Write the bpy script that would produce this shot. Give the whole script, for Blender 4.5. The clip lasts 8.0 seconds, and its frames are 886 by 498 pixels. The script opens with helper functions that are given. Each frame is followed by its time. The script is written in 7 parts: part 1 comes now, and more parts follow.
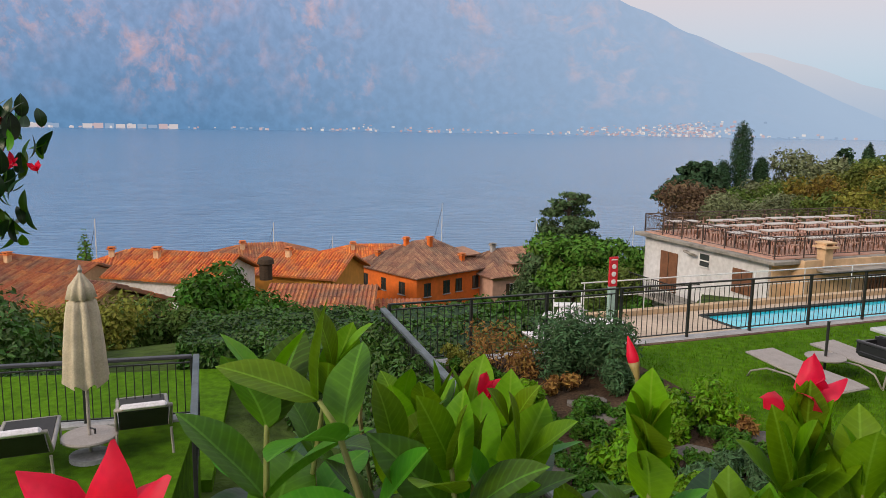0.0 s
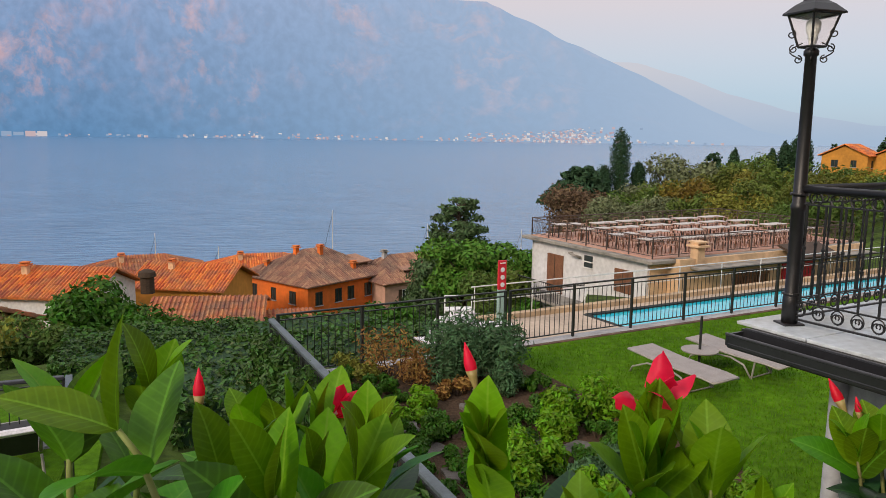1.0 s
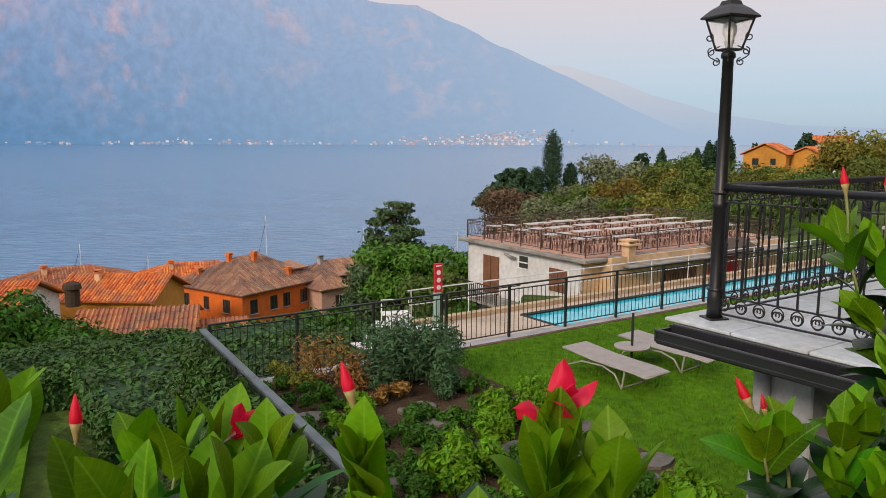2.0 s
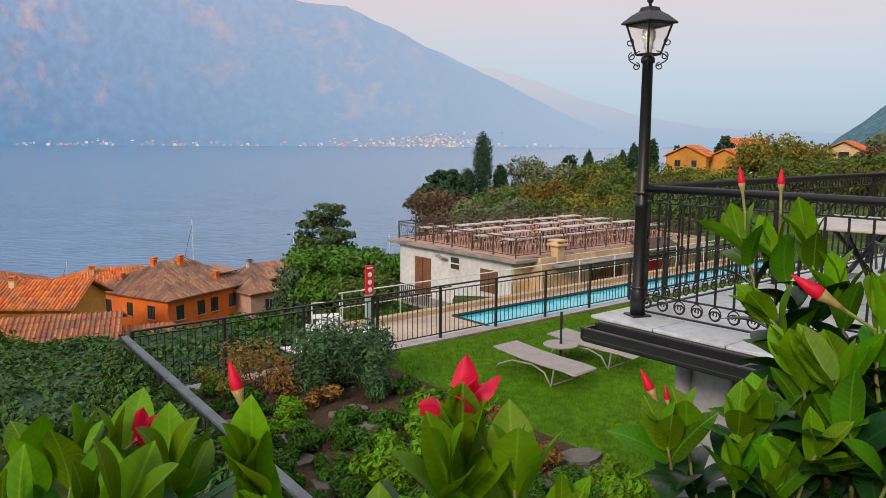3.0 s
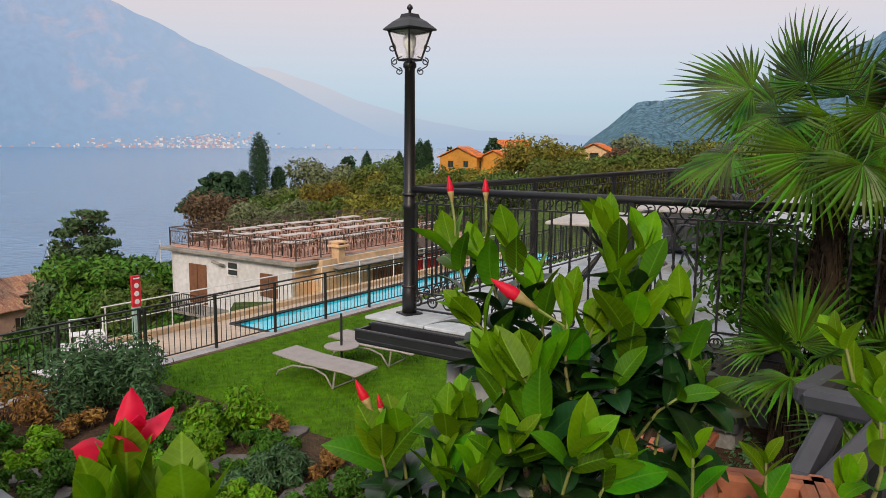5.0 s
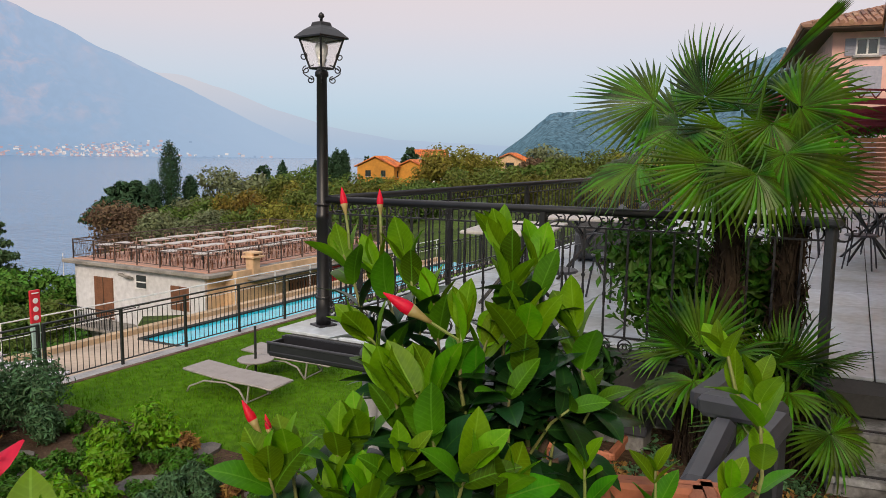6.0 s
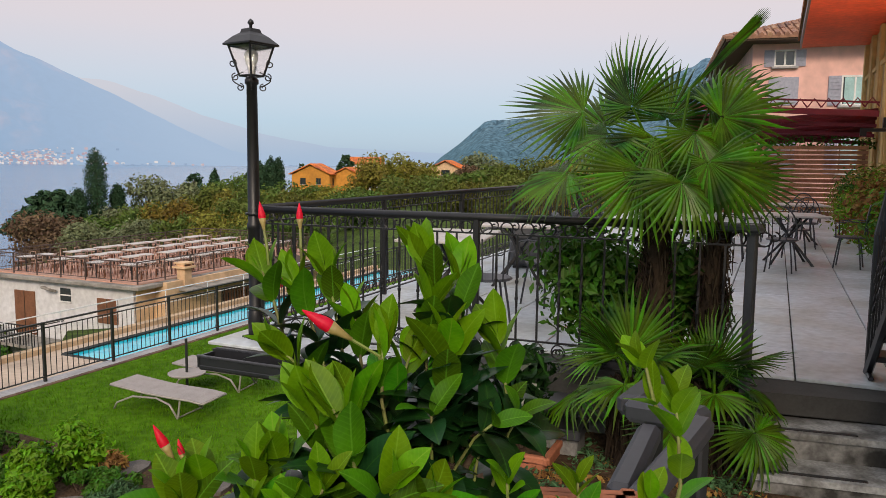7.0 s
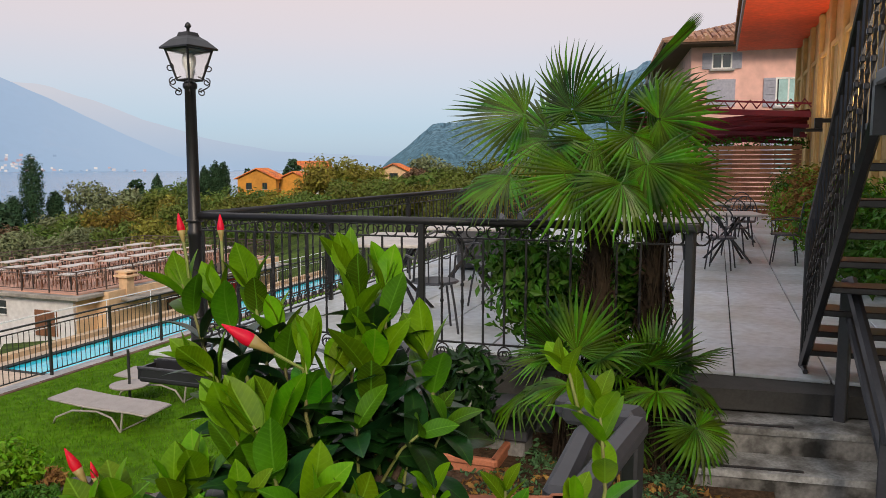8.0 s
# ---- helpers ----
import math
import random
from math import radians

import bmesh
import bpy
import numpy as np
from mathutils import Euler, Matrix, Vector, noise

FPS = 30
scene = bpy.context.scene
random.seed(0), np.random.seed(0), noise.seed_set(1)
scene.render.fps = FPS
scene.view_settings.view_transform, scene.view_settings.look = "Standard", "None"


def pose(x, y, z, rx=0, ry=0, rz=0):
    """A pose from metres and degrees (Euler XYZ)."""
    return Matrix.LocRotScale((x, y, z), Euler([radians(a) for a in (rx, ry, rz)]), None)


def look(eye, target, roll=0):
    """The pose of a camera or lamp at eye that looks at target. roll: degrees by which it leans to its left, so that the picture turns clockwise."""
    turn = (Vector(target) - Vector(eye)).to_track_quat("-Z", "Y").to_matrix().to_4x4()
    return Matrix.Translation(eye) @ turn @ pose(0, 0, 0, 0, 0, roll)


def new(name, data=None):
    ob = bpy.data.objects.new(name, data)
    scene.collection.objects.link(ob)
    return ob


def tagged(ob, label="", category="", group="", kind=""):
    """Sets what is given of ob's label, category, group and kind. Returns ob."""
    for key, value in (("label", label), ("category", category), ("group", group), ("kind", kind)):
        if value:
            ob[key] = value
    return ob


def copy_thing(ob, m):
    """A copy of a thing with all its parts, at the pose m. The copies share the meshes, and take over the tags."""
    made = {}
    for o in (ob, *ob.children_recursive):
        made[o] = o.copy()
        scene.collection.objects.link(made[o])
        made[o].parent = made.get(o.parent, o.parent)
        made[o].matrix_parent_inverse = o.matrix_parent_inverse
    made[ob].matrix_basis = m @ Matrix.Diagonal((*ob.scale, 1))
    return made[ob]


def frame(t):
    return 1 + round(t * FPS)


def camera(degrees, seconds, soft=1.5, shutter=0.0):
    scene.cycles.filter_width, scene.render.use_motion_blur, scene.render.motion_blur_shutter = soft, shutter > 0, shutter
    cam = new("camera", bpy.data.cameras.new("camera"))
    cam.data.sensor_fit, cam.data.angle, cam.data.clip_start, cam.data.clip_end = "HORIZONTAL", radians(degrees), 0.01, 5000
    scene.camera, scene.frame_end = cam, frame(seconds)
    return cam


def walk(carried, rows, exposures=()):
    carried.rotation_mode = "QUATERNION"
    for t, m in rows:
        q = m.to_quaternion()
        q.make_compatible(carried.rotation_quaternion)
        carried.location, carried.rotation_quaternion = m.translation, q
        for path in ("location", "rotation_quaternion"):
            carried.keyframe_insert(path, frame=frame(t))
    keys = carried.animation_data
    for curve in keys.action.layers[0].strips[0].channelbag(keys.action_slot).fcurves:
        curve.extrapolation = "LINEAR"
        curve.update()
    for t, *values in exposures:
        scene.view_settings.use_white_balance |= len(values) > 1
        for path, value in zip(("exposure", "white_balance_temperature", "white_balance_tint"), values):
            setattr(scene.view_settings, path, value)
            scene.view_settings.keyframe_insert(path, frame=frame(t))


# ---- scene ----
cam = camera(60.4, 8.0, soft=0.6)
PATH = [
    (0, (-0.071, 0.124, -0.017), (-0.109, 2.099, -0.333), 0.9),
    (0.5, (-0.045, 0.166, -0.026), (0.065, 2.14, -0.329), 0.8),
    (1, (-0.032, 0.155, -0.023), (0.213, 2.118, -0.318), 0.8),
    (1.5, (-0.009, 0.172, -0.02), (0.33, 2.121, -0.311), 0.2),
    (2.8, (0.02, 0.167, -0.023), (0.557, 2.073, -0.3), 0.4),
    (3, (0.027, 0.161, -0.023), (0.609, 2.054, -0.303), 0.3),
    (3.5, (0.05, 0.155, -0.022), (0.757, 2.005, -0.299), 0.5),
    (4, (0.074, 0.152, -0.021), (0.917, 1.945, -0.295), 0.6),
    (4.5, (0.093, 0.146, -0.016), (1.071, 1.869, -0.286), 0.6),
    (4.7, (0.101, 0.143, -0.013), (1.129, 1.837, -0.286), 0.5),
    (6, (0.15, 0.135, -0.008), (1.418, 1.662, -0.255), 0.7),
    (6.5, (0.163, 0.135, -0.003), (1.502, 1.602, -0.239), 0.7),
    (7, (0.173, 0.131, 0.0), (1.565, 1.549, -0.226), 0.6),
    (7.5, (0.19, 0.125, 0.002), (1.629, 1.495, -0.22), 0.4),
    (8, (0.201, 0.114, 0.007), (1.685, 1.437, -0.211), -0.0),
]
walk(cam, [(t, look(eye, target, roll)) for t, eye, target, roll in PATH], exposures=[(0, -0.1), (8, -0.04)])

# ---- world and light ----
world = bpy.data.worlds.new("world")
scene.world = world
world.use_nodes = True
wn, wl = world.node_tree.nodes, world.node_tree.links
wn.clear()
w_out = wn.new("ShaderNodeOutputWorld")
w_tc = wn.new("ShaderNodeTexCoord")
w_sep = wn.new("ShaderNodeSeparateXYZ")
wl.new(w_tc.outputs["Generated"], w_sep.inputs[0])
w_ramp = wn.new("ShaderNodeValToRGB")
els = w_ramp.color_ramp.elements
els[0].position, els[0].color = 0.0, (0.33, 0.47, 0.65, 1)
els[1].position, els[1].color = 1.0, (1.02, 1.03, 1.10, 1)
for p, c in ((0.05, (0.37, 0.50, 0.67, 1)), (0.10, (0.53, 0.555, 0.65, 1)), (0.16, (0.70, 0.60, 0.61, 1)), (0.23, (0.82, 0.64, 0.585, 1)), (0.45, (0.90, 0.84, 0.84, 1))):
    e = els.new(p)
    e.color = c
wl.new(w_sep.outputs["Z"], w_ramp.inputs[0])
w_sky = wn.new("ShaderNodeTexSky")
w_sky.sky_type, w_sky.sun_disc = "NISHITA", False
w_sky.sun_elevation, w_sky.sun_rotation = radians(30), radians(227)
w_b1, w_b2, w_add = wn.new("ShaderNodeBackground"), wn.new("ShaderNodeBackground"), wn.new("ShaderNodeAddShader")
wl.new(w_ramp.outputs[0], w_b1.inputs[0])
wl.new(w_sky.outputs[0], w_b2.inputs[0])
w_b1.inputs[1].default_value, w_b2.inputs[1].default_value = 0.90, 0.03
wl.new(w_b1.outputs[0], w_add.inputs[0])
wl.new(w_b2.outputs[0], w_add.inputs[1])
wl.new(w_add.outputs[0], w_out.inputs[0])

sun = new("sun", bpy.data.lights.new("sun", "SUN"))
sun.data.energy, sun.data.angle, sun.data.color = 2.3, radians(14), (1.0, 0.82, 0.64)
sun.matrix_world = look((0, 0, 0), (0.67, 0.62, -0.52))

# ---- materials ----


def mat(name, base, rough=0.6, metal=0.0, scale=8.0, amount=0.25, bump=0.0, bump_scale=60.0, second=None, island=0.0, objrand=0.0,
        spec=0.5, fine=0.12, trans=0.0, dist=0.01, rib=None):
    """A principled material: large stains, fine grain, relief, and a change from piece to piece."""
    m = bpy.data.materials.new(name)
    m.use_nodes = True
    nt = m.node_tree
    n, l = nt.nodes, nt.links
    p = n["Principled BSDF"]
    p.inputs["Roughness"].default_value, p.inputs["Metallic"].default_value = rough, metal
    p.inputs["Specular IOR Level"].default_value = spec
    tc = n.new("ShaderNodeTexCoord")
    n1, n2 = n.new("ShaderNodeTexNoise"), n.new("ShaderNodeTexNoise")
    n1.inputs["Scale"].default_value, n1.inputs["Detail"].default_value = scale, 5
    n2.inputs["Scale"].default_value, n2.inputs["Detail"].default_value = scale * 9, 3
    geo = n.new("ShaderNodeNewGeometry")
    l.new(geo.outputs["Position"], n1.inputs[0])
    l.new(geo.outputs["Position"], n2.inputs[0])
    dark = second or tuple(c * 0.55 for c in base)
    mix = n.new("ShaderNodeMix")
    mix.data_type = "RGBA"
    mix.inputs["A"].default_value, mix.inputs["B"].default_value = (*base, 1), (*dark, 1)
    mr = n.new("ShaderNodeMapRange")
    mr.inputs["From Min"].default_value, mr.inputs["From Max"].default_value = 0.42, 0.68
    mr.inputs["To Max"].default_value = amount * 2
    l.new(n1.outputs[0], mr.inputs[0])
    l.new(mr.outputs[0], mix.inputs["Factor"])
    hsv = n.new("ShaderNodeHueSaturation")
    l.new(mix.outputs["Result"], hsv.inputs["Color"])
    mr2 = n.new("ShaderNodeMapRange")
    mr2.inputs["From Min"].default_value, mr2.inputs["From Max"].default_value = 0.3, 0.7
    mr2.inputs["To Min"].default_value, mr2.inputs["To Max"].default_value = 1 - fine, 1 + fine
    l.new(n2.outputs[0], mr2.inputs[0])
    val = mr2.outputs[0]
    if island or objrand:
        src = geo.outputs["Random Per Island"] if island else n.new("ShaderNodeObjectInfo").outputs["Random"]
        a = island or objrand
        mr3 = n.new("ShaderNodeMapRange")
        mr3.inputs["To Min"].default_value, mr3.inputs["To Max"].default_value = 1 - a, 1 + a
        l.new(src, mr3.inputs[0])
        mul = n.new("ShaderNodeMath")
        mul.operation = "MULTIPLY"
        l.new(val, mul.inputs[0])
        l.new(mr3.outputs[0], mul.inputs[1])
        val = mul.outputs[0]
        mr4 = n.new("ShaderNodeMapRange")
        mr4.inputs["To Min"].default_value, mr4.inputs["To Max"].default_value = 0.5 - a * 0.05, 0.5 + a * 0.05
        l.new(src, mr4.inputs[0])
        l.new(mr4.outputs[0], hsv.inputs["Hue"])
    l.new(val, hsv.inputs["Value"])
    colour = hsv.outputs[0]
    if rib:
        # pale midrib and slanting side veins on a leaf that lies along its own y
        sp, ab, far = n.new("ShaderNodeSeparateXYZ"), n.new("ShaderNodeMath"), n.new("ShaderNodeMapRange")
        l.new(tc.outputs["Object"], sp.inputs[0])
        ab.operation = "ABSOLUTE"
        l.new(sp.outputs["X"], ab.inputs[0])
        far.inputs["From Min"].default_value, far.inputs["From Max"].default_value = 0.006, 0.016
        far.inputs["To Min"].default_value, far.inputs["To Max"].default_value = 0.75, 0.0
        l.new(ab.outputs[0], far.inputs[0])
        sl, sn, vm, mx = (n.new("ShaderNodeMath") for _ in range(4))
        sl.operation, sn.operation, vm.operation, mx.operation = "MULTIPLY_ADD", "SINE", "POWER", "MULTIPLY_ADD"
        l.new(ab.outputs[0], sl.inputs[0])
        sl.inputs[1].default_value = -0.7
        l.new(sp.outputs["Y"], sl.inputs[2])
        k = n.new("ShaderNodeMath")
        k.operation = "MULTIPLY"
        k.inputs[1].default_value = 38
        l.new(sl.outputs[0], k.inputs[0])
        l.new(k.outputs[0], sn.inputs[0])
        ab2 = n.new("ShaderNodeMath")
        ab2.operation = "ABSOLUTE"
        l.new(sn.outputs[0], ab2.inputs[0])
        l.new(ab2.outputs[0], vm.inputs[0])
        vm.inputs[1].default_value = 14
        l.new(vm.outputs[0], mx.inputs[0])
        mx.inputs[1].default_value = 0.22
        l.new(far.outputs[0], mx.inputs[2])
        rm = n.new("ShaderNodeMix")
        rm.data_type = "RGBA"
        rm.inputs["B"].default_value = (*rib, 1)
        l.new(mx.outputs[0], rm.inputs["Factor"])
        l.new(colour, rm.inputs["A"])
        colour = rm.outputs["Result"]
    l.new(colour, p.inputs["Base Color"])
    if bump:
        n3, b = n.new("ShaderNodeTexNoise"), n.new("ShaderNodeBump")
        n3.inputs["Scale"].default_value, n3.inputs["Detail"].default_value = bump_scale, 4
        l.new(geo.outputs["Position"], n3.inputs[0])
        l.new(n3.outputs[0], b.inputs["Height"])
        b.inputs["Strength"].default_value, b.inputs["Distance"].default_value = bump, dist
        l.new(b.outputs[0], p.inputs["Normal"])
    if trans:
        t = n.new("ShaderNodeBsdfTranslucent")
        l.new(colour, t.inputs[0])
        ms = n.new("ShaderNodeMixShader")
        ms.inputs[0].default_value = trans
        l.new(p.outputs[0], ms.inputs[1])
        l.new(t.outputs[0], ms.inputs[2])
        l.new(ms.outputs[0], n["Material Output"].inputs[0])
    return m


M_grass = mat("grass", (0.080, 0.185, 0.004), 0.9, scale=0.7, amount=0.35, second=(0.050, 0.125, 0.004), bump=0.6, bump_scale=90, fine=0.3, dist=0.03, spec=0.1)
M_blade = mat("grass blades", (0.105, 0.245, 0.004), 0.8, scale=0.9, amount=0.4, second=(0.062, 0.165, 0.004), island=0.25, spec=0.15, trans=0.2)
M_soil = mat("soil", (0.085, 0.055, 0.035), 0.95, scale=3, amount=0.4, bump=0.8, bump_scale=30, fine=0.35, dist=0.03, spec=0.1)
M_hill = mat("hillside scrub", (0.07, 0.11, 0.02), 0.95, scale=0.25, amount=0.5, second=(0.03, 0.05, 0.012), bump=0.8, bump_scale=2, fine=0.4, dist=0.3, spec=0.1)
M_leaf = mat("glossy leaf", (0.062, 0.185, 0.003), 0.45, scale=22, amount=0.35, second=(0.030, 0.105, 0.003), objrand=0.5, trans=0.2, fine=0.10, spec=0.22, rib=(0.11, 0.29, 0.02), bump=0.15, bump_scale=90, dist=0.002)
M_leaf_young = mat("young leaf", (0.135, 0.290, 0.002), 0.48, scale=22, amount=0.4, second=(0.065, 0.19, 0.002), objrand=0.35, trans=0.28, fine=0.10, spec=0.18, rib=(0.18, 0.36, 0.02), bump=0.15, bump_scale=90, dist=0.002)
# Deep green for dark-leaved plants; low on the mandevillas it paints their self-shadow.
M_leaf_dark = mat("dark and self-shaded leaf", (0.008, 0.042, 0.008), 0.36, scale=22, amount=0.3, objrand=0.4, trans=0.08, fine=0.12, spec=0.35, rib=(0.03, 0.10, 0.015), bump=0.2, bump_scale=90, dist=0.002)
M_stem = mat("green stem", (0.20, 0.25, 0.06), 0.6, scale=20, amount=0.4, second=(0.14, 0.10, 0.05))
M_petal = mat("red petal", (0.90, 0.012, 0.075), 0.5, scale=18, amount=0.35, second=(0.80, 0.006, 0.02), trans=0.45, fine=0.06)
M_bud_base = mat("pale bud base", (0.34, 0.26, 0.09), 0.5, amount=0.3)
M_petal_base = mat("petal throat", (0.75, 0.45, 0.45), 0.5, amount=0.2)
M_bush = mat("bush leaves", (0.052, 0.15, 0.008), 0.6, scale=0.8, amount=0.35, island=0.35, trans=0.2, spec=0.3)
M_bush_light = mat("light shrub leaves", (0.145, 0.32, 0.006), 0.6, scale=0.9, amount=0.3, island=0.35, trans=0.25, spec=0.3)
M_rosemary = mat("grey-green needles", (0.07, 0.145, 0.06), 0.7, scale=1.5, amount=0.35, island=0.35, trans=0.15, spec=0.2)
M_dry = mat("dry stems", (0.28, 0.15, 0.045), 0.8, scale=3, amount=0.3, island=0.4, trans=0.15, spec=0.2)
M_ivy = mat("ivy leaves", (0.05, 0.12, 0.016), 0.5, scale=0.5, amount=0.4, island=0.4, trans=0.15, spec=0.35)
M_tree = mat("tree leaves", (0.085, 0.145, 0.028), 0.7, scale=0.06, amount=0.5, second=(0.12, 0.12, 0.02), island=0.35, trans=0.15, spec=0.2)
M_tree_yel = mat("yellowing leaves", (0.20, 0.21, 0.032), 0.7, scale=0.08, amount=0.5, second=(0.16, 0.11, 0.02), island=0.35, trans=0.15, spec=0.2)
M_olive = mat("olive leaves", (0.15, 0.175, 0.085), 0.7, scale=0.1, amount=0.4, island=0.35, spec=0.2)
M_tree_dark = mat("dark conifer needles", (0.03, 0.07, 0.03), 0.8, scale=0.1, amount=0.4, island=0.35, spec=0.2)
M_cedar = mat("blue-green cedar needles", (0.075, 0.13, 0.05), 0.75, scale=0.15, amount=0.4, island=0.35, spec=0.2)
M_pine = mat("pine needles", (0.08, 0.19, 0.02), 0.7, scale=0.1, amount=0.4, island=0.35, spec=0.2)
M_rust = mat("rusty foliage", (0.13, 0.085, 0.05), 0.8, scale=0.1, amount=0.4, island=0.35, spec=0.2)
M_bark = mat("bark", (0.07, 0.05, 0.035), 0.95, scale=9, amount=0.4, bump=0.9, bump_scale=25, dist=0.02, spec=0.2)
M_palm = mat("palm frond", (0.062, 0.150, 0.003), 0.42, scale=4, amount=0.55, second=(0.012, 0.045, 0.007), island=0.55, trans=0.12, spec=0.3)
M_palm_dry = mat("dry palm fibre", (0.035, 0.025, 0.017), 0.95, scale=12, amount=0.4, island=0.4, bump=0.8, bump_scale=40, spec=0.15)
M_iron = mat("black painted iron", (0.012, 0.012, 0.014), 0.42, scale=10, amount=0.3, bump=0.12, bump_scale=150, fine=0.2, dist=0.002)
M_stair_iron = mat("glossy black stair iron", (0.014, 0.014, 0.017), 0.36, scale=10, amount=0.3, bump=0.12, bump_scale=150, fine=0.2, dist=0.002, spec=0.6)
M_grey_iron = mat("slate grey painted steel", (0.045, 0.047, 0.056), 0.42, scale=6, amount=0.2, fine=0.1)
M_fence = mat("dark green-black fence paint", (0.018, 0.021, 0.02), 0.5, scale=5, amount=0.3)
M_roof_rail = mat("rust-brown railing paint", (0.085, 0.06, 0.05), 0.6, scale=5, amount=0.4)
M_steel = mat("galvanised beam", (0.12, 0.15, 0.165), 0.5, metal=0.3, scale=4, amount=0.35, fine=0.15)
M_conc = mat("pale concrete", (0.42, 0.42, 0.43), 0.85, scale=2.5, amount=0.3, bump=0.3, bump_scale=50, fine=0.15, dist=0.004)
M_plinth = mat("weathered grey plaster", (0.20, 0.20, 0.195), 0.9, scale=4.5, amount=0.75, second=(0.03, 0.03, 0.027), bump=0.4, bump_scale=40, fine=0.2, dist=0.006)
M_tile = mat("grey stone paving", (0.56, 0.615, 0.66), 0.40, scale=1.3, amount=0.45, second=(0.42, 0.435, 0.41), bump=0.25, bump_scale=70, fine=0.15, objrand=0.12, dist=0.003)
M_tread = mat("worn grey step stone", (0.30, 0.31, 0.31), 0.7, scale=5, amount=0.6, second=(0.10, 0.10, 0.095), bump=0.4, bump_scale=45, fine=0.25, dist=0.005)
M_joint = mat("dark paving joint", (0.05, 0.05, 0.048), 0.9, scale=6)
M_rock = mat("grey garden stone", (0.15, 0.135, 0.12), 0.9, scale=6, amount=0.4, bump=0.7, bump_scale=25, objrand=0.25, fine=0.25, dist=0.02)
M_brick_edge = mat("brown brick edging", (0.13, 0.075, 0.05), 0.9, scale=6, amount=0.4, objrand=0.3, fine=0.2)
M_terracotta = mat("terracotta pot", (0.42, 0.15, 0.075), 0.8, scale=9, amount=0.3, bump=0.2, bump_scale=60, dist=0.004)
M_deck = mat("beige pool paving", (0.50, 0.40, 0.31), 0.8, scale=0.8, amount=0.3, fine=0.12, bump=0.1)
M_wall_beige = mat("beige low wall", (0.52, 0.38, 0.24), 0.9, scale=1.2, amount=0.3, bump=0.2)
M_white = mat("white render", (0.66, 0.66, 0.67), 0.9, scale=0.4, amount=0.3, second=(0.52, 0.51, 0.50), bump=0.15, bump_scale=20)
M_peach = mat("peach render", (0.70, 0.48, 0.29), 0.9, scale=0.4, amount=0.3, bump=0.15, bump_scale=20)
M_orange = mat("orange render", (0.78, 0.17, 0.02), 0.9, scale=0.2, amount=0.35, second=(0.62, 0.15, 0.03))
M_pinkwall = mat("pink render", (0.62, 0.38, 0.29), 0.9, scale=0.2, amount=0.3)
M_villa = mat("pale pink villa render", (0.78, 0.47, 0.41), 0.9, scale=0.25, amount=0.3)
M_yellow = mat("yellow render", (0.58, 0.26, 0.04), 0.9, scale=0.2, amount=0.3)
M_ochre = mat("ochre render", (0.60, 0.44, 0.17), 0.85, scale=0.6, amount=0.3, second=(0.46, 0.33, 0.13), bump=0.1)
M_ochre_trim = mat("dark ochre trim", (0.42, 0.29, 0.11), 0.8, scale=0.9, amount=0.3)
M_redeave = mat("orange-red painted eave", (0.88, 0.12, 0.04), 0.7, scale=0.8, amount=0.2)
M_roof = mat("terracotta roof tiles", (0.40, 0.135, 0.055), 0.9, scale=0.6, amount=0.6, second=(0.22, 0.11, 0.07), island=0.3, fine=0.25)
M_roof_or = mat("bright orange roof tiles", (0.60, 0.155, 0.035), 0.9, scale=0.5, amount=0.5, second=(0.36, 0.14, 0.07), island=0.3, fine=0.25)
M_roof_brown = mat("brown roof tiles", (0.33, 0.175, 0.115), 0.9, scale=0.5, amount=0.6, second=(0.20, 0.125, 0.095), island=0.3, fine=0.25)
M_roof_flat = mat("salmon roof deck", (0.55, 0.30, 0.22), 0.85, scale=0.5, amount=0.4, second=(0.46, 0.33, 0.26))
M_slab_edge = mat("grey roof slab edge", (0.30, 0.28, 0.25), 0.9, scale=1.5, amount=0.5)
M_wood = mat("brown shutter wood", (0.20, 0.085, 0.04), 0.75, scale=2, amount=0.4, fine=0.2)
M_chair = mat("faded salmon chair paint", (0.42, 0.26, 0.20), 0.7, scale=2.5, amount=0.3, objrand=0.2)
M_plank = mat("reddish fence wood", (0.34, 0.16, 0.08), 0.7, scale=2.5, amount=0.4, objrand=0.2, fine=0.2)
M_shutter_blue = mat("grey-blue shutters", (0.33, 0.34, 0.42), 0.7, scale=1, amount=0.2)
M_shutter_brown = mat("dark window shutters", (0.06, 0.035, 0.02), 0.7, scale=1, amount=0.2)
M_pane = mat("dark window glass", (0.03, 0.045, 0.05), 0.08, scale=1, amount=0.2, spec=0.8)
M_curtain = mat("pale turquoise curtain", (0.35, 0.55, 0.56), 0.6, scale=2, amount=0.2)
M_taupe = mat("taupe woven mesh", (0.33, 0.30, 0.285), 0.75, scale=6, amount=0.15, bump=0.2, bump_scale=300, dist=0.001)
M_alu = mat("grey-beige aluminium tube", (0.40, 0.37, 0.34), 0.45, metal=0.2, scale=6, amount=0.2)
M_canvas = mat("ecru parasol canvas", (0.56, 0.49, 0.36), 0.9, scale=5, amount=0.25, bump=0.3, bump_scale=15, dist=0.02)
M_black_mesh = mat("black lounger mesh", (0.03, 0.03, 0.032), 0.7, scale=6, amount=0.2)
M_tabletop = mat("pale table top", (0.52, 0.49, 0.46), 0.5, scale=4, amount=0.2)
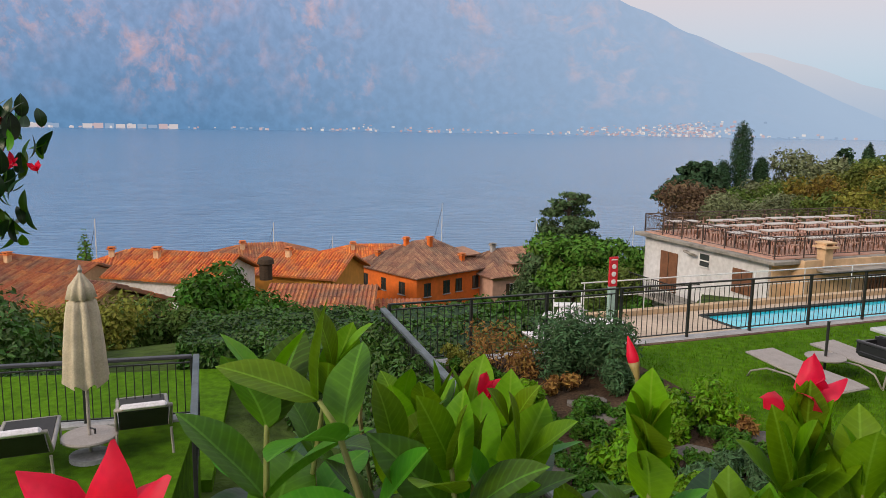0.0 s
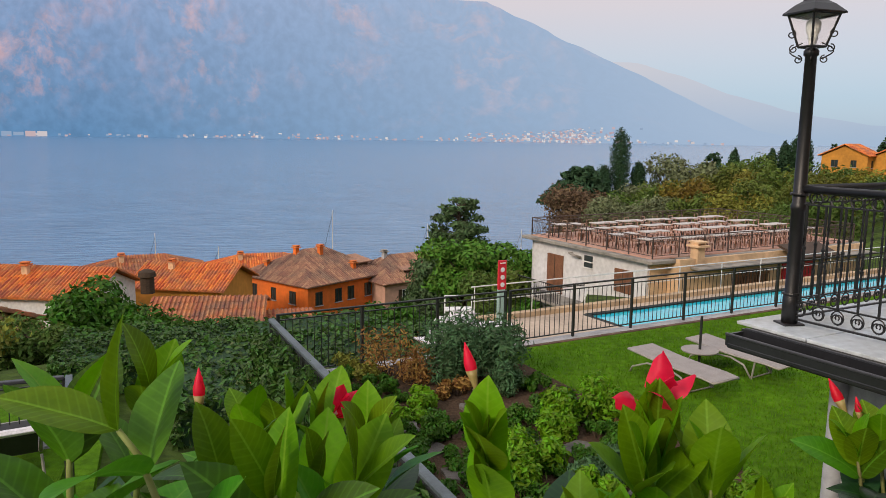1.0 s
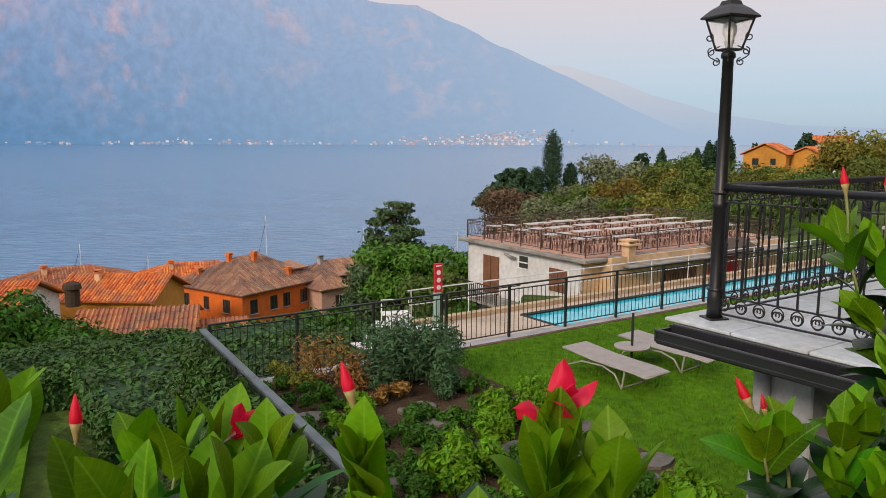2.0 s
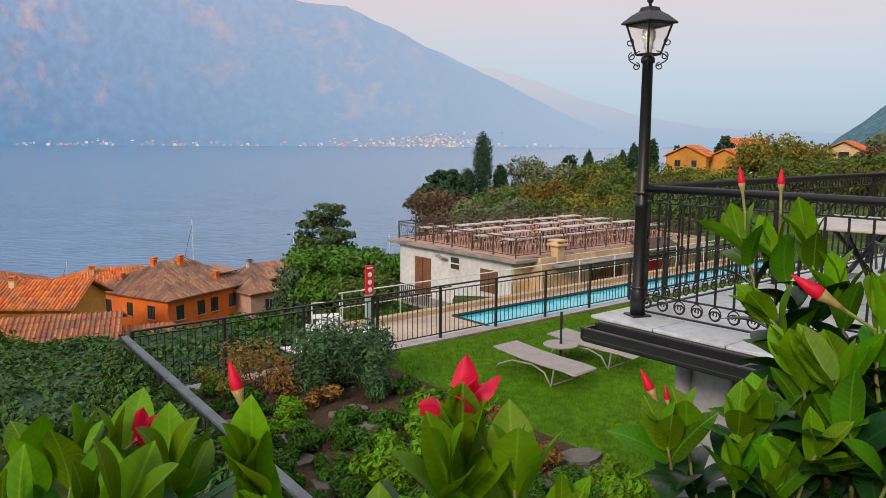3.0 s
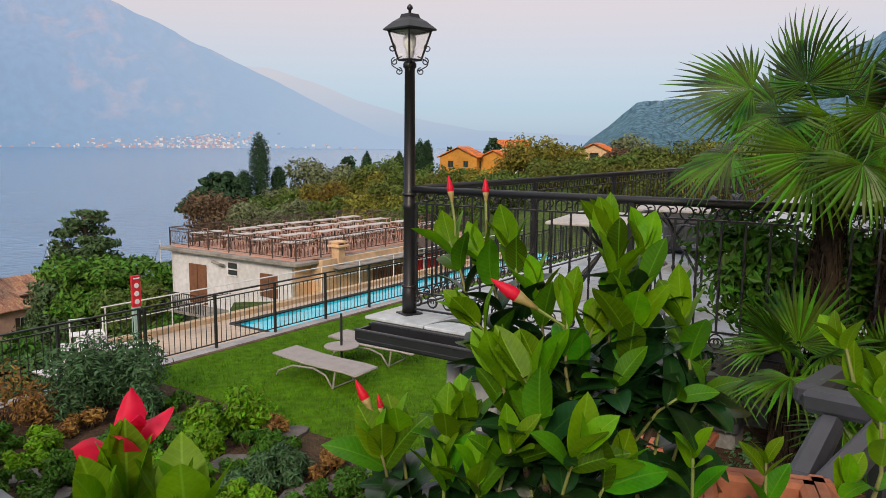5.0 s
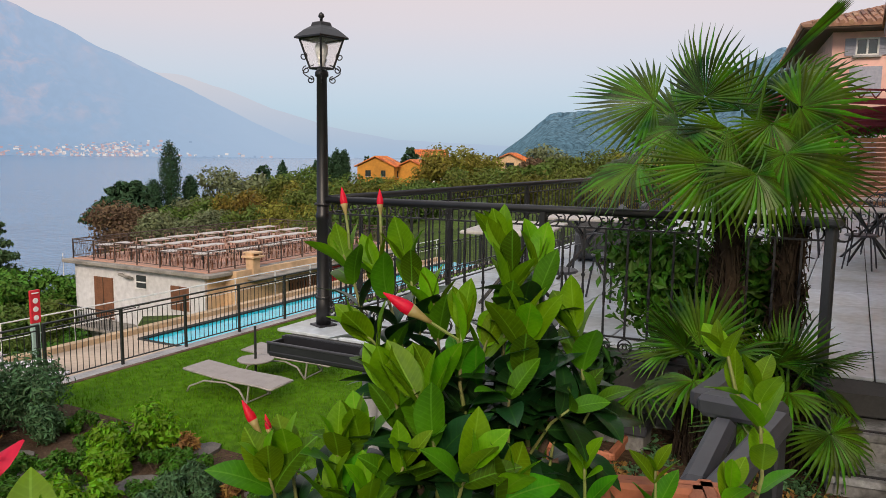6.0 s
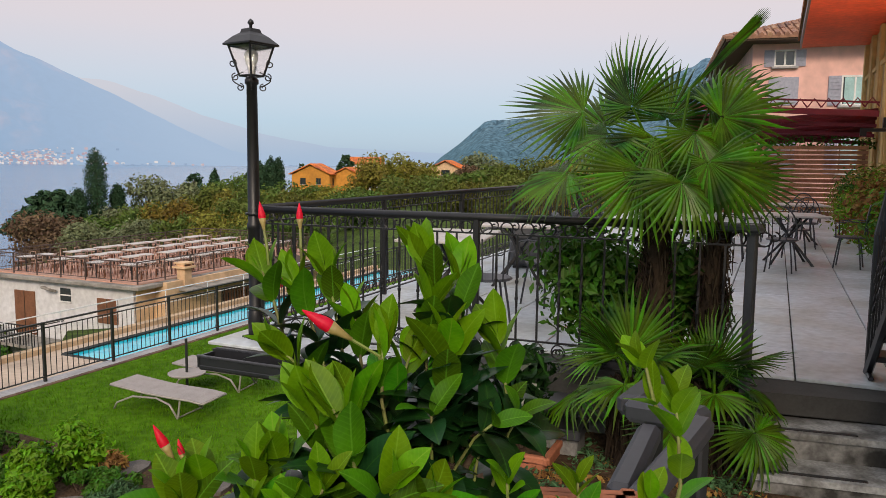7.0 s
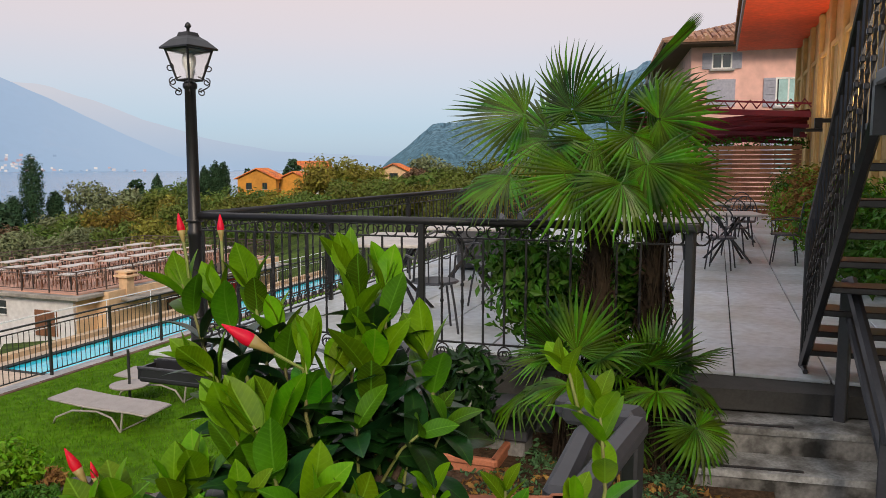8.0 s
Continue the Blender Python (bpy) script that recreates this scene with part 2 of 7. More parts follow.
M_rattan = mat("grey woven rattan", (0.075, 0.078, 0.085), 0.7, scale=10, amount=0.4, bump=0.6, bump_scale=120, dist=0.005)
M_red = mat("red sign enamel", (0.62, 0.015, 0.03), 0.5, scale=6, amount=0.2)
M_white_paint = mat("white paint", (0.75, 0.75, 0.74), 0.6, scale=5, amount=0.15)
M_teal_pole = mat("pale green post", (0.35, 0.52, 0.46), 0.6, scale=3, amount=0.3)
M_maroon = mat("maroon awning", (0.16, 0.012, 0.03), 0.7, scale=2, amount=0.3)
M_pillar = mat("light grey pillar render", (0.36, 0.37, 0.39), 0.8, scale=2, amount=0.25, bump=0.15)
M_gutter = mat("dark metal gutter", (0.02, 0.021, 0.025), 0.35, scale=3, amount=0.3)
M_linen = mat("white towel cloth", (0.72, 0.70, 0.74), 0.9, scale=4, amount=0.25)
M_mast = mat("white mast", (0.7, 0.7, 0.7), 0.5)

# water of the lake and of the pool
M_lake = mat("lake water", (0.105, 0.215, 0.365), 0.14, scale=0.006, amount=0.25, second=(0.12, 0.22, 0.36), spec=0.75)
nt = M_lake.node_tree
wv, bp, mp, gp = nt.nodes.new("ShaderNodeTexNoise"), nt.nodes.new("ShaderNodeBump"), nt.nodes.new("ShaderNodeMapping"), nt.nodes.new("ShaderNodeNewGeometry")
mp.inputs["Scale"].default_value = (0.26, 1.0, 1)
nt.links.new(gp.outputs["Position"], mp.inputs[0])
nt.links.new(mp.outputs[0], wv.inputs[0])
wv.inputs["Scale"].default_value, wv.inputs["Detail"].default_value = 0.55, 4
nt.links.new(wv.outputs[0], bp.inputs["Height"])
bp.inputs["Strength"].default_value, bp.inputs["Distance"].default_value = 0.9, 0.6
nt.links.new(bp.outputs[0], nt.nodes["Principled BSDF"].inputs["Normal"])
M_pool = mat("pool water", (0.025, 0.50, 0.66), 0.08, scale=1.5, amount=0.3, second=(0.10, 0.68, 0.74), bump=0.35, bump_scale=2.2, dist=0.06, spec=0.5)


def glass(name):
    m = bpy.data.materials.new(name)
    m.use_nodes = True
    p = m.node_tree.nodes["Principled BSDF"]
    p.inputs["Transmission Weight"].default_value, p.inputs["Roughness"].default_value = 0.92, 0.25
    p.inputs["Base Color"].default_value, p.inputs["IOR"].default_value = (0.93, 0.95, 0.95, 1), 1.1
    return m


M_glass = glass("frosted lantern glass")


def haze_mat(name, low, high, rock, z0, z1, rock_amount, scale, forest=0.25, side_haze=0.0):
    """Distant slope, glowing as backdrop, with evening haze painted by height and towards the right."""
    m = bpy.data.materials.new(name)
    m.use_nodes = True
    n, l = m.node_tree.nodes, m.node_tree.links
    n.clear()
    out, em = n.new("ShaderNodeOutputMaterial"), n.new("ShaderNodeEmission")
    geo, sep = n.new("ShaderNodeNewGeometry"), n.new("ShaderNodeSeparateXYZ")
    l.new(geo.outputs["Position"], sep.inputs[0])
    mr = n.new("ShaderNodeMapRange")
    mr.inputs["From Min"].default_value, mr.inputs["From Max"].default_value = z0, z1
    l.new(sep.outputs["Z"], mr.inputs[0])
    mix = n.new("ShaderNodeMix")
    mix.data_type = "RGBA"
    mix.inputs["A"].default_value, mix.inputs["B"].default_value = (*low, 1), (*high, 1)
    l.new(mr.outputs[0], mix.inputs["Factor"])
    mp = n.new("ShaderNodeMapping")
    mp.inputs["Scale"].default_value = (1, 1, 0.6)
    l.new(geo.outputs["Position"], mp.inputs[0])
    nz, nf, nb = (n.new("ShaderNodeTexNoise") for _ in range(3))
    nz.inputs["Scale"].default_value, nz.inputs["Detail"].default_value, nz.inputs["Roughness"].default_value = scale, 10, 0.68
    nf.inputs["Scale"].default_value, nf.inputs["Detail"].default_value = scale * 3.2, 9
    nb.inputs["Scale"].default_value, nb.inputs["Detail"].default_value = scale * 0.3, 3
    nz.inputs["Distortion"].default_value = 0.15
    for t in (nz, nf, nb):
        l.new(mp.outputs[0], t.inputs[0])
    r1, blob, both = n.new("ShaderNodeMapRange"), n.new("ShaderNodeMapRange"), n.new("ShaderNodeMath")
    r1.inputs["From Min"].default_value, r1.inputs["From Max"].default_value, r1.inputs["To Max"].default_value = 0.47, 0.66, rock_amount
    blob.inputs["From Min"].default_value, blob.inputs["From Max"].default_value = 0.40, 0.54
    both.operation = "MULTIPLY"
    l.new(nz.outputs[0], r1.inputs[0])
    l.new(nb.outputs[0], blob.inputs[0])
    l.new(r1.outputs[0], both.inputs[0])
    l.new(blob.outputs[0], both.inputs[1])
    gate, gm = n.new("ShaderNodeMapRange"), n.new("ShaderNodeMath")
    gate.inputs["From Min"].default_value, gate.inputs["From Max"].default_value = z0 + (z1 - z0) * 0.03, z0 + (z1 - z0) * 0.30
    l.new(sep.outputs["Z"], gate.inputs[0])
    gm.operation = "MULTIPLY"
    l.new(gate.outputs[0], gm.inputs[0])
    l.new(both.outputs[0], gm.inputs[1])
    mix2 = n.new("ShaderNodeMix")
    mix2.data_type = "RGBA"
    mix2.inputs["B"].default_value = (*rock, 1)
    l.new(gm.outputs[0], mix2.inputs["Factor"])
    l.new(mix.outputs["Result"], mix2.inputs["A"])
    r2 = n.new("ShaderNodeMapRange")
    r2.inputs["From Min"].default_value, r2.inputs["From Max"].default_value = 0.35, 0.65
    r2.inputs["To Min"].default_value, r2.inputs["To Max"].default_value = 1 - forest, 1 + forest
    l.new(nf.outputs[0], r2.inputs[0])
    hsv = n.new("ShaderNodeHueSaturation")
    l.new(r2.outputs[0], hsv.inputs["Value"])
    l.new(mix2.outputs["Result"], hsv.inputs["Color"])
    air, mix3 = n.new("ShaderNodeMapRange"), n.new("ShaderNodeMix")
    air.inputs["From Min"].default_value, air.inputs["From Max"].default_value, air.inputs["To Max"].default_value = -1200, 1900, side_haze
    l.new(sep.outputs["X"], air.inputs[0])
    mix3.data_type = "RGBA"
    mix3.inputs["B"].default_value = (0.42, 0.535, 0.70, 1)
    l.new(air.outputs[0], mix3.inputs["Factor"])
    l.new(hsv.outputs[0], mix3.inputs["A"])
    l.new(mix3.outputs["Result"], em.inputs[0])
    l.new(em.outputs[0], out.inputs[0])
    return m


# ---- building helpers ----
U, V = Vector((0.927, 0.375, 0)), Vector((-0.375, 0.927, 0))   # the two ways that walls run here
TURN = 22.0


class Shape:
    """Collects vertices and faces of one mesh."""

    def __init__(self):
        self.v, self.f = [], []

    def add(self, verts, faces):
        o = len(self.v)
        self.v.extend(verts)
        self.f.extend(tuple(i + o for i in f) for f in faces)

    def box(self, c, s, m=None, bevel=0.0):
        x, y, z = (k / 2 for k in s)
        b = min(bevel, x * 0.9, y * 0.9, z * 0.9)
        c = Vector(c)
        if b <= 0:
            vs = [Vector((sx * x, sy * y, sz * z)) for sx in (-1, 1) for sy in (-1, 1) for sz in (-1, 1)]
            fs = [(0, 1, 3, 2), (4, 6, 7, 5), (0, 4, 5, 1), (2, 3, 7, 6), (0, 2, 6, 4), (1, 5, 7, 3)]
        else:
            vs, fs, idx = [], [], {}
            for sx in (-1, 1):
                for sy in (-1, 1):
                    for sz in (-1, 1):
                        for k in range(3):
                            e = [x - b, y - b, z - b]
                            e[k] += b
                            idx[sx, sy, sz, k] = len(vs)
                            vs.append(Vector((sx * e[0], sy * e[1], sz * e[2])))
            for k in range(3):
                i, j = (k + 1) % 3, (k + 2) % 3
                for s1 in (-1, 1):
                    q = []
                    for a, d in ((-1, -1), (1, -1), (1, 1), (-1, 1)):
                        key = [0, 0, 0]
                        key[k], key[i], key[j] = s1, a, d
                        q.append(idx[(*key, k)])
                    fs.append(tuple(q if s1 > 0 else q[::-1]))
                for a in (-1, 1):
                    for d in (-1, 1):
                        lo, hi = [0, 0, 0], [0, 0, 0]
                        lo[k], hi[k] = -1, 1
                        lo[i] = hi[i] = a
                        lo[j] = hi[j] = d
                        q = (idx[(*lo, i)], idx[(*hi, i)], idx[(*hi, j)], idx[(*lo, j)])
                        fs.append(q if a * d > 0 else q[::-1])
            for sx in (-1, 1):
                for sy in (-1, 1):
                    for sz in (-1, 1):
                        q = tuple(idx[sx, sy, sz, k] for k in range(3))
                        fs.append(q if sx * sy * sz > 0 else q[::-1])
        self.add([(m @ p if m else p) + c for p in vs], fs)
        return self

    def tube(self, pts, r, n=8, r2=None, cap=True, flat=1.0):
        pts = [Vector(p) for p in pts]
        rings, last = [], None
        for i, p in enumerate(pts):
            d = (pts[min(i + 1, len(pts) - 1)] - pts[max(i - 1, 0)]).normalized()
            if last is None:
                a = d.cross(Vector((0, 0, 1)) if abs(d.z) < 0.9 else Vector((1, 0, 0))).normalized()
            else:
                a = (last - d * last.dot(d)).normalized()
            last = a
            b = d.cross(a)
            k = i / max(1, len(pts) - 1)
            rr = r if r2 is None else r + (r2 - r) * k
            rings.append([p + (a * math.cos(2 * math.pi * j / n) + b * math.sin(2 * math.pi * j / n) * flat) * rr for j in range(n)])
        fs = []
        for i in range(len(pts) - 1):
            for j in range(n):
                fs.append((i * n + j, i * n + (j + 1) % n, (i + 1) * n + (j + 1) % n, (i + 1) * n + j))
        if cap:
            fs.append(tuple(range(n))[::-1])
            fs.append(tuple((len(pts) - 1) * n + j for j in range(n)))
        self.add([p for ring in rings for p in ring], fs)
        return self

    def lathe(self, profile, c=(0, 0, 0), n=16):
        """profile: (radius, height) from the bottom up."""
        c = Vector(c)
        vs, fs = [], []
        for r, z in profile:
            vs += [c + Vector((r * math.cos(2 * math.pi * j / n), r * math.sin(2 * math.pi * j / n), z)) for j in range(n)]
        for i in range(len(profile) - 1):
            for j in range(n):
                fs.append((i * n + j, i * n + (j + 1) % n, (i + 1) * n + (j + 1) % n, (i + 1) * n + j))
        fs.append(tuple(range(n))[::-1])
        fs.append(tuple((len(profile) - 1) * n + j for j in range(n)))
        self.add(vs, fs)
        return self

    def prism(self, poly, z0, z1):
        n = len(poly)
        vs = [Vector((x, y, z0)) for x, y in poly] + [Vector((x, y, z1)) for x, y in poly]
        self.add(vs, [tuple(range(n))[::-1], tuple(range(n, 2 * n))] + [(i, (i + 1) % n, n + (i + 1) % n, n + i) for i in range(n)])
        return self

    def mesh(self, name, material, smooth=False):
        me = bpy.data.meshes.new(name)
        me.from_pydata([tuple(p) for p in self.v], [], self.f)
        me.materials.append(material)
        if smooth:
            me.shade_smooth()
        me.update()
        return me


def thing(name, m, label, category, group="", kind=""):
    ob = new(name)
    ob.matrix_world = m
    ob.empty_display_size = 0.1
    return tagged(ob, label, category, group, kind)


def part(name, shape, material, parent, label="", smooth=False, m=None, kind=""):
    ob = new(name, shape if isinstance(shape, bpy.types.Mesh) else shape.mesh(name, material, smooth))
    ob.parent = parent
    if m is not None:
        ob.matrix_basis = m
    return tagged(ob, label, "", "", kind)


def single(name, shape, material, label, category, kind="", smooth=False, m=None, group=""):
    ob = new(name, shape.mesh(name, material, smooth))
    if m is not None:
        ob.matrix_world = m
    return tagged(ob, label, category, group, kind)


def grid_pose(x, y, z, turn=TURN):
    return pose(x, y, z, 0, 0, turn)


def leaf_cloud(shape, centres, radii, count, size, rng, squash=1.0, up=0.3, shell=0.55, long=1.0):
    """Many small leaves round the given lumps: four corners each, folded on the rib."""
    centres, radii = np.asarray(centres, float), np.asarray(radii, float)
    w = radii ** 2
    pick = rng.choice(len(radii), count, p=w / w.sum())
    d = rng.normal(size=(count, 3))
    d /= np.linalg.norm(d, axis=1)[:, None]
    rr = radii[pick] * (shell + (1 - shell) * rng.random(count) ** 0.5) * (1 + 0.12 * rng.normal(size=count))
    p = centres[pick] + d * rr[:, None] * np.array([1, 1, squash])
    nrm = d + np.array([0, 0, up]) + 0.6 * rng.normal(size=(count, 3))
    nrm /= np.linalg.norm(nrm, axis=1)[:, None]
    t = np.cross(nrm, rng.normal(size=(count, 3)))
    t /= np.linalg.norm(t, axis=1)[:, None] + 1e-9
    b = np.cross(nrm, t)
    s = (size * (0.6 + 0.8 * rng.random(count)))[:, None]
    a0, a1 = p - t * s * long, p + t * s * long
    c0, c1 = p + b * s * 0.45 + nrm * s * 0.15, p - b * s * 0.45 + nrm * s * 0.15
    o = len(shape.v)
    shape.v.extend(map(tuple, np.stack([a0, c1, a1, c0], 1).reshape(-1, 3)))
    shape.f.extend((o + 4 * i, o + 4 * i + 1, o + 4 * i + 2, o + 4 * i + 3) for i in range(count))
    return shape


RNG = np.random.default_rng(7)

# ---- land, lake and far shore ----
LAKE, LAWN, TERR, DECK = -27.0, -3.85, -1.46, -5.0


def smooth(a, b, x):
    t = min(1, max(0, (x - a) / (b - a)))
    return t * t * (3 - 2 * t)


def land(x, y):
    """Height of the open ground: a slope to the lake ahead, a wooded shoulder to the right."""
    r, az = math.hypot(x, y), math.degrees(math.atan2(x, y))
    near = -5.7
    k = smooth(15, 78, r)
    slope = near + k * -19.5 - 3.5 * smooth(110, 135, r)
    shoulder = near - 4.6 * smooth(22, 55, r) - 3.5 * smooth(55, 150, r) - 18 * smooth(185, 300, r)
    right = near + 1.0 * smooth(40, 120, r) - 1.0 * smooth(120, 250, r)
    z = slope + (shoulder - slope) * smooth(14.3, 17.5, az)
    z = z + (right - z) * smooth(26, 45, az)
    if az > 120 or az < -100 or y < -4:
        z = near
    return z + 0.5 * noise.noise(Vector((x * 0.06, y * 0.06, 0)))


s = Shape()
rings = [0.0, 6, 12] + [15 + 4 * i for i in range(12)] + [66 + 8 * i for i in range(16)] + [210, 240, 280, 340, 420, 600, 1000, 2000, 4800]
NA = 120
for r in rings:
    for j in range(NA):
        a = 2 * math.pi * j / NA
        x, y = r * math.sin(a), r * math.cos(a)
        s.v.append((x, y, land(x, y) if r < 900 else -40))
for i in range(len(rings) - 1):
    for j in range(NA):
        s.f.append((i * NA + j, i * NA + (j + 1) % NA, (i + 1) * NA + (j + 1) % NA, (i + 1) * NA + j))
single("ground", s, M_hill, "scrub-covered hillside falling to the lake shore", "ground", "structure", True)

s = Shape()
s.add([(-4600, 60, LAKE), (4600, 60, LAKE), (4600, 4700, LAKE), (-4600, 4700, LAKE)], [(0, 1, 2, 3)])
single("water", s, M_lake, "calm blue-grey lake with fine ripples", "lake", "structure")


def ridge(name, profile, d0, d1, material, label, rough=0.02, rows=26, step=0.5, seed=0.0):
    """A far slope from the water at d0 to its crest at d1; profile: (bearing, rise per metre)."""
    az = [p[0] for p in profile]
    sl = [p[1] for p in profile]
    s = Shape()
    cols = int((az[-1] - az[0]) / step) + 1
    for i in range(rows):
        k = i / (rows - 1)
        for j in range(cols):
            a = az[0] + j * step
            top = float(np.interp(a, az, sl)) * (1 + rough * noise.fractal(Vector((a * 0.35, seed, 0)), 0.8, 2.2, 5))
            wob = noise.fractal(Vector((a * 0.22, k * 3.2, seed)), 0.7, 2.1, 5)
            d = d0 + (d1 - d0) * k * (1 + 0.25 * wob * (1 - k) * k * 4)
            z = LAKE - 1 + (top * d1 - LAKE + 1) * (k ** 1.15) * (1 + 0.10 * wob * (1 - k))
            s.v.append((d * math.sin(radians(a)), d * math.cos(radians(a)), z))
    for i in range(rows - 1):
        for j in range(cols - 1):
            s.f.append((i * cols + j, i * cols + j + 1, (i + 1) * cols + j + 1, (i + 1) * cols + j))
    return single(name, s, material, label, "mountain", "structure", True)


# Haze and pink evening light on the cliffs are in these emission colours.
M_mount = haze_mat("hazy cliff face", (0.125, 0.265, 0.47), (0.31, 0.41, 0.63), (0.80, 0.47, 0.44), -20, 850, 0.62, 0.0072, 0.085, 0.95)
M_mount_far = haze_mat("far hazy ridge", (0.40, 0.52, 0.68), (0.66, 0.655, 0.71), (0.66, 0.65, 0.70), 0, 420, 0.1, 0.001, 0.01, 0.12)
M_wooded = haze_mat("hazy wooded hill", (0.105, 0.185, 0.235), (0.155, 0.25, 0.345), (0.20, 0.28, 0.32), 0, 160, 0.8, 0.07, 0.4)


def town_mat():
    """Glowing far house fronts with haze painted in: cream, pink or blue-grey, each varied."""
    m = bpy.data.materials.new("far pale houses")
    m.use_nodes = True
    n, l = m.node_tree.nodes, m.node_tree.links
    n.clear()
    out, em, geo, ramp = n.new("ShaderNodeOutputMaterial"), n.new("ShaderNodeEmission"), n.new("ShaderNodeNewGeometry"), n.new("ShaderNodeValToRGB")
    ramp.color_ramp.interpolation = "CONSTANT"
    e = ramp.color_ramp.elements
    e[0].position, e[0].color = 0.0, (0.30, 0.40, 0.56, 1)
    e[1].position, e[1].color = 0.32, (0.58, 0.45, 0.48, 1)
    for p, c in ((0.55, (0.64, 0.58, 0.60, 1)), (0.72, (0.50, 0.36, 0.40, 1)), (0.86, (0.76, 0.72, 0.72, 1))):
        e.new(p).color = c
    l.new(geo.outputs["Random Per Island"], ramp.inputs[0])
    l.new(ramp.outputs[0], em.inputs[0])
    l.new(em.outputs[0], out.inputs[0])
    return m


M_town = town_mat()
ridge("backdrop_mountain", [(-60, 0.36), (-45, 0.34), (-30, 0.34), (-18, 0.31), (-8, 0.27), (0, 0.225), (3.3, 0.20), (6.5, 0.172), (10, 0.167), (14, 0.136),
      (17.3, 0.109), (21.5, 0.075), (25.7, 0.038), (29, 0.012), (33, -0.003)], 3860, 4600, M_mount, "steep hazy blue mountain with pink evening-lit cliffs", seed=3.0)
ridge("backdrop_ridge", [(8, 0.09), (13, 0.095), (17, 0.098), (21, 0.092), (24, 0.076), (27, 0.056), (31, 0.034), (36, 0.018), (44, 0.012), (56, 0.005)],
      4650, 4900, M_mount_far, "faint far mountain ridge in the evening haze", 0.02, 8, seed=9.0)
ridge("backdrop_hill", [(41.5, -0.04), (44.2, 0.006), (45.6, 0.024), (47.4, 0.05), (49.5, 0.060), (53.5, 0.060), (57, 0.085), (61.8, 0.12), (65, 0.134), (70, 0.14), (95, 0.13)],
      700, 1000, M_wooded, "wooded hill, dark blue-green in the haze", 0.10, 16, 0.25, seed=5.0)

s = Shape()
rng = np.random.default_rng(3)
for i in range(760):
    if i < 150:
        a, k = rng.uniform(-32, 27), 0.004 * rng.random() ** 2
    elif i < 200:
        a, k = rng.normal(-1.5, 4.0), 0.010 * rng.random() ** 1.5
    else:
        a, k = rng.normal(15.4 if i % 5 else 10.6, 2.2 if i % 5 else 1.2), 0.019 * rng.random() ** 1.3
    d = 3840 + k * 9000
    w, h = rng.uniform(5, 15), rng.uniform(5, 11)
    z = LAKE - 1 + k * 3900
    s.box((d * math.sin(radians(a)), d * math.cos(radians(a)), z + h / 2), (w, 10, h))
for a0, a1 in ((-31.5, -28), (-26, -20.5)):
    for i in range(9):
        a = a0 + (a1 - a0) * i / 8
        s.box((3850 * math.sin(radians(a)), 3850 * math.cos(radians(a)), LAKE + 10), (38, 12, rng.uniform(14, 26)))
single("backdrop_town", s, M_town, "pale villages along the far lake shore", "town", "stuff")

# ---- lawn, beds and pool terrace ----
F0 = Vector((2.85, 13.55, 0))     # a fence post at the pool corner; the fence runs along U through it


def on_fence(x, y, z=0.0):
    p = F0 + U * x + V * y
    return Vector((p.x, p.y, z))


def quad(pts, z0, z1):
    return Shape().prism([(p[0], p[1]) for p in pts], z0, z1)


edge_a, edge_b = Vector((-1.22, 11.75, 0)), Vector((1.9, 2.2, 0))
far_b = on_fence(22, -0.25)
single("lawn", quad([edge_a, edge_b, (4.4, -1.5), (9, -1.5), (20, 6), far_b, on_fence(-4.25, -0.2)], -6.5, LAWN), M_grass, "close-cut green lawn", "lawn", "structure")
single("lower_lawn", quad([(-16, 3), (-2.2, 3), (-3.9, 10.9), (-16, 8.4)], -7.0, -4.35), M_grass, "lower green lawn beside the retaining wall", "lawn", "structure")
single("side_lawn", quad([(-18, 8.9), (-3.9, 11.4), (-5.2, 17), (-20, 14)], -7.0, -5.6), M_grass, "strip of grass below the lower railing", "lawn", "structure")

# grass blades over the near lawn
s = Shape()
n = 60000
a, b = RNG.random(n), RNG.random(n)
px = on_fence(0, -0.4).x + U.x * (a * 13 - 1) - V.x * b * 9.5
py = on_fence(0, -0.4).y + U.y * (a * 13 - 1) - V.y * b * 9.5
hh, ang = 0.025 + 0.03 * RNG.random(n), RNG.random(n) * 6.283
dx, dy = np.cos(ang) * 0.007, np.sin(ang) * 0.007
lx, ly = RNG.normal(size=n) * 0.012, RNG.normal(size=n) * 0.012
tri = np.stack([np.stack([px - dx, py - dy, np.full(n, LAWN)], 1), np.stack([px + dx, py + dy, np.full(n, LAWN)], 1), np.stack([px + lx, py + ly, LAWN + hh], 1)], 1)
s.v = list(map(tuple, tri.reshape(-1, 3)))
s.f = [(3 * i, 3 * i + 1, 3 * i + 2) for i in range(n)]
single("grass", s, M_blade, "short blades of lawn grass", "grass", "stuff")

# pool deck, cut round the pool
px0, px1, py0, py1 = 6.1, 24.0, 0.6, 5.1
for name, c in (("pavement", (0.0, px0, 0.0, 5.6)), ("pavement_side", (px0, px1, 0.0, py0)), ("pavement_back", (px0, px1, py1, 5.6))):
    single(name, quad([on_fence(c[0], c[2]), on_fence(c[1], c[2]), on_fence(c[1], c[3]), on_fence(c[0], c[3])], -7.5, DECK), M_deck, "beige paved pool surround", "pavement", "structure")
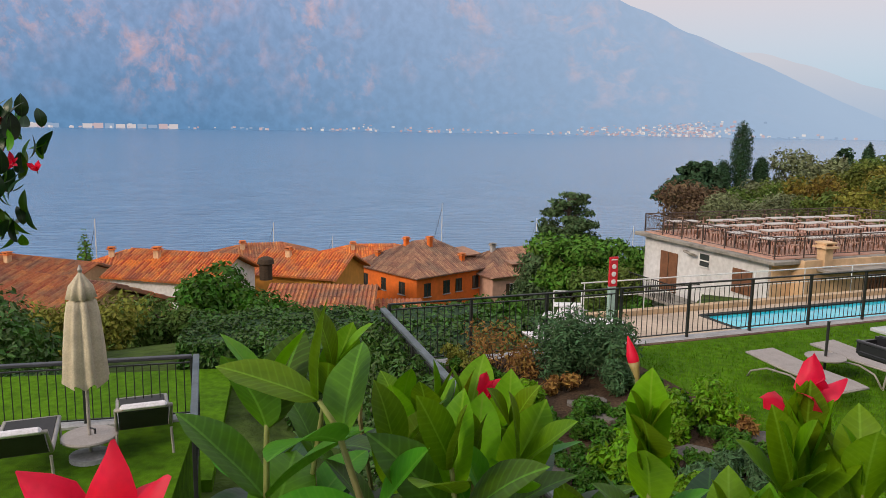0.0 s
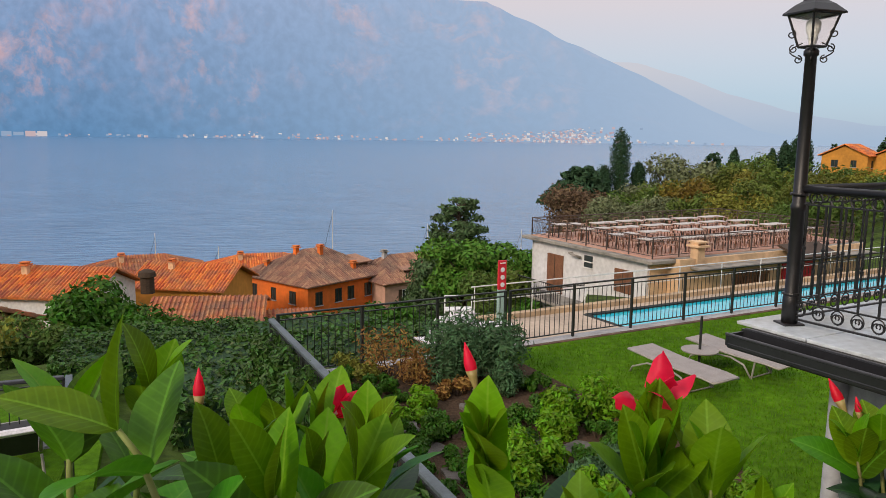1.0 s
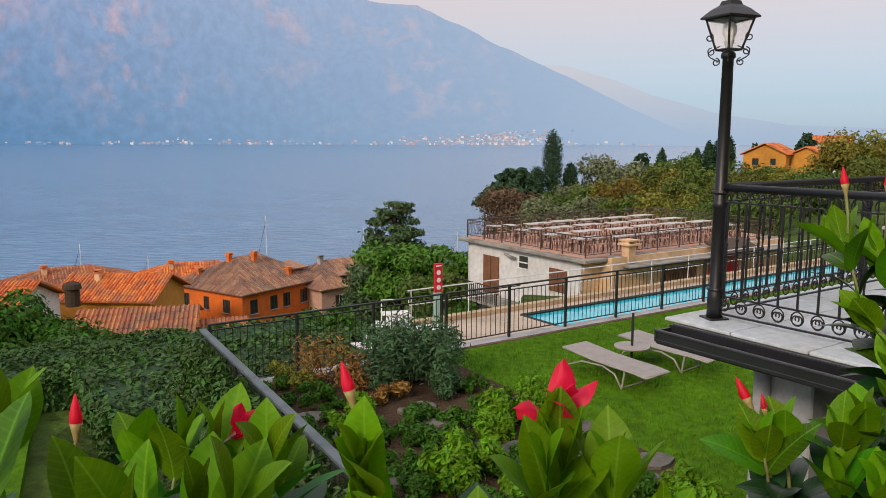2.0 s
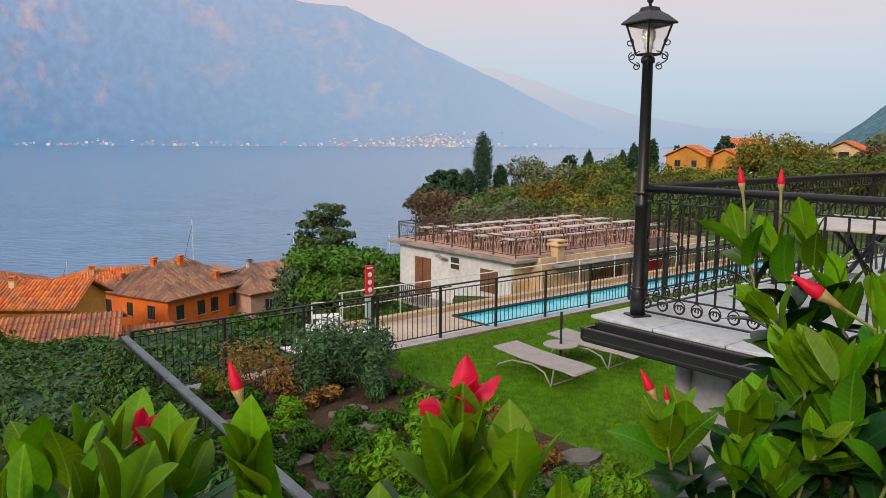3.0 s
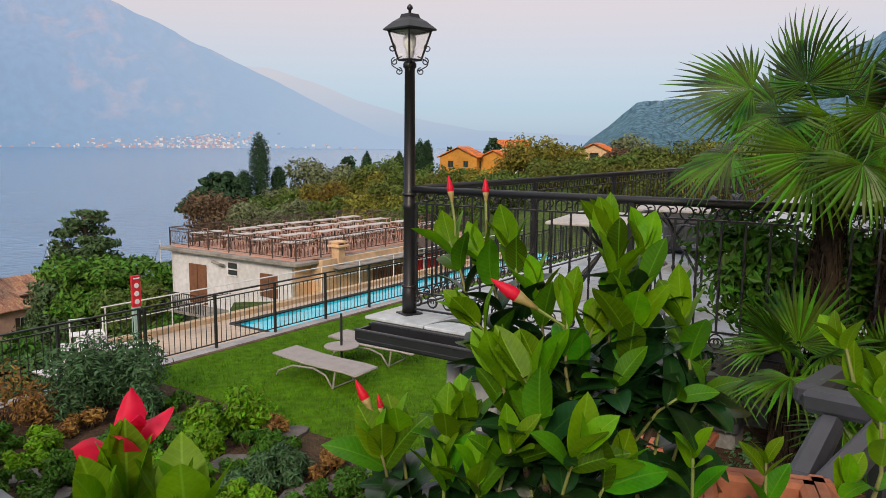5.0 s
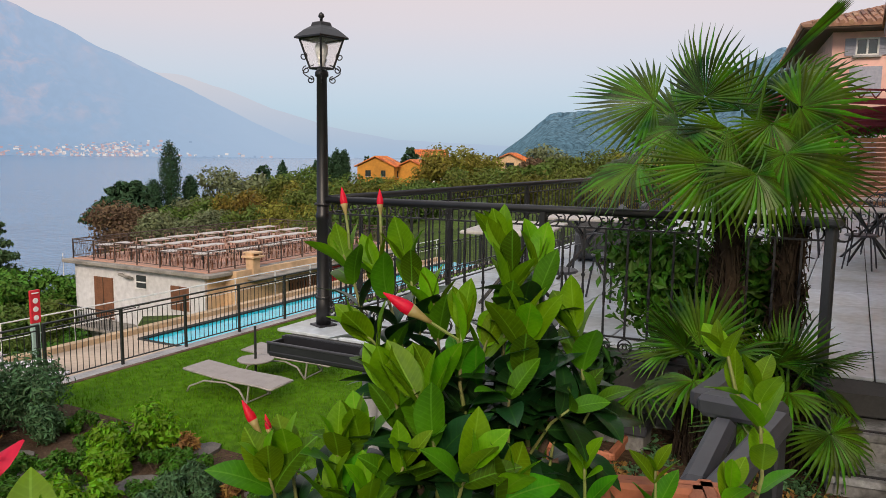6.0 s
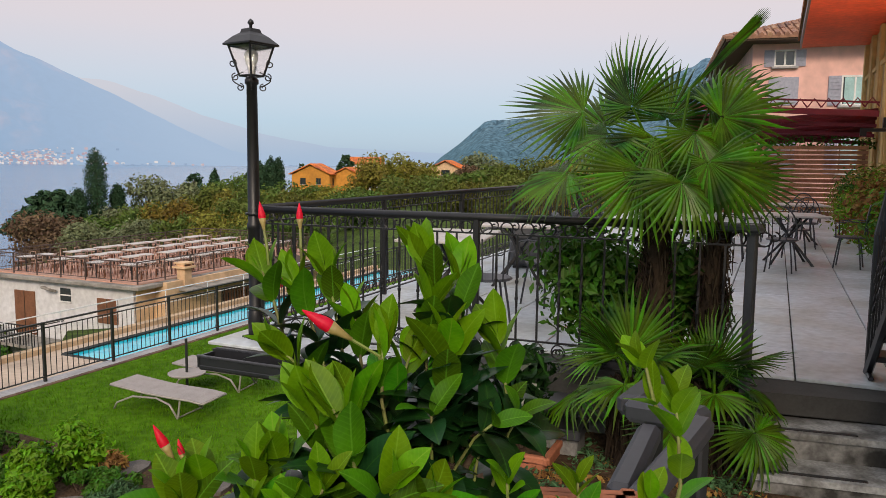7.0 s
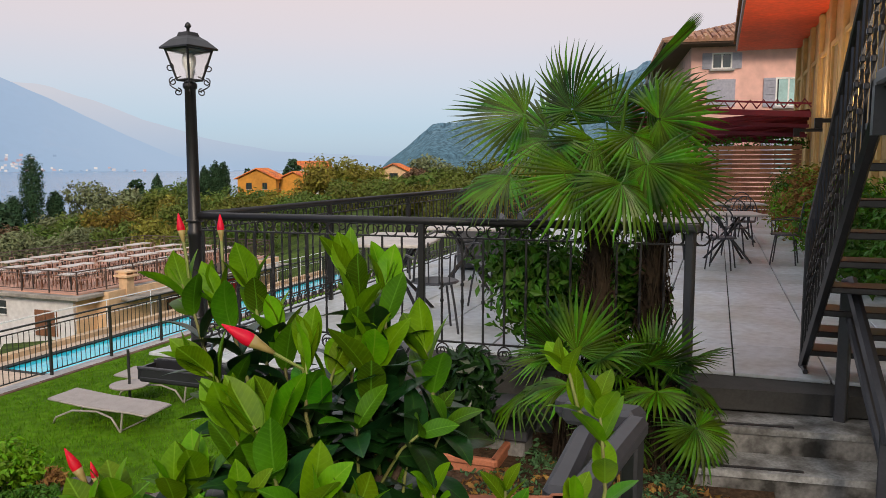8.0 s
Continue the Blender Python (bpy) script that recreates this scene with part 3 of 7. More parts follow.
single("pool_basin", quad([on_fence(px0, py0), on_fence(px1, py0), on_fence(px1, py1), on_fence(px0, py1)], -7.5, DECK - 0.05), M_pool, "turquoise swimming pool water", "swimming pool", "structure")
s = Shape()
for a, b in (((px0, py1), (px1, py1)), ((px0, py0), (px0, py1))):
    p, q = on_fence(*a, DECK + 0.0), on_fence(*b, DECK + 0.0)
    s.tube([p, q], 0.045, 4)
single("pool_edge", s, M_fence, "dark overflow edge of the pool", "pool edge", "structure")
low_wall = single("wall_pool", quad([on_fence(2.6, 5.6), on_fence(24, 5.6), on_fence(24, 5.85), on_fence(2.6, 5.85)], -9, DECK + 0.14), M_wall_beige, "low beige wall behind the pool", "wall", "structure")
hand = thing("pool_handrail", Matrix(), "thin white steel handrail on the low beige wall", "railing")
s = Shape().tube([on_fence(2.7, 5.72, DECK + 0.98), on_fence(24, 5.72, DECK + 0.98)], 0.018, 6)
part("top_rail", s, M_white_paint, hand)
part("middle_rail", Shape().tube([on_fence(2.7, 5.72, DECK + 0.58), on_fence(24, 5.72, DECK + 0.58)], 0.012, 5), M_white_paint, hand)
post_mesh = Shape().tube([(0, 0, 0), (0, 0, 0.83)], 0.015, 6).mesh("post", M_white_paint)
for i in range(12):
    p = on_fence(2.8 + 1.9 * i, 5.72, DECK + 0.14)
    part("post", post_mesh, None, hand, m=Matrix.Translation(p))

# kerb under the fence and brick edging towards the lawn
KERB = LAWN + 0.0
single("kerb", quad([on_fence(-4.3, -0.14), on_fence(22, -0.14), on_fence(22, 0.14), on_fence(-4.3, 0.14)], -7.2, KERB), M_conc, "pale concrete kerb below the fence", "kerb", "structure")


def fence(name, p, q, base, height, posts, label, flat_rail=None, gap=0.115, rail_mat=None):
    """An iron fence of thin bars from p to q."""
    p, q = Vector((p[0], p[1], 0)), Vector((q[0], q[1], 0))
    d = (q - p)
    length, way = d.length, d.normalized()
    m = Matrix.Translation((p.x, p.y, base)) @ Matrix.Rotation(math.atan2(way.y, way.x), 4, "Z")
    f = thing(name, m, label, "fence")
    if flat_rail:
        part("top_rail", Shape().box((length / 2, 0, height), (length, flat_rail, 0.05), bevel=0.01), rail_mat or M_steel, f, "flat pale steel handrail")
    else:
        part("top_rail", Shape().box((length / 2, 0, height), (length + 0.05, 0.05, 0.03), bevel=0.008), rail_mat or M_fence, f)
    part("middle_rail", Shape().box((length / 2, 0, height - 0.09), (length, 0.03, 0.018)), M_fence, f)
    part("bottom_rail", Shape().box((length / 2, 0, 0.09), (length, 0.03, 0.018)), M_fence, f)
    pm = Shape().box((0, 0, height / 2), (0.05, 0.05, height), bevel=0.006).mesh("post", M_fence)
    for i in range(posts):
        part("post", pm, None, f, m=Matrix.Translation((length * i / (posts - 1), 0, 0)))
    bm_ = Shape().tube([(0, 0, 0.09), (0, 0, height - 0.09)], 0.0075, 5).mesh("bar", M_fence)
    k = int(length / gap)
    for i in range(1, k):
        part("bar", bm_, None, f, m=Matrix.Translation((length * i / k, 0, 0)))
    return f


fence("fence", on_fence(-4.3, 0), on_fence(-0.05, 0), KERB, 1.03, 4, "dark iron bar fence on the garden's edge")
fence("fence", on_fence(0.05, 0), on_fence(17.9, 0), KERB, 1.03, 13, "dark iron bar fence along the pool")
fence("fence", edge_a, edge_b - Vector((0.2, -0.6, 0)), LAWN, 1.0, 6, "iron fence on the retaining wall with a flat steel handrail", 0.10)
single("wall_retaining", quad([edge_a + Vector((-0.14, 0, 0)), edge_b + Vector((-0.14, 0, 0)), edge_b + Vector((0.1, 0, 0)), edge_a + Vector((0.1, 0, 0))], -7.2, LAWN + 0.03), M_plinth, "weathered grey retaining wall", "wall", "structure")
fence("fence", (-12.5, 8.5), (-3.95, 10.85), -4.35, 0.95, 7, "dark iron fence of the lower lawn with a grey flat rail", 0.09, rail_mat=M_grey_iron)
fence("fence", (-3.9, 10.9), (-3.0, 8.2), -4.35, 0.95, 3, "dark iron fence beside a pale steel beam", 0.09, rail_mat=M_steel)
single("kerb_lower", quad([(-12.5, 8.38), (-3.95, 10.72), (-3.99, 10.96), (-12.6, 8.6)], -7, -4.31), M_conc, "concrete kerb of the lower fence", "kerb", "structure")

# ---- terrace ----
POLE = Vector((3.41, 5.63, TERR))
TM = Matrix.Translation((POLE.x, POLE.y, 0)) @ Matrix.Rotation(radians(TURN), 4, "Z")


def terr(x, y, z=TERR):
    return TM @ Vector((x, y, z))


single("terrace_slab", Shape().prism([tuple(terr(*c).xy) for c in ((-0.35, 0.10), (-0.35, -1.6), (0.1, -2.4), (0.42, -5.3), (0.5, -8.5), (24, -8.5), (24, 0.10))], TERR - 0.16, TERR - 0.02),
       M_joint, "terrace slab under the stone paving", "terrace", "structure")
single("wall_terrace", Shape().prism([tuple(terr(*c).xy) for c in ((0.55, -1.9), (0.2, -2.45), (0.50, -5.3), (0.6, -8.4), (23.9, -8.4), (23.9, -0.3), (6, -0.3), (6, -1.9))], -6.5, TERR - 0.16),
       M_plinth, "weathered plaster wall carrying the terrace", "wall", "structure")
gut = thing("gutter", TM, "dark metal gutter along the terrace edge", "gutter")
part("trough", Shape().box((-0.46, -0.85, TERR - 0.125), (0.20, 1.96, 0.05), bevel=0.015).box((-0.375, -0.85, TERR - 0.08), (0.02, 1.96, 0.12)).box((-0.545, -0.85, TERR - 0.085), (0.02, 1.96, 0.09)).box((-0.46, 0.12, TERR - 0.085), (0.2, 0.02, 0.09)), M_gutter, gut)
part("lip", Shape().box((-0.555, -0.85, TERR - 0.04), (0.024, 1.97, 0.02), bevel=0.005), M_grey_iron, gut)
part("trough", Shape().box((11, 0.155, TERR - 0.115), (22.8, 0.10, 0.07), bevel=0.015), M_gutter, gut)
part("edge_plate", Shape().box((-0.365, -0.85, TERR - 0.035), (0.03, 1.92, 0.05), bevel=0.006), M_gutter, gut)
pil = thing("pillar", Matrix.Translation((3.95, 5.2, LAWN)), "light grey rendered pillar under the terrace", "pillar")
part("shaft", Shape().box((0, 0, 1.105), (0.36, 0.36, 2.21), Matrix.Rotation(radians(TURN), 3, "Z"), bevel=0.015), M_pillar, pil)
part("drainpipe", Shape().tube([(-0.28, 0.12, 0), (-0.28, 0.12, 2.21)], 0.065, 12), M_pillar, pil, smooth=True)


def square_bar(length, r=0.0065, twist=0.0, n=10):
    s = Shape()
    vs, fs = [], []
    for i in range(n + 1):
        a = twist * min(1, max(0, (i / n - 0.3) / 0.4))
        for j in range(4):
            b = a + math.pi / 4 + j * math.pi / 2
            vs.append((r * 1.41 * math.cos(b), r * 1.41 * math.sin(b), length * i / n))
    for i in range(n):
        for j in range(4):
            fs.append((i * 4 + j, i * 4 + (j + 1) % 4, i * 4 + 4 + (j + 1) % 4, i * 4 + 4 + j))
    s.add(vs, fs)
    return s


def scroll(r, turns=1.2, n=18, way=1):
    """A flat iron scroll in the xz plane, starting at the origin."""
    pts = []
    for i in range(n + 1):
        k = i / n
        a = math.pi / 2 - way * k * turns * 2 * math.pi
        rr = r * (1 - 0.75 * k)
        pts.append((rr * math.cos(a) * 1.0, 0, -r + rr * math.sin(a)))
    return pts


def ornate_railing(name, p, q, base, height, posts, label, gap=0.148, skip=()):
    """Wrought iron: round top rail, twisted bars, small scrolls above and a row of scrolls below."""
    p, q = Vector(p), Vector(q)
    way = (q - p)
    length = way.length
    way.normalize()
    m = Matrix.Translation((p.x, p.y, base)) @ Matrix.Rotation(math.atan2(way.y, way.x), 4, "Z")
    f = thing(name, m, label, "railing")
    part("top_rail", Shape().tube([(0, 0, height), (length, 0, height)], 0.03, 10), M_iron, f, smooth=True)
    part("upper_rail", Shape().box((length / 2, 0, height - 0.115), (length, 0.02, 0.012)), M_iron, f)
    part("lower_rail", Shape().box((length / 2, 0, 0.20), (length, 0.02, 0.012)), M_iron, f)
    part("bottom_rail", Shape().box((length / 2, 0, 0.055), (length, 0.022, 0.014)), M_iron, f)
    pm = Shape().box((0, 0, height / 2), (0.045, 0.045, height), bevel=0.005).mesh("post", M_iron)
    for x in posts:
        part("post", pm, None, f, m=Matrix.Translation((x * length, 0, 0)))
    bar = square_bar(height - 0.115 - 0.2, 0.007, 9.5, 12)
    for z in (0.30, 0.42):
        bar.box((0, 0, z), (0.024, 0.024, 0.03), bevel=0.006)
    bar = bar.mesh("twisted_bar", M_iron)
    ring = Shape().tube([(0.045 * math.sin(a), 0, 0.045 * math.cos(a)) for a in np.linspace(0, 6.283, 15)], 0.006, 5, cap=False)
    ring = ring.tube([(0.06 + x, 0, z + 0.05) for x, _, z in scroll(0.035, 1.1, 12)], 0.005, 4).mesh("ring", M_iron)
    sc = Shape().tube([(x, 0, z) for x, _, z in scroll(0.062, 1.35)], 0.006, 5)
    sc.tube([(x + 0.008, 0, z) for x, _, z in scroll(0.06, 1.35, way=-1)], 0.006, 5)
    sc = sc.mesh("scroll", M_iron)
    k = int(length / gap)
    for i in range(k):
        x = length * (i + 0.5) / k
        part("twisted_bar", bar, None, f, m=Matrix.Translation((x, 0, 0.2)))
        part("ring", ring, None, f, m=Matrix.Translation((x + gap / 2, 0, height - 0.072)))
        part("scroll", sc, None, f, m=Matrix.Translation((x, 0, 0.19)))
    return f


RAIL = 1.07
ornate_railing("terrace_railing", terr(0, 0), terr(0.12, -3.84), TERR, RAIL, (0.5,), "black wrought-iron railing with twisted bars and scrolls")
ornate_railing("terrace_railing", terr(0.05, 0.02), terr(13.5, 0.02), TERR, RAIL, [i / 6 for i in range(1, 7)], "black wrought-iron railing along the terrace's far edge")

# newel post and the flat handrail of the steps
newel = thing("step_handrail", Matrix.Translation((4.895, 2.165, TERR)), "slate-grey square newel and flat handrail beside the steps", "handrail")
part("newel", Shape().box((0, 0, 0.30), (0.058, 0.058, 1.56), bevel=0.008), M_grey_iron, newel)
part("collar", Shape().box((-0.12, -0.06, -0.56), (0.10, 0.10, 0.12), bevel=0.02), M_grey_iron, newel)
part("cap_rail", Shape().box((-0.03, 0.06, 1.07), (0.10, 0.26, 0.05), bevel=0.015), M_grey_iron, newel)
part("lower_post", Shape().box((-0.12, -0.06, -1.2), (0.075, 0.075, 1.2), bevel=0.008), M_grey_iron, newel)

# steps from the terrace down to the path
SW = Vector((0.485, -0.875, 0))          # along the step edges
SN = Vector((-0.875, -0.485, 0))         # downwards
S0 = Vector((5.05, 2.22, 0))
for i in range(1, 6):
    z = TERR - 0.17 * i
    st = thing("step", Matrix.Identity(4), "weathered grey stone step with a dark anti-slip strip", "step", "garden steps", "structure")
    a = S0 + SN * (0.30 * (i - 1)) if i else S0 - SN * 0.02
    b0, b1 = a, a + SW * 2.4
    if i:
        part("riser", Shape().prism([tuple(v.xy) for v in (b0, b1, b1 + SN * 0.30, b0 + SN * 0.30)], -4.6, z - 0.04), M_plinth, st)
        part("tread", Shape().prism([tuple(v.xy) for v in (b0, b1, b1 + SN * 0.325, b0 + SN * 0.325)], z - 0.04, z), M_tread, st)
        c, e = b0 + SN * 0.25 + SW * 0.08, b0 + SN * 0.25 + SW * 0.62
        part("strip", Shape().prism([tuple(v.xy) for v in (c, e, e + SN * 0.028, c + SN * 0.028)], z, z + 0.006), M_iron, st, "black anti-slip strip")

# street lantern on the terrace corner
lamp = thing("street_lamp", Matrix.Translation(POLE), "black iron lamp post with a four-sided frosted glass lantern", "street lamp")
part("base_plate", Shape().box((0, 0, 0.01), (0.17, 0.17, 0.02), bevel=0.005), M_iron, lamp)
part("post", Shape().lathe([(0.062, 0.0), (0.062, 0.22), (0.052, 0.24), (0.052, 0.9), (0.058, 0.91), (0.058, 0.95), (0.05, 0.96), (0.042, 2.06), (0.055, 2.07), (0.055, 2.10), (0.03, 2.13)], n=16), M_iron, lamp, smooth=True)
for z in (0.24, 1.02):
    part("collar", Shape().lathe([(0.066, z), (0.07, z + 0.01), (0.066, z + 0.02)], n=16), M_iron, lamp)
lz, lr0, lr1, lh = 2.13, 0.066, 0.124, 0.235
lant = Matrix.Rotation(radians(12), 4, "Z")
s, g = Shape(), Shape()
cor = [(1, 1), (-1, 1), (-1, -1), (1, -1)]
for i, (a, b) in enumerate(cor):
    s.tube([(a * lr0, b * lr0, lz), (a * lr1, b * lr1, lz + lh)], 0.009, 6)
    c, d = cor[(i + 1) % 4]
    s.tube([(a * lr0, b * lr0, lz), (c * lr0, d * lr0, lz)], 0.009, 6)
    s.tube([(a * lr1, b * lr1, lz + lh), (c * lr1, d * lr1, lz + lh)], 0.011, 6)
part("lantern_frame", s, M_iron, lamp, m=lant)
for i, (a, b) in enumerate(cor):
    c, d = cor[(i + 1) % 4]
    g = Shape()
    q0, q1 = lr0 * 0.96, lr1 * 0.96
    g.add([(a * q0, b * q0, lz + 0.01), (c * q0, d * q0, lz + 0.01), (c * q1, d * q1, lz + lh - 0.01), (a * q1, b * q1, lz + lh - 0.01)], [(0, 1, 2, 3)])
    part("pane", g, M_glass, lamp, "frosted glass pane", m=lant).visible_shadow = False
s = Shape()
prof = [(0.155, lz + lh), (0.155, lz + lh + 0.012), (0.10, lz + lh + 0.07), (0.06, lz + lh + 0.10), (0.05, lz + lh + 0.13), (0.0, lz + lh + 0.135)]
for i in range(len(prof) - 1):
    (r0, z0), (r1, z1) = prof[i], prof[i + 1]
    for j, (a, b) in enumerate(cor):
        c, d = cor[(j + 1) % 4]
        s.add([(a * r0, b * r0, z0), (c * r0, d * r0, z0), (c * r1, d * r1, z1), (a * r1, b * r1, z1)], [(0, 1, 2, 3)])
s.add([(a * 0.150, b * 0.150, lz + lh) for a, b in cor], [(0, 3, 2, 1)])
part("lantern_roof", s, M_iron, lamp, m=lant)
part("finial", Shape().lathe([(0.012, lz + lh + 0.13), (0.012, lz + lh + 0.16), (0.026, lz + lh + 0.175), (0.02, lz + lh + 0.195), (0.004, lz + lh + 0.21)], n=10), M_iron, lamp, smooth=True)
part("lamp_holder", Shape().lathe([(0.02, lz - 0.01), (0.022, lz + 0.07), (0.045, lz + 0.12), (0.045, lz + 0.18), (0.015, lz + 0.21)], n=12), M_white_paint, lamp, "white bulb inside the lantern", True)
for j in range(4):
    a = radians(12 + 45 + 90 * j)
    pts = [(0.06 + 0.09 * math.sin(k * 3.14), 0, lz - 0.09 + 0.12 * k) for k in np.linspace(0, 1, 8)]
    pts += [(0.1 + x * 0.9, 0, lz + 0.07 + z) for x, _, z in scroll(0.04, 1.2, 14, -1)]
    sc = Shape().tube(pts[:8], 0.005, 5).tube([(0.125 + x, 0, lz + 0.02 + z) for x, _, z in scroll(0.032, 1.3, 14)], 0.005, 5)
    sc.tube([(0.145 + x, 0, lz + 0.13 + z) for x, _, z in scroll(0.035, 1.3, 14, -1)], 0.005, 5)
    sc.tube([(0.09 + x, 0, lz - 0.06 + z) for x, _, z in scroll(0.032, 1.3, 14, -1)], 0.005, 5)
    part("bracket", sc, M_iron, lamp, "curled iron bracket", m=Matrix.Rotation(a, 4, "Z"))

# ---- buildings ----


def window(parent, m, w, h, frame_mat, pane_mat, shutters=None, sill=True):
    """A window in the xz plane at m: frame, pane, sill and open shutters."""
    win = part("window", Shape().box((0, 0.03, 0), (w, 0.05, h)), pane_mat, parent, m=m)
    fr = Shape()
    for x in (-w / 2, 0, w / 2):
        fr.box((x, -0.02, 0), (0.07, 0.08, h + 0.06))
    for z in (-h / 2, h / 2):
        fr.box((0, -0.02, z), (w + 0.06, 0.08, 0.07))
    part("window_frame", fr, frame_mat, win)
    if sill:
        part("window_sill", Shape().box((0, -0.08, -h / 2 - 0.07), (w + 0.25, 0.2, 0.08)), M_conc, win)
    if shutters:
        for sx in (-1, 1):
            sh = Shape().box((sx * (w * 0.75 + 0.03), -0.04, 0), (w / 2, 0.05, h + 0.04))
            k = int(h / 0.14)
            for i in range(k):
                sh.box((sx * (w * 0.75 + 0.03), -0.075, -h / 2 + h * (i + 0.5) / k), (w / 2 - 0.08, 0.03, 0.05))
            part("shutter", sh, shutters, win)
    return win


def roof_slope(parent, a, b, c, d, material, gap=0.32, r=0.11, name="roof"):
    """A tiled slope: eave from a to b, ridge from d to c; a sheet with rows of barrel tiles on it."""
    a, b, c, d = (Vector(p) for p in (a, b, c, d))
    nrm = (b - a).cross(d - a).normalized()
    if nrm.z < 0:
        nrm = -nrm
    s = Shape()
    t = nrm * 0.12
    s.add([a, b, c, d, a - t, b - t, c - t, d - t], [(0, 1, 2, 3), (4, 7, 6, 5), (0, 4, 5, 1), (1, 5, 6, 2), (2, 6, 7, 3), (3, 7, 4, 0)])
    eave, rdg = b - a, c - d
    k = max(2, int(eave.length / gap))
    w = eave.normalized()
    upw = nrm.cross(w)
    if upw.z < 0:
        upw = -upw
    s0, s1 = (d - a).dot(w), (c - a).dot(w)
    hgt = (d - a).dot(upw)
    for i in range(k):
        x = eave.length * (i + 0.5) / k
        top = hgt
        if x < s0:
            top = hgt * x / max(s0, 0.01)
        elif x > s1:
            top = hgt * (eave.length - x) / max(eave.length - s1, 0.01)
        if top < 0.3:
            continue
        n = max(1, int(top / 0.9))
        for j in range(n):
            p0, p1 = a + w * x + upw * (top * j / n), a + w * x + upw * (top * (j + 1) / n + 0.05)
            lift = nrm * 0.02
            s.tube([p0 + lift * 1.6, p1 + lift * 0.2], r, 5, r * 0.8)
    return part(name, s, material, parent)


def chimney(parent, p, h, mat_, cap):
    ch = part("chimney", Shape().box((p[0], p[1], p[2] + h / 2), (0.5, 0.5, h)), mat_, parent)
    part("chimney_cap", Shape().box((p[0], p[1], p[2] + h + 0.09), (0.85, 0.85, 0.1)).box((p[0], p[1], p[2] + h + 0.3), (0.7, 0.7, 0.08)).box((p[0] - 0.25, p[1], p[2] + h + 0.2), (0.1, 0.5, 0.2)).box((p[0] + 0.25, p[1], p[2] + h + 0.2), (0.1, 0.5, 0.2)), cap, ch)


def hip_house(name, corner, turn, lx, ly, wall_h, rise, wall_mat, roof_mat, label, windows=(), eave=0.6, shutters=None, gable=False, ridge_in=None, group=""):
    """A house whose near corner, at eave height, stands at corner; x and y run along its two walls."""
    h = thing(name, Matrix.Translation(corner) @ Matrix.Rotation(radians(turn), 4, "Z"), label, "house", group)
    part("wall", Shape().box((lx / 2, ly / 2, -wall_h / 2), (lx, ly, wall_h)), wall_mat, h)
    e = eave
    ri = ridge_in if ridge_in is not None else ly / 2
    A, B, C, D = (-e, -e, 0), (lx + e, -e, 0), (lx + e, ly + e, 0), (-e, ly + e, 0)
    if gable:
        R0, R1 = (-e, ly / 2, rise), (lx + e, ly / 2, rise)
    else:
        R0, R1 = (ri, ly / 2, rise), (lx - ri, ly / 2, rise)
    roof_slope(h, A, B, R1, R0, roof_mat)
    roof_slope(h, C, D, R0, R1, roof_mat)
    if not gable:
        roof_slope(h, D, A, R0, R0, roof_mat)
        roof_slope(h, B, C, R1, R1, roof_mat)
    else:
        for x in (0.02, lx - 0.02):
            s = Shape()
            s.add([(x, 0, 0), (x, ly, 0), (x, ly / 2, rise * ly / (ly + 2 * e)), (x + 0.01, 0, 0), (x + 0.01, ly, 0), (x + 0.01, ly / 2, rise * ly / (ly + 2 * e))],
                  [(0, 2, 1), (3, 4, 5), (0, 3, 5, 2), (1, 2, 5, 4)])
            part("gable", s, wall_mat, h)
    for side, u, z, w, hh in windows:
        m = Matrix.Translation((u, -0.01, z)) if side == "x" else Matrix.Translation((-0.01, u, z)) @ Matrix.Rotation(radians(-90), 4, "Z")
        window(h, m, w, hh, M_shutter_brown if not shutters else M_white_paint, M_pane, shutters)
    return h


o = hip_house("orange_house", (-4.6, 84.5, -16.9), 44, 12.4, 11.8, 8, 3.1, M_orange, M_roof_brown, "bright orange house with a brown tiled hip roof",
              [("x", 1.6, -1.6, 0.95, 1.5), ("x", 4.6, -1.6, 0.95, 1.5), ("x", 6.6, -1.6, 0.95, 1.5), ("x", 9.4, -1.6, 0.95, 1.5), ("x", 11.4, -1.6, 0.9, 1.5),
               ("y", 2.6, -1.6, 1.0, 1.4), ("y", 6, -1.6, 0.8, 1.4), ("y", 9.5, -1.6, 0.8, 1.4), ("x", 1.6, -4.4, 0.95, 1.5), ("x", 6.6, -4.4, 0.95, 1.5)], ridge_in=4.6)
for p in ((1.5, 9.0, 0.6), (3.8, 6.4, 2.3), (6.0, 4.6, 2.4), (8.4, 1.4, 0.5)):
    chimney(o, p, 1.0, M_orange, M_roof_or)
dm = part("dormer", Shape().box((10.2, 3.0, 1.0), (2.0, 2.2, 1.1)), M_orange, o)
part("dormer_roof", Shape().box((10.2, 2.8, 1.7), (2.8, 3.2, 0.14), Matrix.Rotation(radians(9), 3, "X")), M_roof_brown, dm)
part("dormer_window", Shape().box((10.2, 1.88, 1.0), (1.2, 0.06, 0.7)), M_pane, dm)
o = hip_house("pink_house", (4.2, 89.2, -17.6), 32, 12.8, 9, 7, 2.6, M_pinkwall, M_roof_brown, "pale pink house with a grey-brown tiled roof",
              [("x", 3.0, -1.7, 1.0, 1.5), ("x", 6.6, -1.7, 1.0, 1.5), ("x", 10.6, -1.7, 1.0, 1.5), ("x", 10.6, -4.6, 1.0, 1.5)], shutters=M_shutter_brown, ridge_in=3.5)
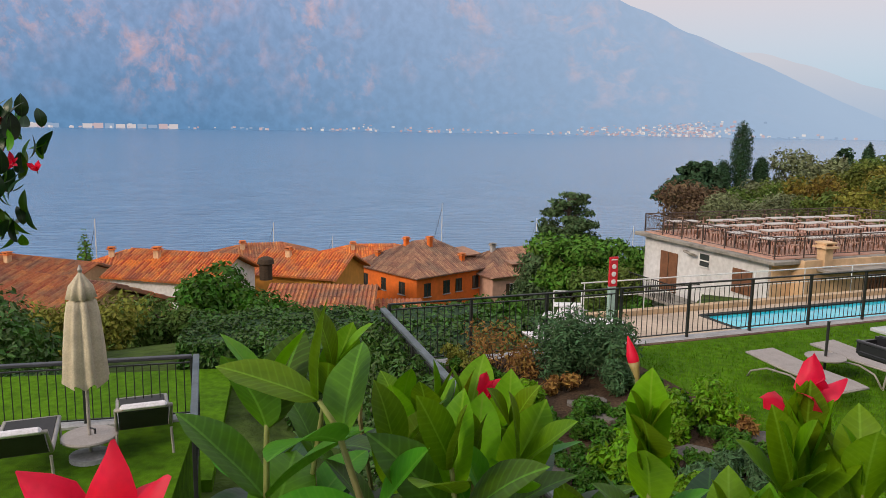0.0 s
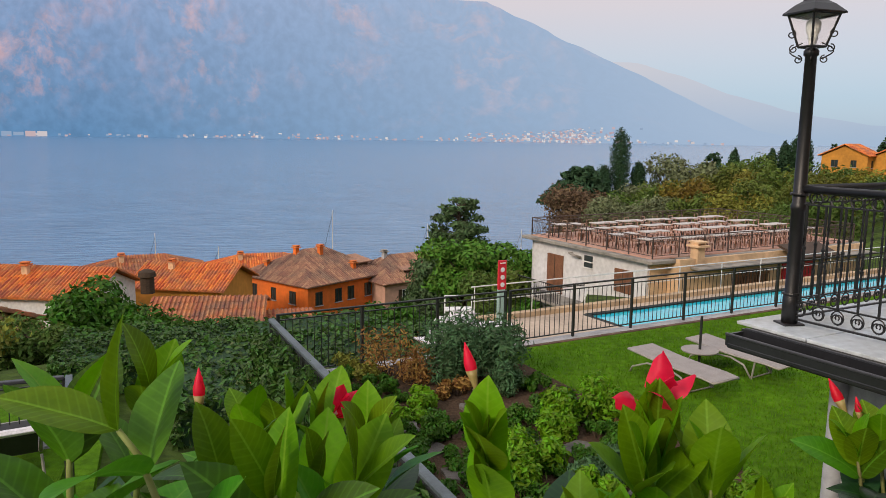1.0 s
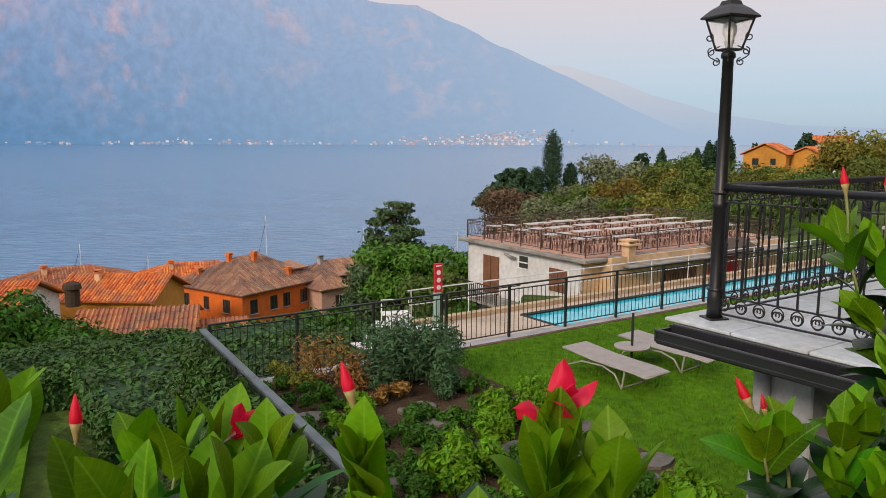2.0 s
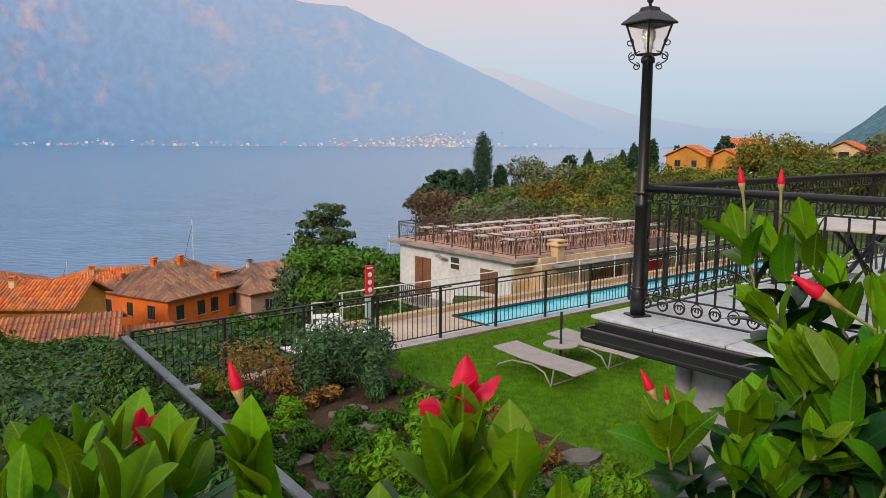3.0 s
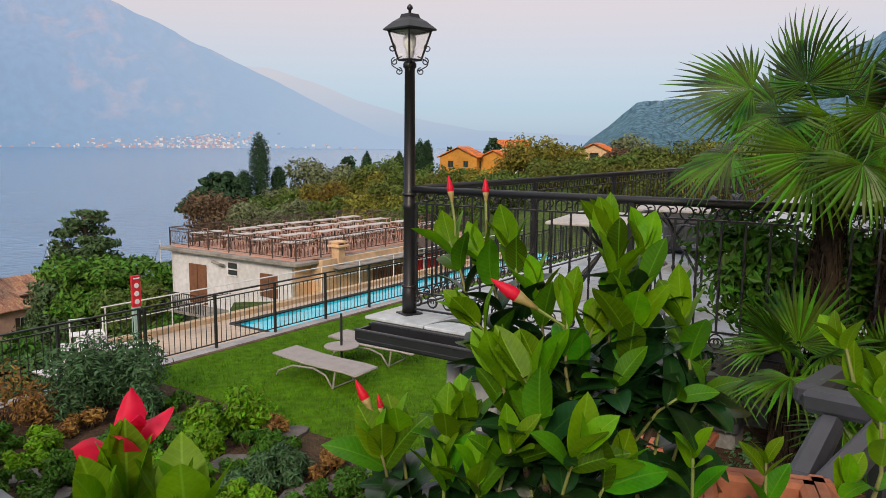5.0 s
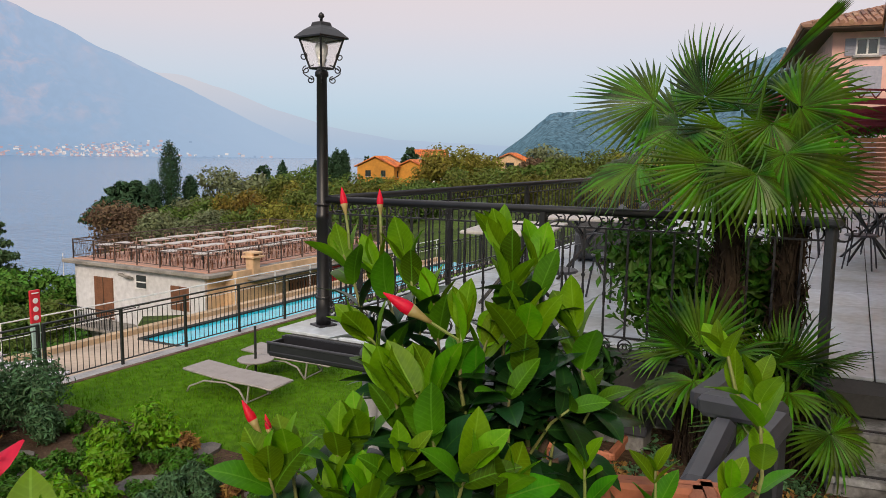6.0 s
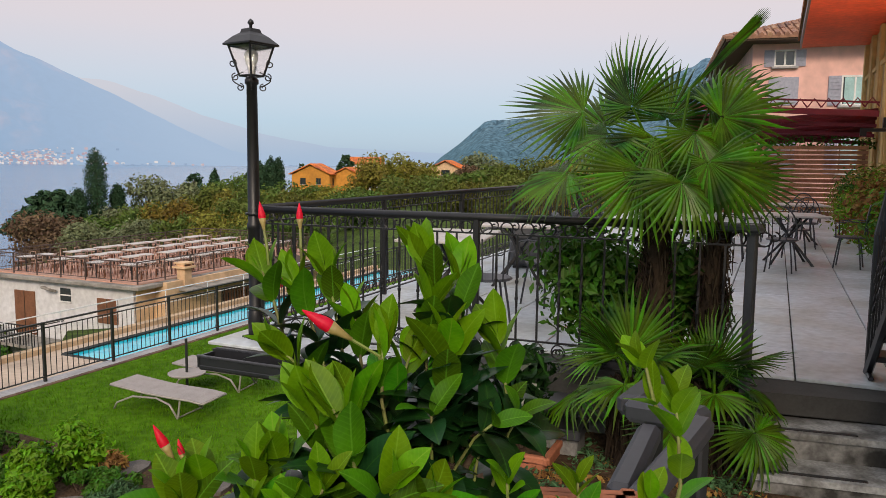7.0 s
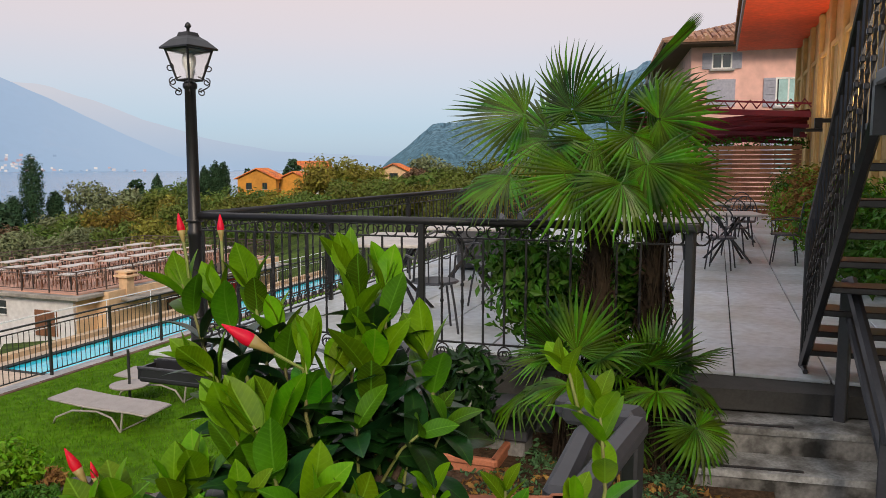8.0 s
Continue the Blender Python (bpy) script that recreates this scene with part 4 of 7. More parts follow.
chimney(o, (3, 4.5, 2.1), 0.9, M_conc, M_slab_edge)
dm = part("dormer", Shape().box((4.5, 2.2, 0.9), (2.0, 1.8, 0.8)), M_roof_brown, o)
part("dormer_roof", Shape().box((4.5, 2.0, 1.4), (2.6, 2.6, 0.14), Matrix.Rotation(radians(9), 3, "X")), M_roof_brown, dm)

hip_house("tiled_house", (-14.2, 55.6, -13.7), 2, 7.4, 7.0, 6, 1.2, M_yellow, M_roof, "low house with an orange-red barrel tile roof", gable=True)
hip_house("tiled_house", (-6.5, 56.5, -14.6), 6, 3.4, 6.0, 6, 0.9, M_ochre, M_roof, "lean-to with weathered barrel tiles", gable=True)
hip_house("tiled_house", (-33, 40.5, -10.4), -24, 14, 9, 6, 2.0, M_peach, M_roof, "house with a broad red tiled roof below the garden", gable=True)
vill = [(-47, 68, -14.6, -20, 13, 9), (-38, 74, -15.2, 12, 9, 8), (-31, 66, -13.6, -12, 10, 8), (-28, 84, -16.0, 20, 13, 9), (-21, 76, -15.0, -15, 9, 8), (-17, 92, -17.0, 10, 14, 9),
        (-58, 75, -15, -30, 12, 9), (-50, 58, -12.5, -35, 10, 8)]
for i, (x, y, z, a, lx, ly) in enumerate(vill):
    o = hip_house("village_house", (x, y, z), a, lx, ly, 8, 1.9, (M_peach, M_yellow, M_white)[i % 3], M_roof_or if i % 3 else M_roof, "old village house with orange tiled roof", gable=i % 2 == 0, group="lakeside village houses")
    chimney(o, (lx * 0.3, ly * 0.35, 1.0), 1.1, M_peach, M_roof_or)
chim = thing("mossy_chimney", Matrix.Translation((-17.5, 68, -14.0)), "round dark weathered chimney among the roofs", "chimney")
part("shaft", Shape().lathe([(0.6, 0), (0.6, 1.4), (0.8, 1.5), (0.7, 1.9), (0.3, 2.1)], n=12), M_bark, chim)

# white house with the roof terrace
HN = Vector((15.2, 36.6, -6.1))
hs = thing("roof_terrace_house", Matrix.Translation(HN) @ Matrix.Rotation(radians(TURN), 4, "Z"), "flat-roofed white and peach house with a roof terrace", "house")
LX, LY = 16.5, 10.4
part("wall", Shape().box((0.1, LY / 2, -2.6), (0.2, LY - 0.3, 5.2)).box((LX / 2, LY - 0.2, -2.6), (LX, 0.2, 5.2)), M_white, hs)
part("wall", Shape().box((0.6, 0.2, -2.6), (1.2, 0.2, 5.2)).box((LX / 2 + 0.7, -0.6, -2.6), (LX - 1.4, 0.2, 5.2)).box((1.3, -0.2, -2.6), (0.2, 1.0, 5.2)), M_peach, hs, "peach rendered front")
part("roof_slab", Shape().box((LX / 2, LY / 2, -0.1), (LX + 0.9, LY + 0.9, 0.2), bevel=0.03).box((LX / 2 + 1, -0.8, -0.45), (LX - 2, 1.5, 0.12)), M_slab_edge, hs)
part("roof_deck", Shape().box((LX / 2, LY / 2, 0.03), (LX, LY, 0.06)), M_roof_flat, hs)
for (y, w, h, z) in ((7.9, 1.15, 2.3, -2.0),):
    d = part("door", Shape().box((-0.03, y, z), (0.08, w * 1.3, h)), M_wood, hs, "brown wooden shutter door")
    part("door_gap", Shape().box((-0.08, y, z), (0.02, 0.04, h)), M_shutter_brown, d)
d = part("window", Shape().box((-0.03, 2.0, -1.45), (0.08, 1.35, 1.25)), M_wood, hs, "closed brown wooden shutters")
part("window_gap", Shape().box((-0.08, 2.0, -1.45), (0.02, 0.04, 1.25)), M_shutter_brown, d)
d = part("window", Shape().box((-0.02, 4.9, -0.85), (0.06, 0.7, 0.7)), M_pane, hs, "small vent window")
part("window_frame", Shape().box((-0.06, 4.9, -0.85), (0.06, 0.8, 0.06)).box((-0.06, 4.9, -1.2), (0.06, 0.8, 0.06)), M_white_paint, d)
bw = part("window", Shape().box((6.6, -0.72, -1.55), (2.6, 0.05, 1.35)), M_pane, hs)
for i in range(12):
    part("shutter_slat", Shape().box((5.4 + 0.22 * i, -0.78, -1.55), (0.12, 0.05, 1.35)), M_wood, bw)
for z in (-2.0, -1.1):
    part("shutter_rail", Shape().box((6.6, -0.8, z), (2.7, 0.05, 0.12)), M_wood, bw)
rd = part("door", Shape().box((10.4, -0.75, -1.6), (2.6, 0.1, 2.4)), M_red, hs, "red slatted shutter")
for i in range(7):
    part("slat", Shape().box((10.4, -0.82, -2.6 + 0.33 * i), (2.6, 0.05, 0.2)), M_red, rd)
part("porch_roof", Shape().box((10.4, -1.4, 0.05), (3.4, 1.6, 0.12), Matrix.Rotation(radians(20), 3, "X")), M_shutter_brown, hs)
chimney(hs, (2.6, -0.55, -0.35), 0.9, M_peach, M_peach)
part("balcony", Shape().box((-0.9, 7.6, -3.3), (1.7, 5.0, 0.15)), M_slab_edge, hs)
for y in np.linspace(5.2, 10, 25):
    part("balcony_bar", Shape().box((-1.7, float(y), -2.75), (0.03, 0.03, 1.0)), M_iron, hs)
part("balcony_rail", Shape().box((-1.7, 7.6, -2.22), (0.06, 5.0, 0.05)).box((-0.85, 5.15, -2.22), (1.7, 0.05, 0.05)), M_iron, hs)
part("pipe", Shape().tube([(-0.1, 6.3, -0.55), (-0.35, 6.2, -0.5), (-0.35, 5.6, -0.6), (-0.1, 5.5, -0.7)], 0.08, 6), M_slab_edge, hs)


def roof_rail(p, q, n, label):
    p, q = Vector(p), Vector(q)
    d = q - p
    m = Matrix.Translation(p) @ Matrix.Rotation(math.atan2(d.y, d.x), 4, "Z")
    f = thing("roof_railing", hs.matrix_world @ m, label, "railing")
    L = d.length
    part("top_rail", Shape().box((L / 2, 0, 1.05), (L, 0.06, 0.05)), M_roof_rail, f)
    part("lower_rail", Shape().box((L / 2, 0, 0.12), (L, 0.04, 0.03)), M_roof_rail, f)
    part("upper_rail", Shape().box((L / 2, 0, 0.85), (L, 0.04, 0.03)), M_roof_rail, f)
    pm = Shape().box((0, 0, 0.52), (0.055, 0.055, 1.08)).mesh("post", M_roof_rail)
    for i in range(n + 1):
        part("post", pm, None, f, m=Matrix.Translation((L * i / n, 0, 0)))
    k = int(L / 0.24)
    bm_ = Shape().tube([(0, 0, 0.12), (0.05, 0, 0.35), (-0.05, 0, 0.62), (0, 0, 0.85)], 0.010, 4).tube([(0.11, 0, 0.12), (0.11, 0, 0.85)], 0.009, 4)
    bm_.tube([(0.06 * math.cos(a), 0, 0.95 + 0.06 * math.sin(a)) for a in np.linspace(0, 6.28, 7)], 0.008, 4).mesh("bar", M_roof_rail)
    bm_ = bm_.mesh("curled_bar", M_roof_rail)
    for i in range(k):
        part("curled_bar", bm_, None, f, m=Matrix.Translation((L * (i + 0.3) / k, 0, 0)))


for a, b, n in (((0, 0, 0), (LX, 0, 0), 9), ((0, LY, 0), (0, 0, 0), 6), ((LX, LY, 0), (0, LY, 0), 9), ((LX, 0, 0), (LX, LY, 0), 6)):
    roof_rail(Vector(a) + Vector((0, 0, 0.06)), Vector(b) + Vector((0, 0, 0.06)), n, "dark iron railing round the roof terrace")

# tables and chairs on the roof terrace
tab = thing("roof_table", pose(0, 0, -50), "long pale table on thin dark legs on the roof terrace", "table", "tables on the roof terrace")
part("tabletop", Shape().box((0, 0, 0.74), (1.9, 0.8, 0.05), bevel=0.01), M_tabletop, tab)
for x in (-0.85, 0.85):
    for y in (-0.33, 0.33):
        part("leg", Shape().box((x, y, 0.36), (0.05, 0.05, 0.72)), M_iron, tab)
cha = thing("roof_chair", pose(0, 0, -50), "reddish slatted chair on the roof terrace", "chair", "chairs on the roof terrace")
part("seat", Shape().box((0, 0, 0.45), (0.42, 0.42, 0.04)), M_chair, cha)
part("backrest", Shape().tube([(-0.2, 0.2, 0.45), (-0.2, 0.25, 0.85), (0.2, 0.25, 0.85), (0.2, 0.2, 0.45)], 0.022, 5), M_chair, cha)
for x in (-0.18, 0.18):
    for y in (-0.18, 0.18):
        part("leg", Shape().box((x, y, 0.22), (0.035, 0.035, 0.45)), M_wood, cha)
rng = np.random.default_rng(5)
for i in range(6):
    for j in range(4):
        x, y = 1.6 + 2.45 * i + rng.uniform(-0.2, 0.2), 1.5 + 2.4 * j + rng.uniform(-0.15, 0.15)
        copy_thing(tab, hs.matrix_world @ pose(x, y, 0.06, 0, 0, rng.uniform(-4, 4)))
        for k in range(4):
            copy_thing(cha, hs.matrix_world @ pose(x - 0.5 + (k % 2), y + (0.62 if k < 2 else -0.62), 0.06, 0, 0, (0 if k < 2 else 180) + rng.uniform(-15, 15)))
for t in (tab, cha):
    for c in list(t.children_recursive):
        bpy.data.objects.remove(c)
    bpy.data.objects.remove(t)

# yellow and orange houses up the shore, the villa, the hotel front
hip_house("yellow_house", (99.5, 137.0, -2.9), 38, 8, 8.5, 6, 2.3, M_yellow, M_roof_or, "yellow house with an orange tiled gable roof", [("y", 6, -1.5, 1.2, 1.3), ("y", 2.5, -1.5, 1.0, 1.3), ("x", 3, -1.6, 1.2, 1.4)], gable=True)
hip_house("yellow_house", (106.0, 134.0, -3.2), 38, 7, 7, 6, 1.9, M_yellow, M_roof_or, "smaller yellow house with an orange tiled roof", [("x", 2.5, -1.6, 1.2, 1.4)], gable=True)
hip_house("pale_house", (122, 160, -0.6), -38, 9, 9, 7, 1.8, M_white, M_roof_or, "white house with red roof among the trees", [("x", 3, -1.6, 1.4, 1.4), ("x", 6.5, -1.6, 1.4, 1.4)], gable=True)
hip_house("orange_villa", (107.5, 104.5, -1.4), 34, 6.5, 6.5, 7, 1.8, M_peach, M_roof_or, "salmon house with a red tiled roof", [("y", 3.2, -0.6, 1.6, 1.0), ("y", 2, -3, 1.1, 1.6)], gable=True)
v = hip_house("pink_villa", (33.4, 14.9, 5.4), -60, 14, 12, 10.5, 2.4, M_villa, M_roof_brown, "pale pink villa with a tiled roof and deep dark eaves",
              [("x", 1.3, -0.8, 0.8, 0.65), ("x", 5.4, -0.8, 0.8, 0.65), ("x", 4.1, -2.2, 1.0, 1.2), ("x", 4.1, -4.9, 1.0, 1.6), ("x", 8.0, -2.2, 1.0, 1.2)], eave=1.3, shutters=M_shutter_blue, ridge_in=6)
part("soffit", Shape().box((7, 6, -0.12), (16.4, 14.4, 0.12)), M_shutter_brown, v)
for z, h in ((-2.2, 1.2), (-4.9, 1.6)):
    part("blind_window", Shape().box((1.3, -0.03, z), (1.2, 0.06, h)), M_shutter_blue, v, "closed grey-blue shutters")
for u in (4.1,):
    for z, h in ((-2.2, 1.1), (-4.9, 1.5)):
        part("curtain", Shape().box((u, -0.04, z), (0.8, 0.02, h)), M_curtain, v, "pale turquoise glass curtain")

ht = thing("hotel_front", TM, "ochre hotel front with pilasters and a deep orange-red eave", "building")
FY = -6.5
part("wall", Shape().box((10, FY - 0.3, 1.3), (30, 0.6, 5.6)), M_ochre, ht)
for i in range(13):
    x = 24.6 - 2.1 * i
    part("pilaster", Shape().box((x, FY + 0.06, 1.3), (0.4, 0.14, 5.5), bevel=0.02), M_ochre, ht)
    wd = part("window", Shape().box((x - 1.05, FY + 0.02, 1.5), (1.2, 0.06, 2.8)), M_ochre_trim, ht)
    part("window_frame", Shape().box((x - 1.05, FY + 0.06, 2.9), (1.4, 0.1, 0.12)).box((x - 1.6, FY + 0.06, 1.5), (0.1, 0.1, 2.8)).box((x - 0.5, FY + 0.06, 1.5), (0.1, 0.1, 2.8)), M_ochre, wd)
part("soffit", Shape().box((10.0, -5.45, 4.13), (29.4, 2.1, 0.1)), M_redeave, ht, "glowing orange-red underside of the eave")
part("fascia", Shape().box((10.0, -4.4, 4.25), (29.6, 0.06, 0.35)), M_grey_iron, ht)
part("roof", Shape().box((10.0, -5.8, 4.5), (29.8, 3.0, 0.3)), M_roof, ht)
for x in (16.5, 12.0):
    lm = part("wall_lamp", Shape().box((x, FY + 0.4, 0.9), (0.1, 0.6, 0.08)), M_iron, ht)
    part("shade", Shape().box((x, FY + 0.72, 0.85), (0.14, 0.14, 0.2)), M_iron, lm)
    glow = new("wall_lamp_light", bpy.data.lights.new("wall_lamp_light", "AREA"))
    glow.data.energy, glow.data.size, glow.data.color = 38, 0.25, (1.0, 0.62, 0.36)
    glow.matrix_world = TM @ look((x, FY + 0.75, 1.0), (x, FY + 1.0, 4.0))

# folded awning on its steel frame
aw = thing("awning_frame", TM, "maroon folded awning on a steel lattice frame", "awning")
AX, AZ = 18.5, 1.55
for i, (y0, y1, dz) in enumerate(((-1.4, -6.3, 0.0), (-1.4, -6.3, -0.3), (-1.4, -6.3, -0.55), (-1.4, -6.3, -0.75))):
    part("beam", Shape().box((AX + 0.4 * i, (y0 + y1) / 2, AZ + dz), (0.12, y1 - y0, 0.1 if i else 0.16), Matrix.Rotation(radians(3.2), 3, "X")), M_maroon, aw)
s = Shape()
for i in range(14):
    y = -1.4 - 4.9 * i / 14
    s.tube([(AX, y, AZ + 0.06), (AX, y - 0.17, AZ + 0.3), (AX, y - 0.35, AZ + 0.06)], 0.02, 4)
s.box((AX, -3.85, AZ + 0.3), (0.06, 4.9, 0.05), Matrix.Rotation(radians(3.2), 3, "X"))
part("lattice", s, M_maroon, aw)
for i in range(5):
    part("fold", Shape().tube([(AX + 0.25 + 0.3 * i, -1.4, AZ - 0.1 - 0.14 * i), (AX + 0.25 + 0.3 * i, -3.8, AZ - 0.26 - 0.14 * i), (AX + 0.25 + 0.3 * i, -6.3, AZ - 0.05 - 0.14 * i)], 0.09, 6), M_maroon, aw, smooth=True)
for y in (-1.45,):
    part("post", Shape().tube([(AX, y, TERR), (AX, y, AZ)], 0.05, 8), M_iron, aw)

# slatted wooden screen at the terrace's end
wf = thing("wooden_screen", TM, "reddish horizontal slat screen closing the terrace", "fence")
sl = Shape().box((0, 0, 0), (0.04, 4.6, 0.11), bevel=0.006).mesh("slat", M_plank)
for i in range(15):
    part("slat", sl, None, wf, m=Matrix.Translation((19.4, -3.9, TERR + 0.1 + 0.135 * i)))
for y in (-1.7, -3.9, -6.1):
    part("post", Shape().box((19.46, y, TERR + 1.0), (0.08, 0.08, 2.0)), M_wood, wf)
s = leaf_cloud(Shape(), [(19.6, -1.8 - 0.4 * i, TERR + 2.15) for i in range(12)], [0.22] * 12, 900, 0.06, RNG)
single("screen_creeper", s, M_bush, "dry creeper along the top of the wooden screen", "plant", "stuff", m=TM)

# ---- trees and hedges ----


def hedge(name, m, size, count, leaf, material, label, rng, rough=0.12):
    """A clipped hedge: a dark core with leaves over its top and sides."""
    h = thing(name, m, label, "hedge")
    x, y, z = size
    core = Shape().box((0, 0, z / 2 - 0.05), (x - 0.3, y - 0.3, z - 0.1))
    part("core", core, M_tree_dark, h)
    a = np.array([x * y, x * z, x * z, y * z, y * z])
    face = rng.choice(5, count, p=a / a.sum())
    p = np.stack([(rng.random(count) - 0.5) * x, (rng.random(count) - 0.5) * y, rng.random(count) * z], 1)
    nrm = np.zeros((count, 3))
    for i, (ax, val, s) in enumerate(((2, z, 1), (1, -y / 2, -1), (1, y / 2, 1), (0, -x / 2, -1), (0, x / 2, 1))):
        k = face == i
        p[k, ax] = val - s * rng.random(k.sum()) * rough
        nrm[k, ax] = s
    bumpy = 0.08 * np.sin(p[:, 0] * 3.1) * np.cos(p[:, 1] * 2.7 + p[:, 2] * 2)
    p += nrm * bumpy[:, None]
    s = Shape()
    nrm = nrm + 0.55 * rng.normal(size=(count, 3)) + np.array([0, 0, 0.25])
    nrm /= np.linalg.norm(nrm, axis=1)[:, None]
    t = np.cross(nrm, rng.normal(size=(count, 3)))
    t /= np.linalg.norm(t, axis=1)[:, None]
    b = np.cross(nrm, t)
    w = (leaf * (0.6 + 0.8 * rng.random(count)))[:, None]
    s.v = list(map(tuple, np.stack([p - t * w, p - b * w * 0.6 + nrm * w * 0.2, p + t * w, p + b * w * 0.6 + nrm * w * 0.2], 1).reshape(-1, 3)))
    s.f = [(4 * i, 4 * i + 1, 4 * i + 2, 4 * i + 3) for i in range(count)]
    part("foliage", s, material, h, kind="stuff")
    return h


def tree(name, x, y, z, height, width, material, label, rng, leaves=2600, leaf=0.14, trunk=0.25, shape="round", lumps=14, group=""):
    """A trunk with limbs, and a crown of leaves in uneven lumps."""
    t = thing(name, Matrix.Translation((x, y, z)), label, "tree", group)
    s = Shape()
    top = height * (0.9 if shape in ("cypress", "cedar") else 0.6)
    s.tube([(0, 0, 0), (0.05 * trunk, 0, top * 0.4), (0.1 * trunk, 0.1 * trunk, top)], trunk, 8, trunk * 0.35)
    cs, rs = [], []
    R = width / 2
    if shape == "cypress":
        for i in range(26):
            k = i / 25
            r = R * min(1, 0.55 + 1.6 * k) * min(1, 0.15 + 4.0 * (1 - k)) * 0.8
            cs.append((rng.normal() * 0.06 * R, rng.normal() * 0.06 * R, height * (0.06 + 0.9 * k)))
            rs.append(max(0.16 * R, r * 0.85))
    elif shape == "cedar":
        for i in range(lumps):
            k = (i + 0.5) / lumps
            rr = R * (1 - 0.75 * k) * rng.uniform(0.75, 1.05)
            for j in range(5):
                a = rng.uniform(0, 6.28)
                e = (math.cos(a) * rr * 0.7, math.sin(a) * rr * 0.7, height * (0.25 + 0.72 * k))
                cs.append(e)
                rs.append(max(0.25, rr * 0.42))
                s.tube([(0, 0, e[2] - 0.1 * height * 0.3), e], trunk * 0.2, 5, trunk * 0.05)
    else:
        for i in range(lumps):
            a, k = rng.uniform(0, 6.28), rng.random()
            flat = 0.35 if shape == "umbrella" else 1.0
            base = 0.78 if shape == "umbrella" else 0.56
            rr = R * rng.uniform(0.25, 0.72)
            zz = height * (base + (0.34 if shape != "umbrella" else 0.13) * rng.uniform(-1, 0.95))
            cs.append((math.cos(a) * rr, math.sin(a) * rr, zz))
            rs.append(R * rng.uniform(0.28, 0.46))
            s.tube([(0, 0, top * rng.uniform(0.5, 0.9)), (math.cos(a) * rr * 0.5, math.sin(a) * rr * 0.5, zz - 0.1 * height), cs[-1]], trunk * 0.35, 5, trunk * 0.08)
    part("trunk", s, M_bark, t, smooth=True)
    cr = leaf_cloud(Shape(), cs, rs, leaves, leaf, rng, squash=0.34 if shape == "cedar" else 0.55 if shape == "umbrella" else (1.6 if shape == "cypress" else 0.85), shell=0.5)
    part("crown", cr, material, t, kind="stuff")
    return t


rng = np.random.default_rng(11)


def polar(az, d, z=None):
    x, y = d * math.sin(radians(az)), d * math.cos(radians(az))
    return x, y, (land(x, y) if z is None else z) - 0.1


def tree_to(name, az, d, top, width, material, label, **k):
    """A tree on the ground at a bearing and distance whose tip reaches the height top."""
    x, y, z = polar(az, d)
    return tree(name, x, y, z, max(1.5, top - z), width, material, label, rng, **k)


tree_to("round_tree", -18.4, 37, -7.2, 5.4, M_bush, "dense round dark-green tree above the roofs", leaves=9000, leaf=0.17, lumps=22)
tree_to("shrubby_tree", -24.0, 34, -7.9, 4.2, M_tree, "loose green shrub beside the round tree", leaves=4500, leaf=0.13, lumps=16)
tree_to("shrubby_tree", -21.5, 29, -8.2, 3.0, M_tree, "low green shrub on the slope", leaves=3500, leaf=0.12)
tree_to("shrubby_tree", -30.5, 30, -7.7, 5.0, M_tree_yel, "yellow-green shrub below the fence", leaves=4500, leaf=0.12)
tree_to("shrubby_tree", -27.0, 27, -7.7, 4.0, M_tree_yel, "yellow-green shrub below the lower lawn", leaves=4000, leaf=0.11)
tree_to("shrubby_tree", -13.5, 30, -8.2, 3.5, M_bush, "dark green shrub behind the hedge", leaves=4000, leaf=0.12)
tree_to("shrubby_tree", -9.0, 34, -8.9, 3.6, M_tree_yel, "yellow-green tree below the tiled roof", leaves=3500, leaf=0.13)
tree_to("shrubby_tree", -34.0, 22, -6.6, 5.0, M_ivy, "dark green bushes beyond the lower fence", leaves=5000, leaf=0.10)
tree_to("bay_tree", 2.3, 33, -7.7, 3.6, M_bush, "dark green bay tree behind the fence", leaves=5000, leaf=0.14, lumps=18)
tree_to("bay_tree", 0.3, 30, -8.0, 2.6, M_bush, "small green tree behind the fence", leaves=2500, leaf=0.12)
tree_to("cedar_tree", 8.2, 80, -6.0, 14.5, M_cedar, "dark layered cedar by the lake", leaves=30000, leaf=0.26, lumps=24, shape="cedar", trunk=0.45)
tree_to("stone_pine", 9.2, 58, -7.3, 7.6, M_pine, "bright green umbrella-shaped pine", leaves=9000, leaf=0.22, shape="umbrella", trunk=0.4, lumps=22)
tree_to("stone_pine", 12.2, 56, -7.6, 7, M_pine, "bright green spreading pine", leaves=7000, leaf=0.2, shape="umbrella", trunk=0.4, lumps=20)
tree_to("holm_oak", 11.7, 47, -7.9, 5.6, M_tree, "rounded olive-green evergreen tree", leaves=12000, leaf=0.16, lumps=26)
tree_to("holm_oak", 9.3, 44, -9.0, 3.4, M_tree, "olive-green bush by the pool", leaves=4500, leaf=0.13)
tree_to("holm_oak", 12.4, 40, -8.2, 3.2, M_bush, "dark green bush beside the white house", leaves=4500, leaf=0.12)
tree_to("holm_oak", 6.0, 42, -10.2, 2.6, M_bush, "dark green shrub below the pink house", leaves=3500, leaf=0.13)
tree_to("cypress_tree", -26.6, 82, -10.0, 2.4, M_pine, "narrow cypress among the village roofs", leaves=3000, leaf=0.16, shape="cypress")
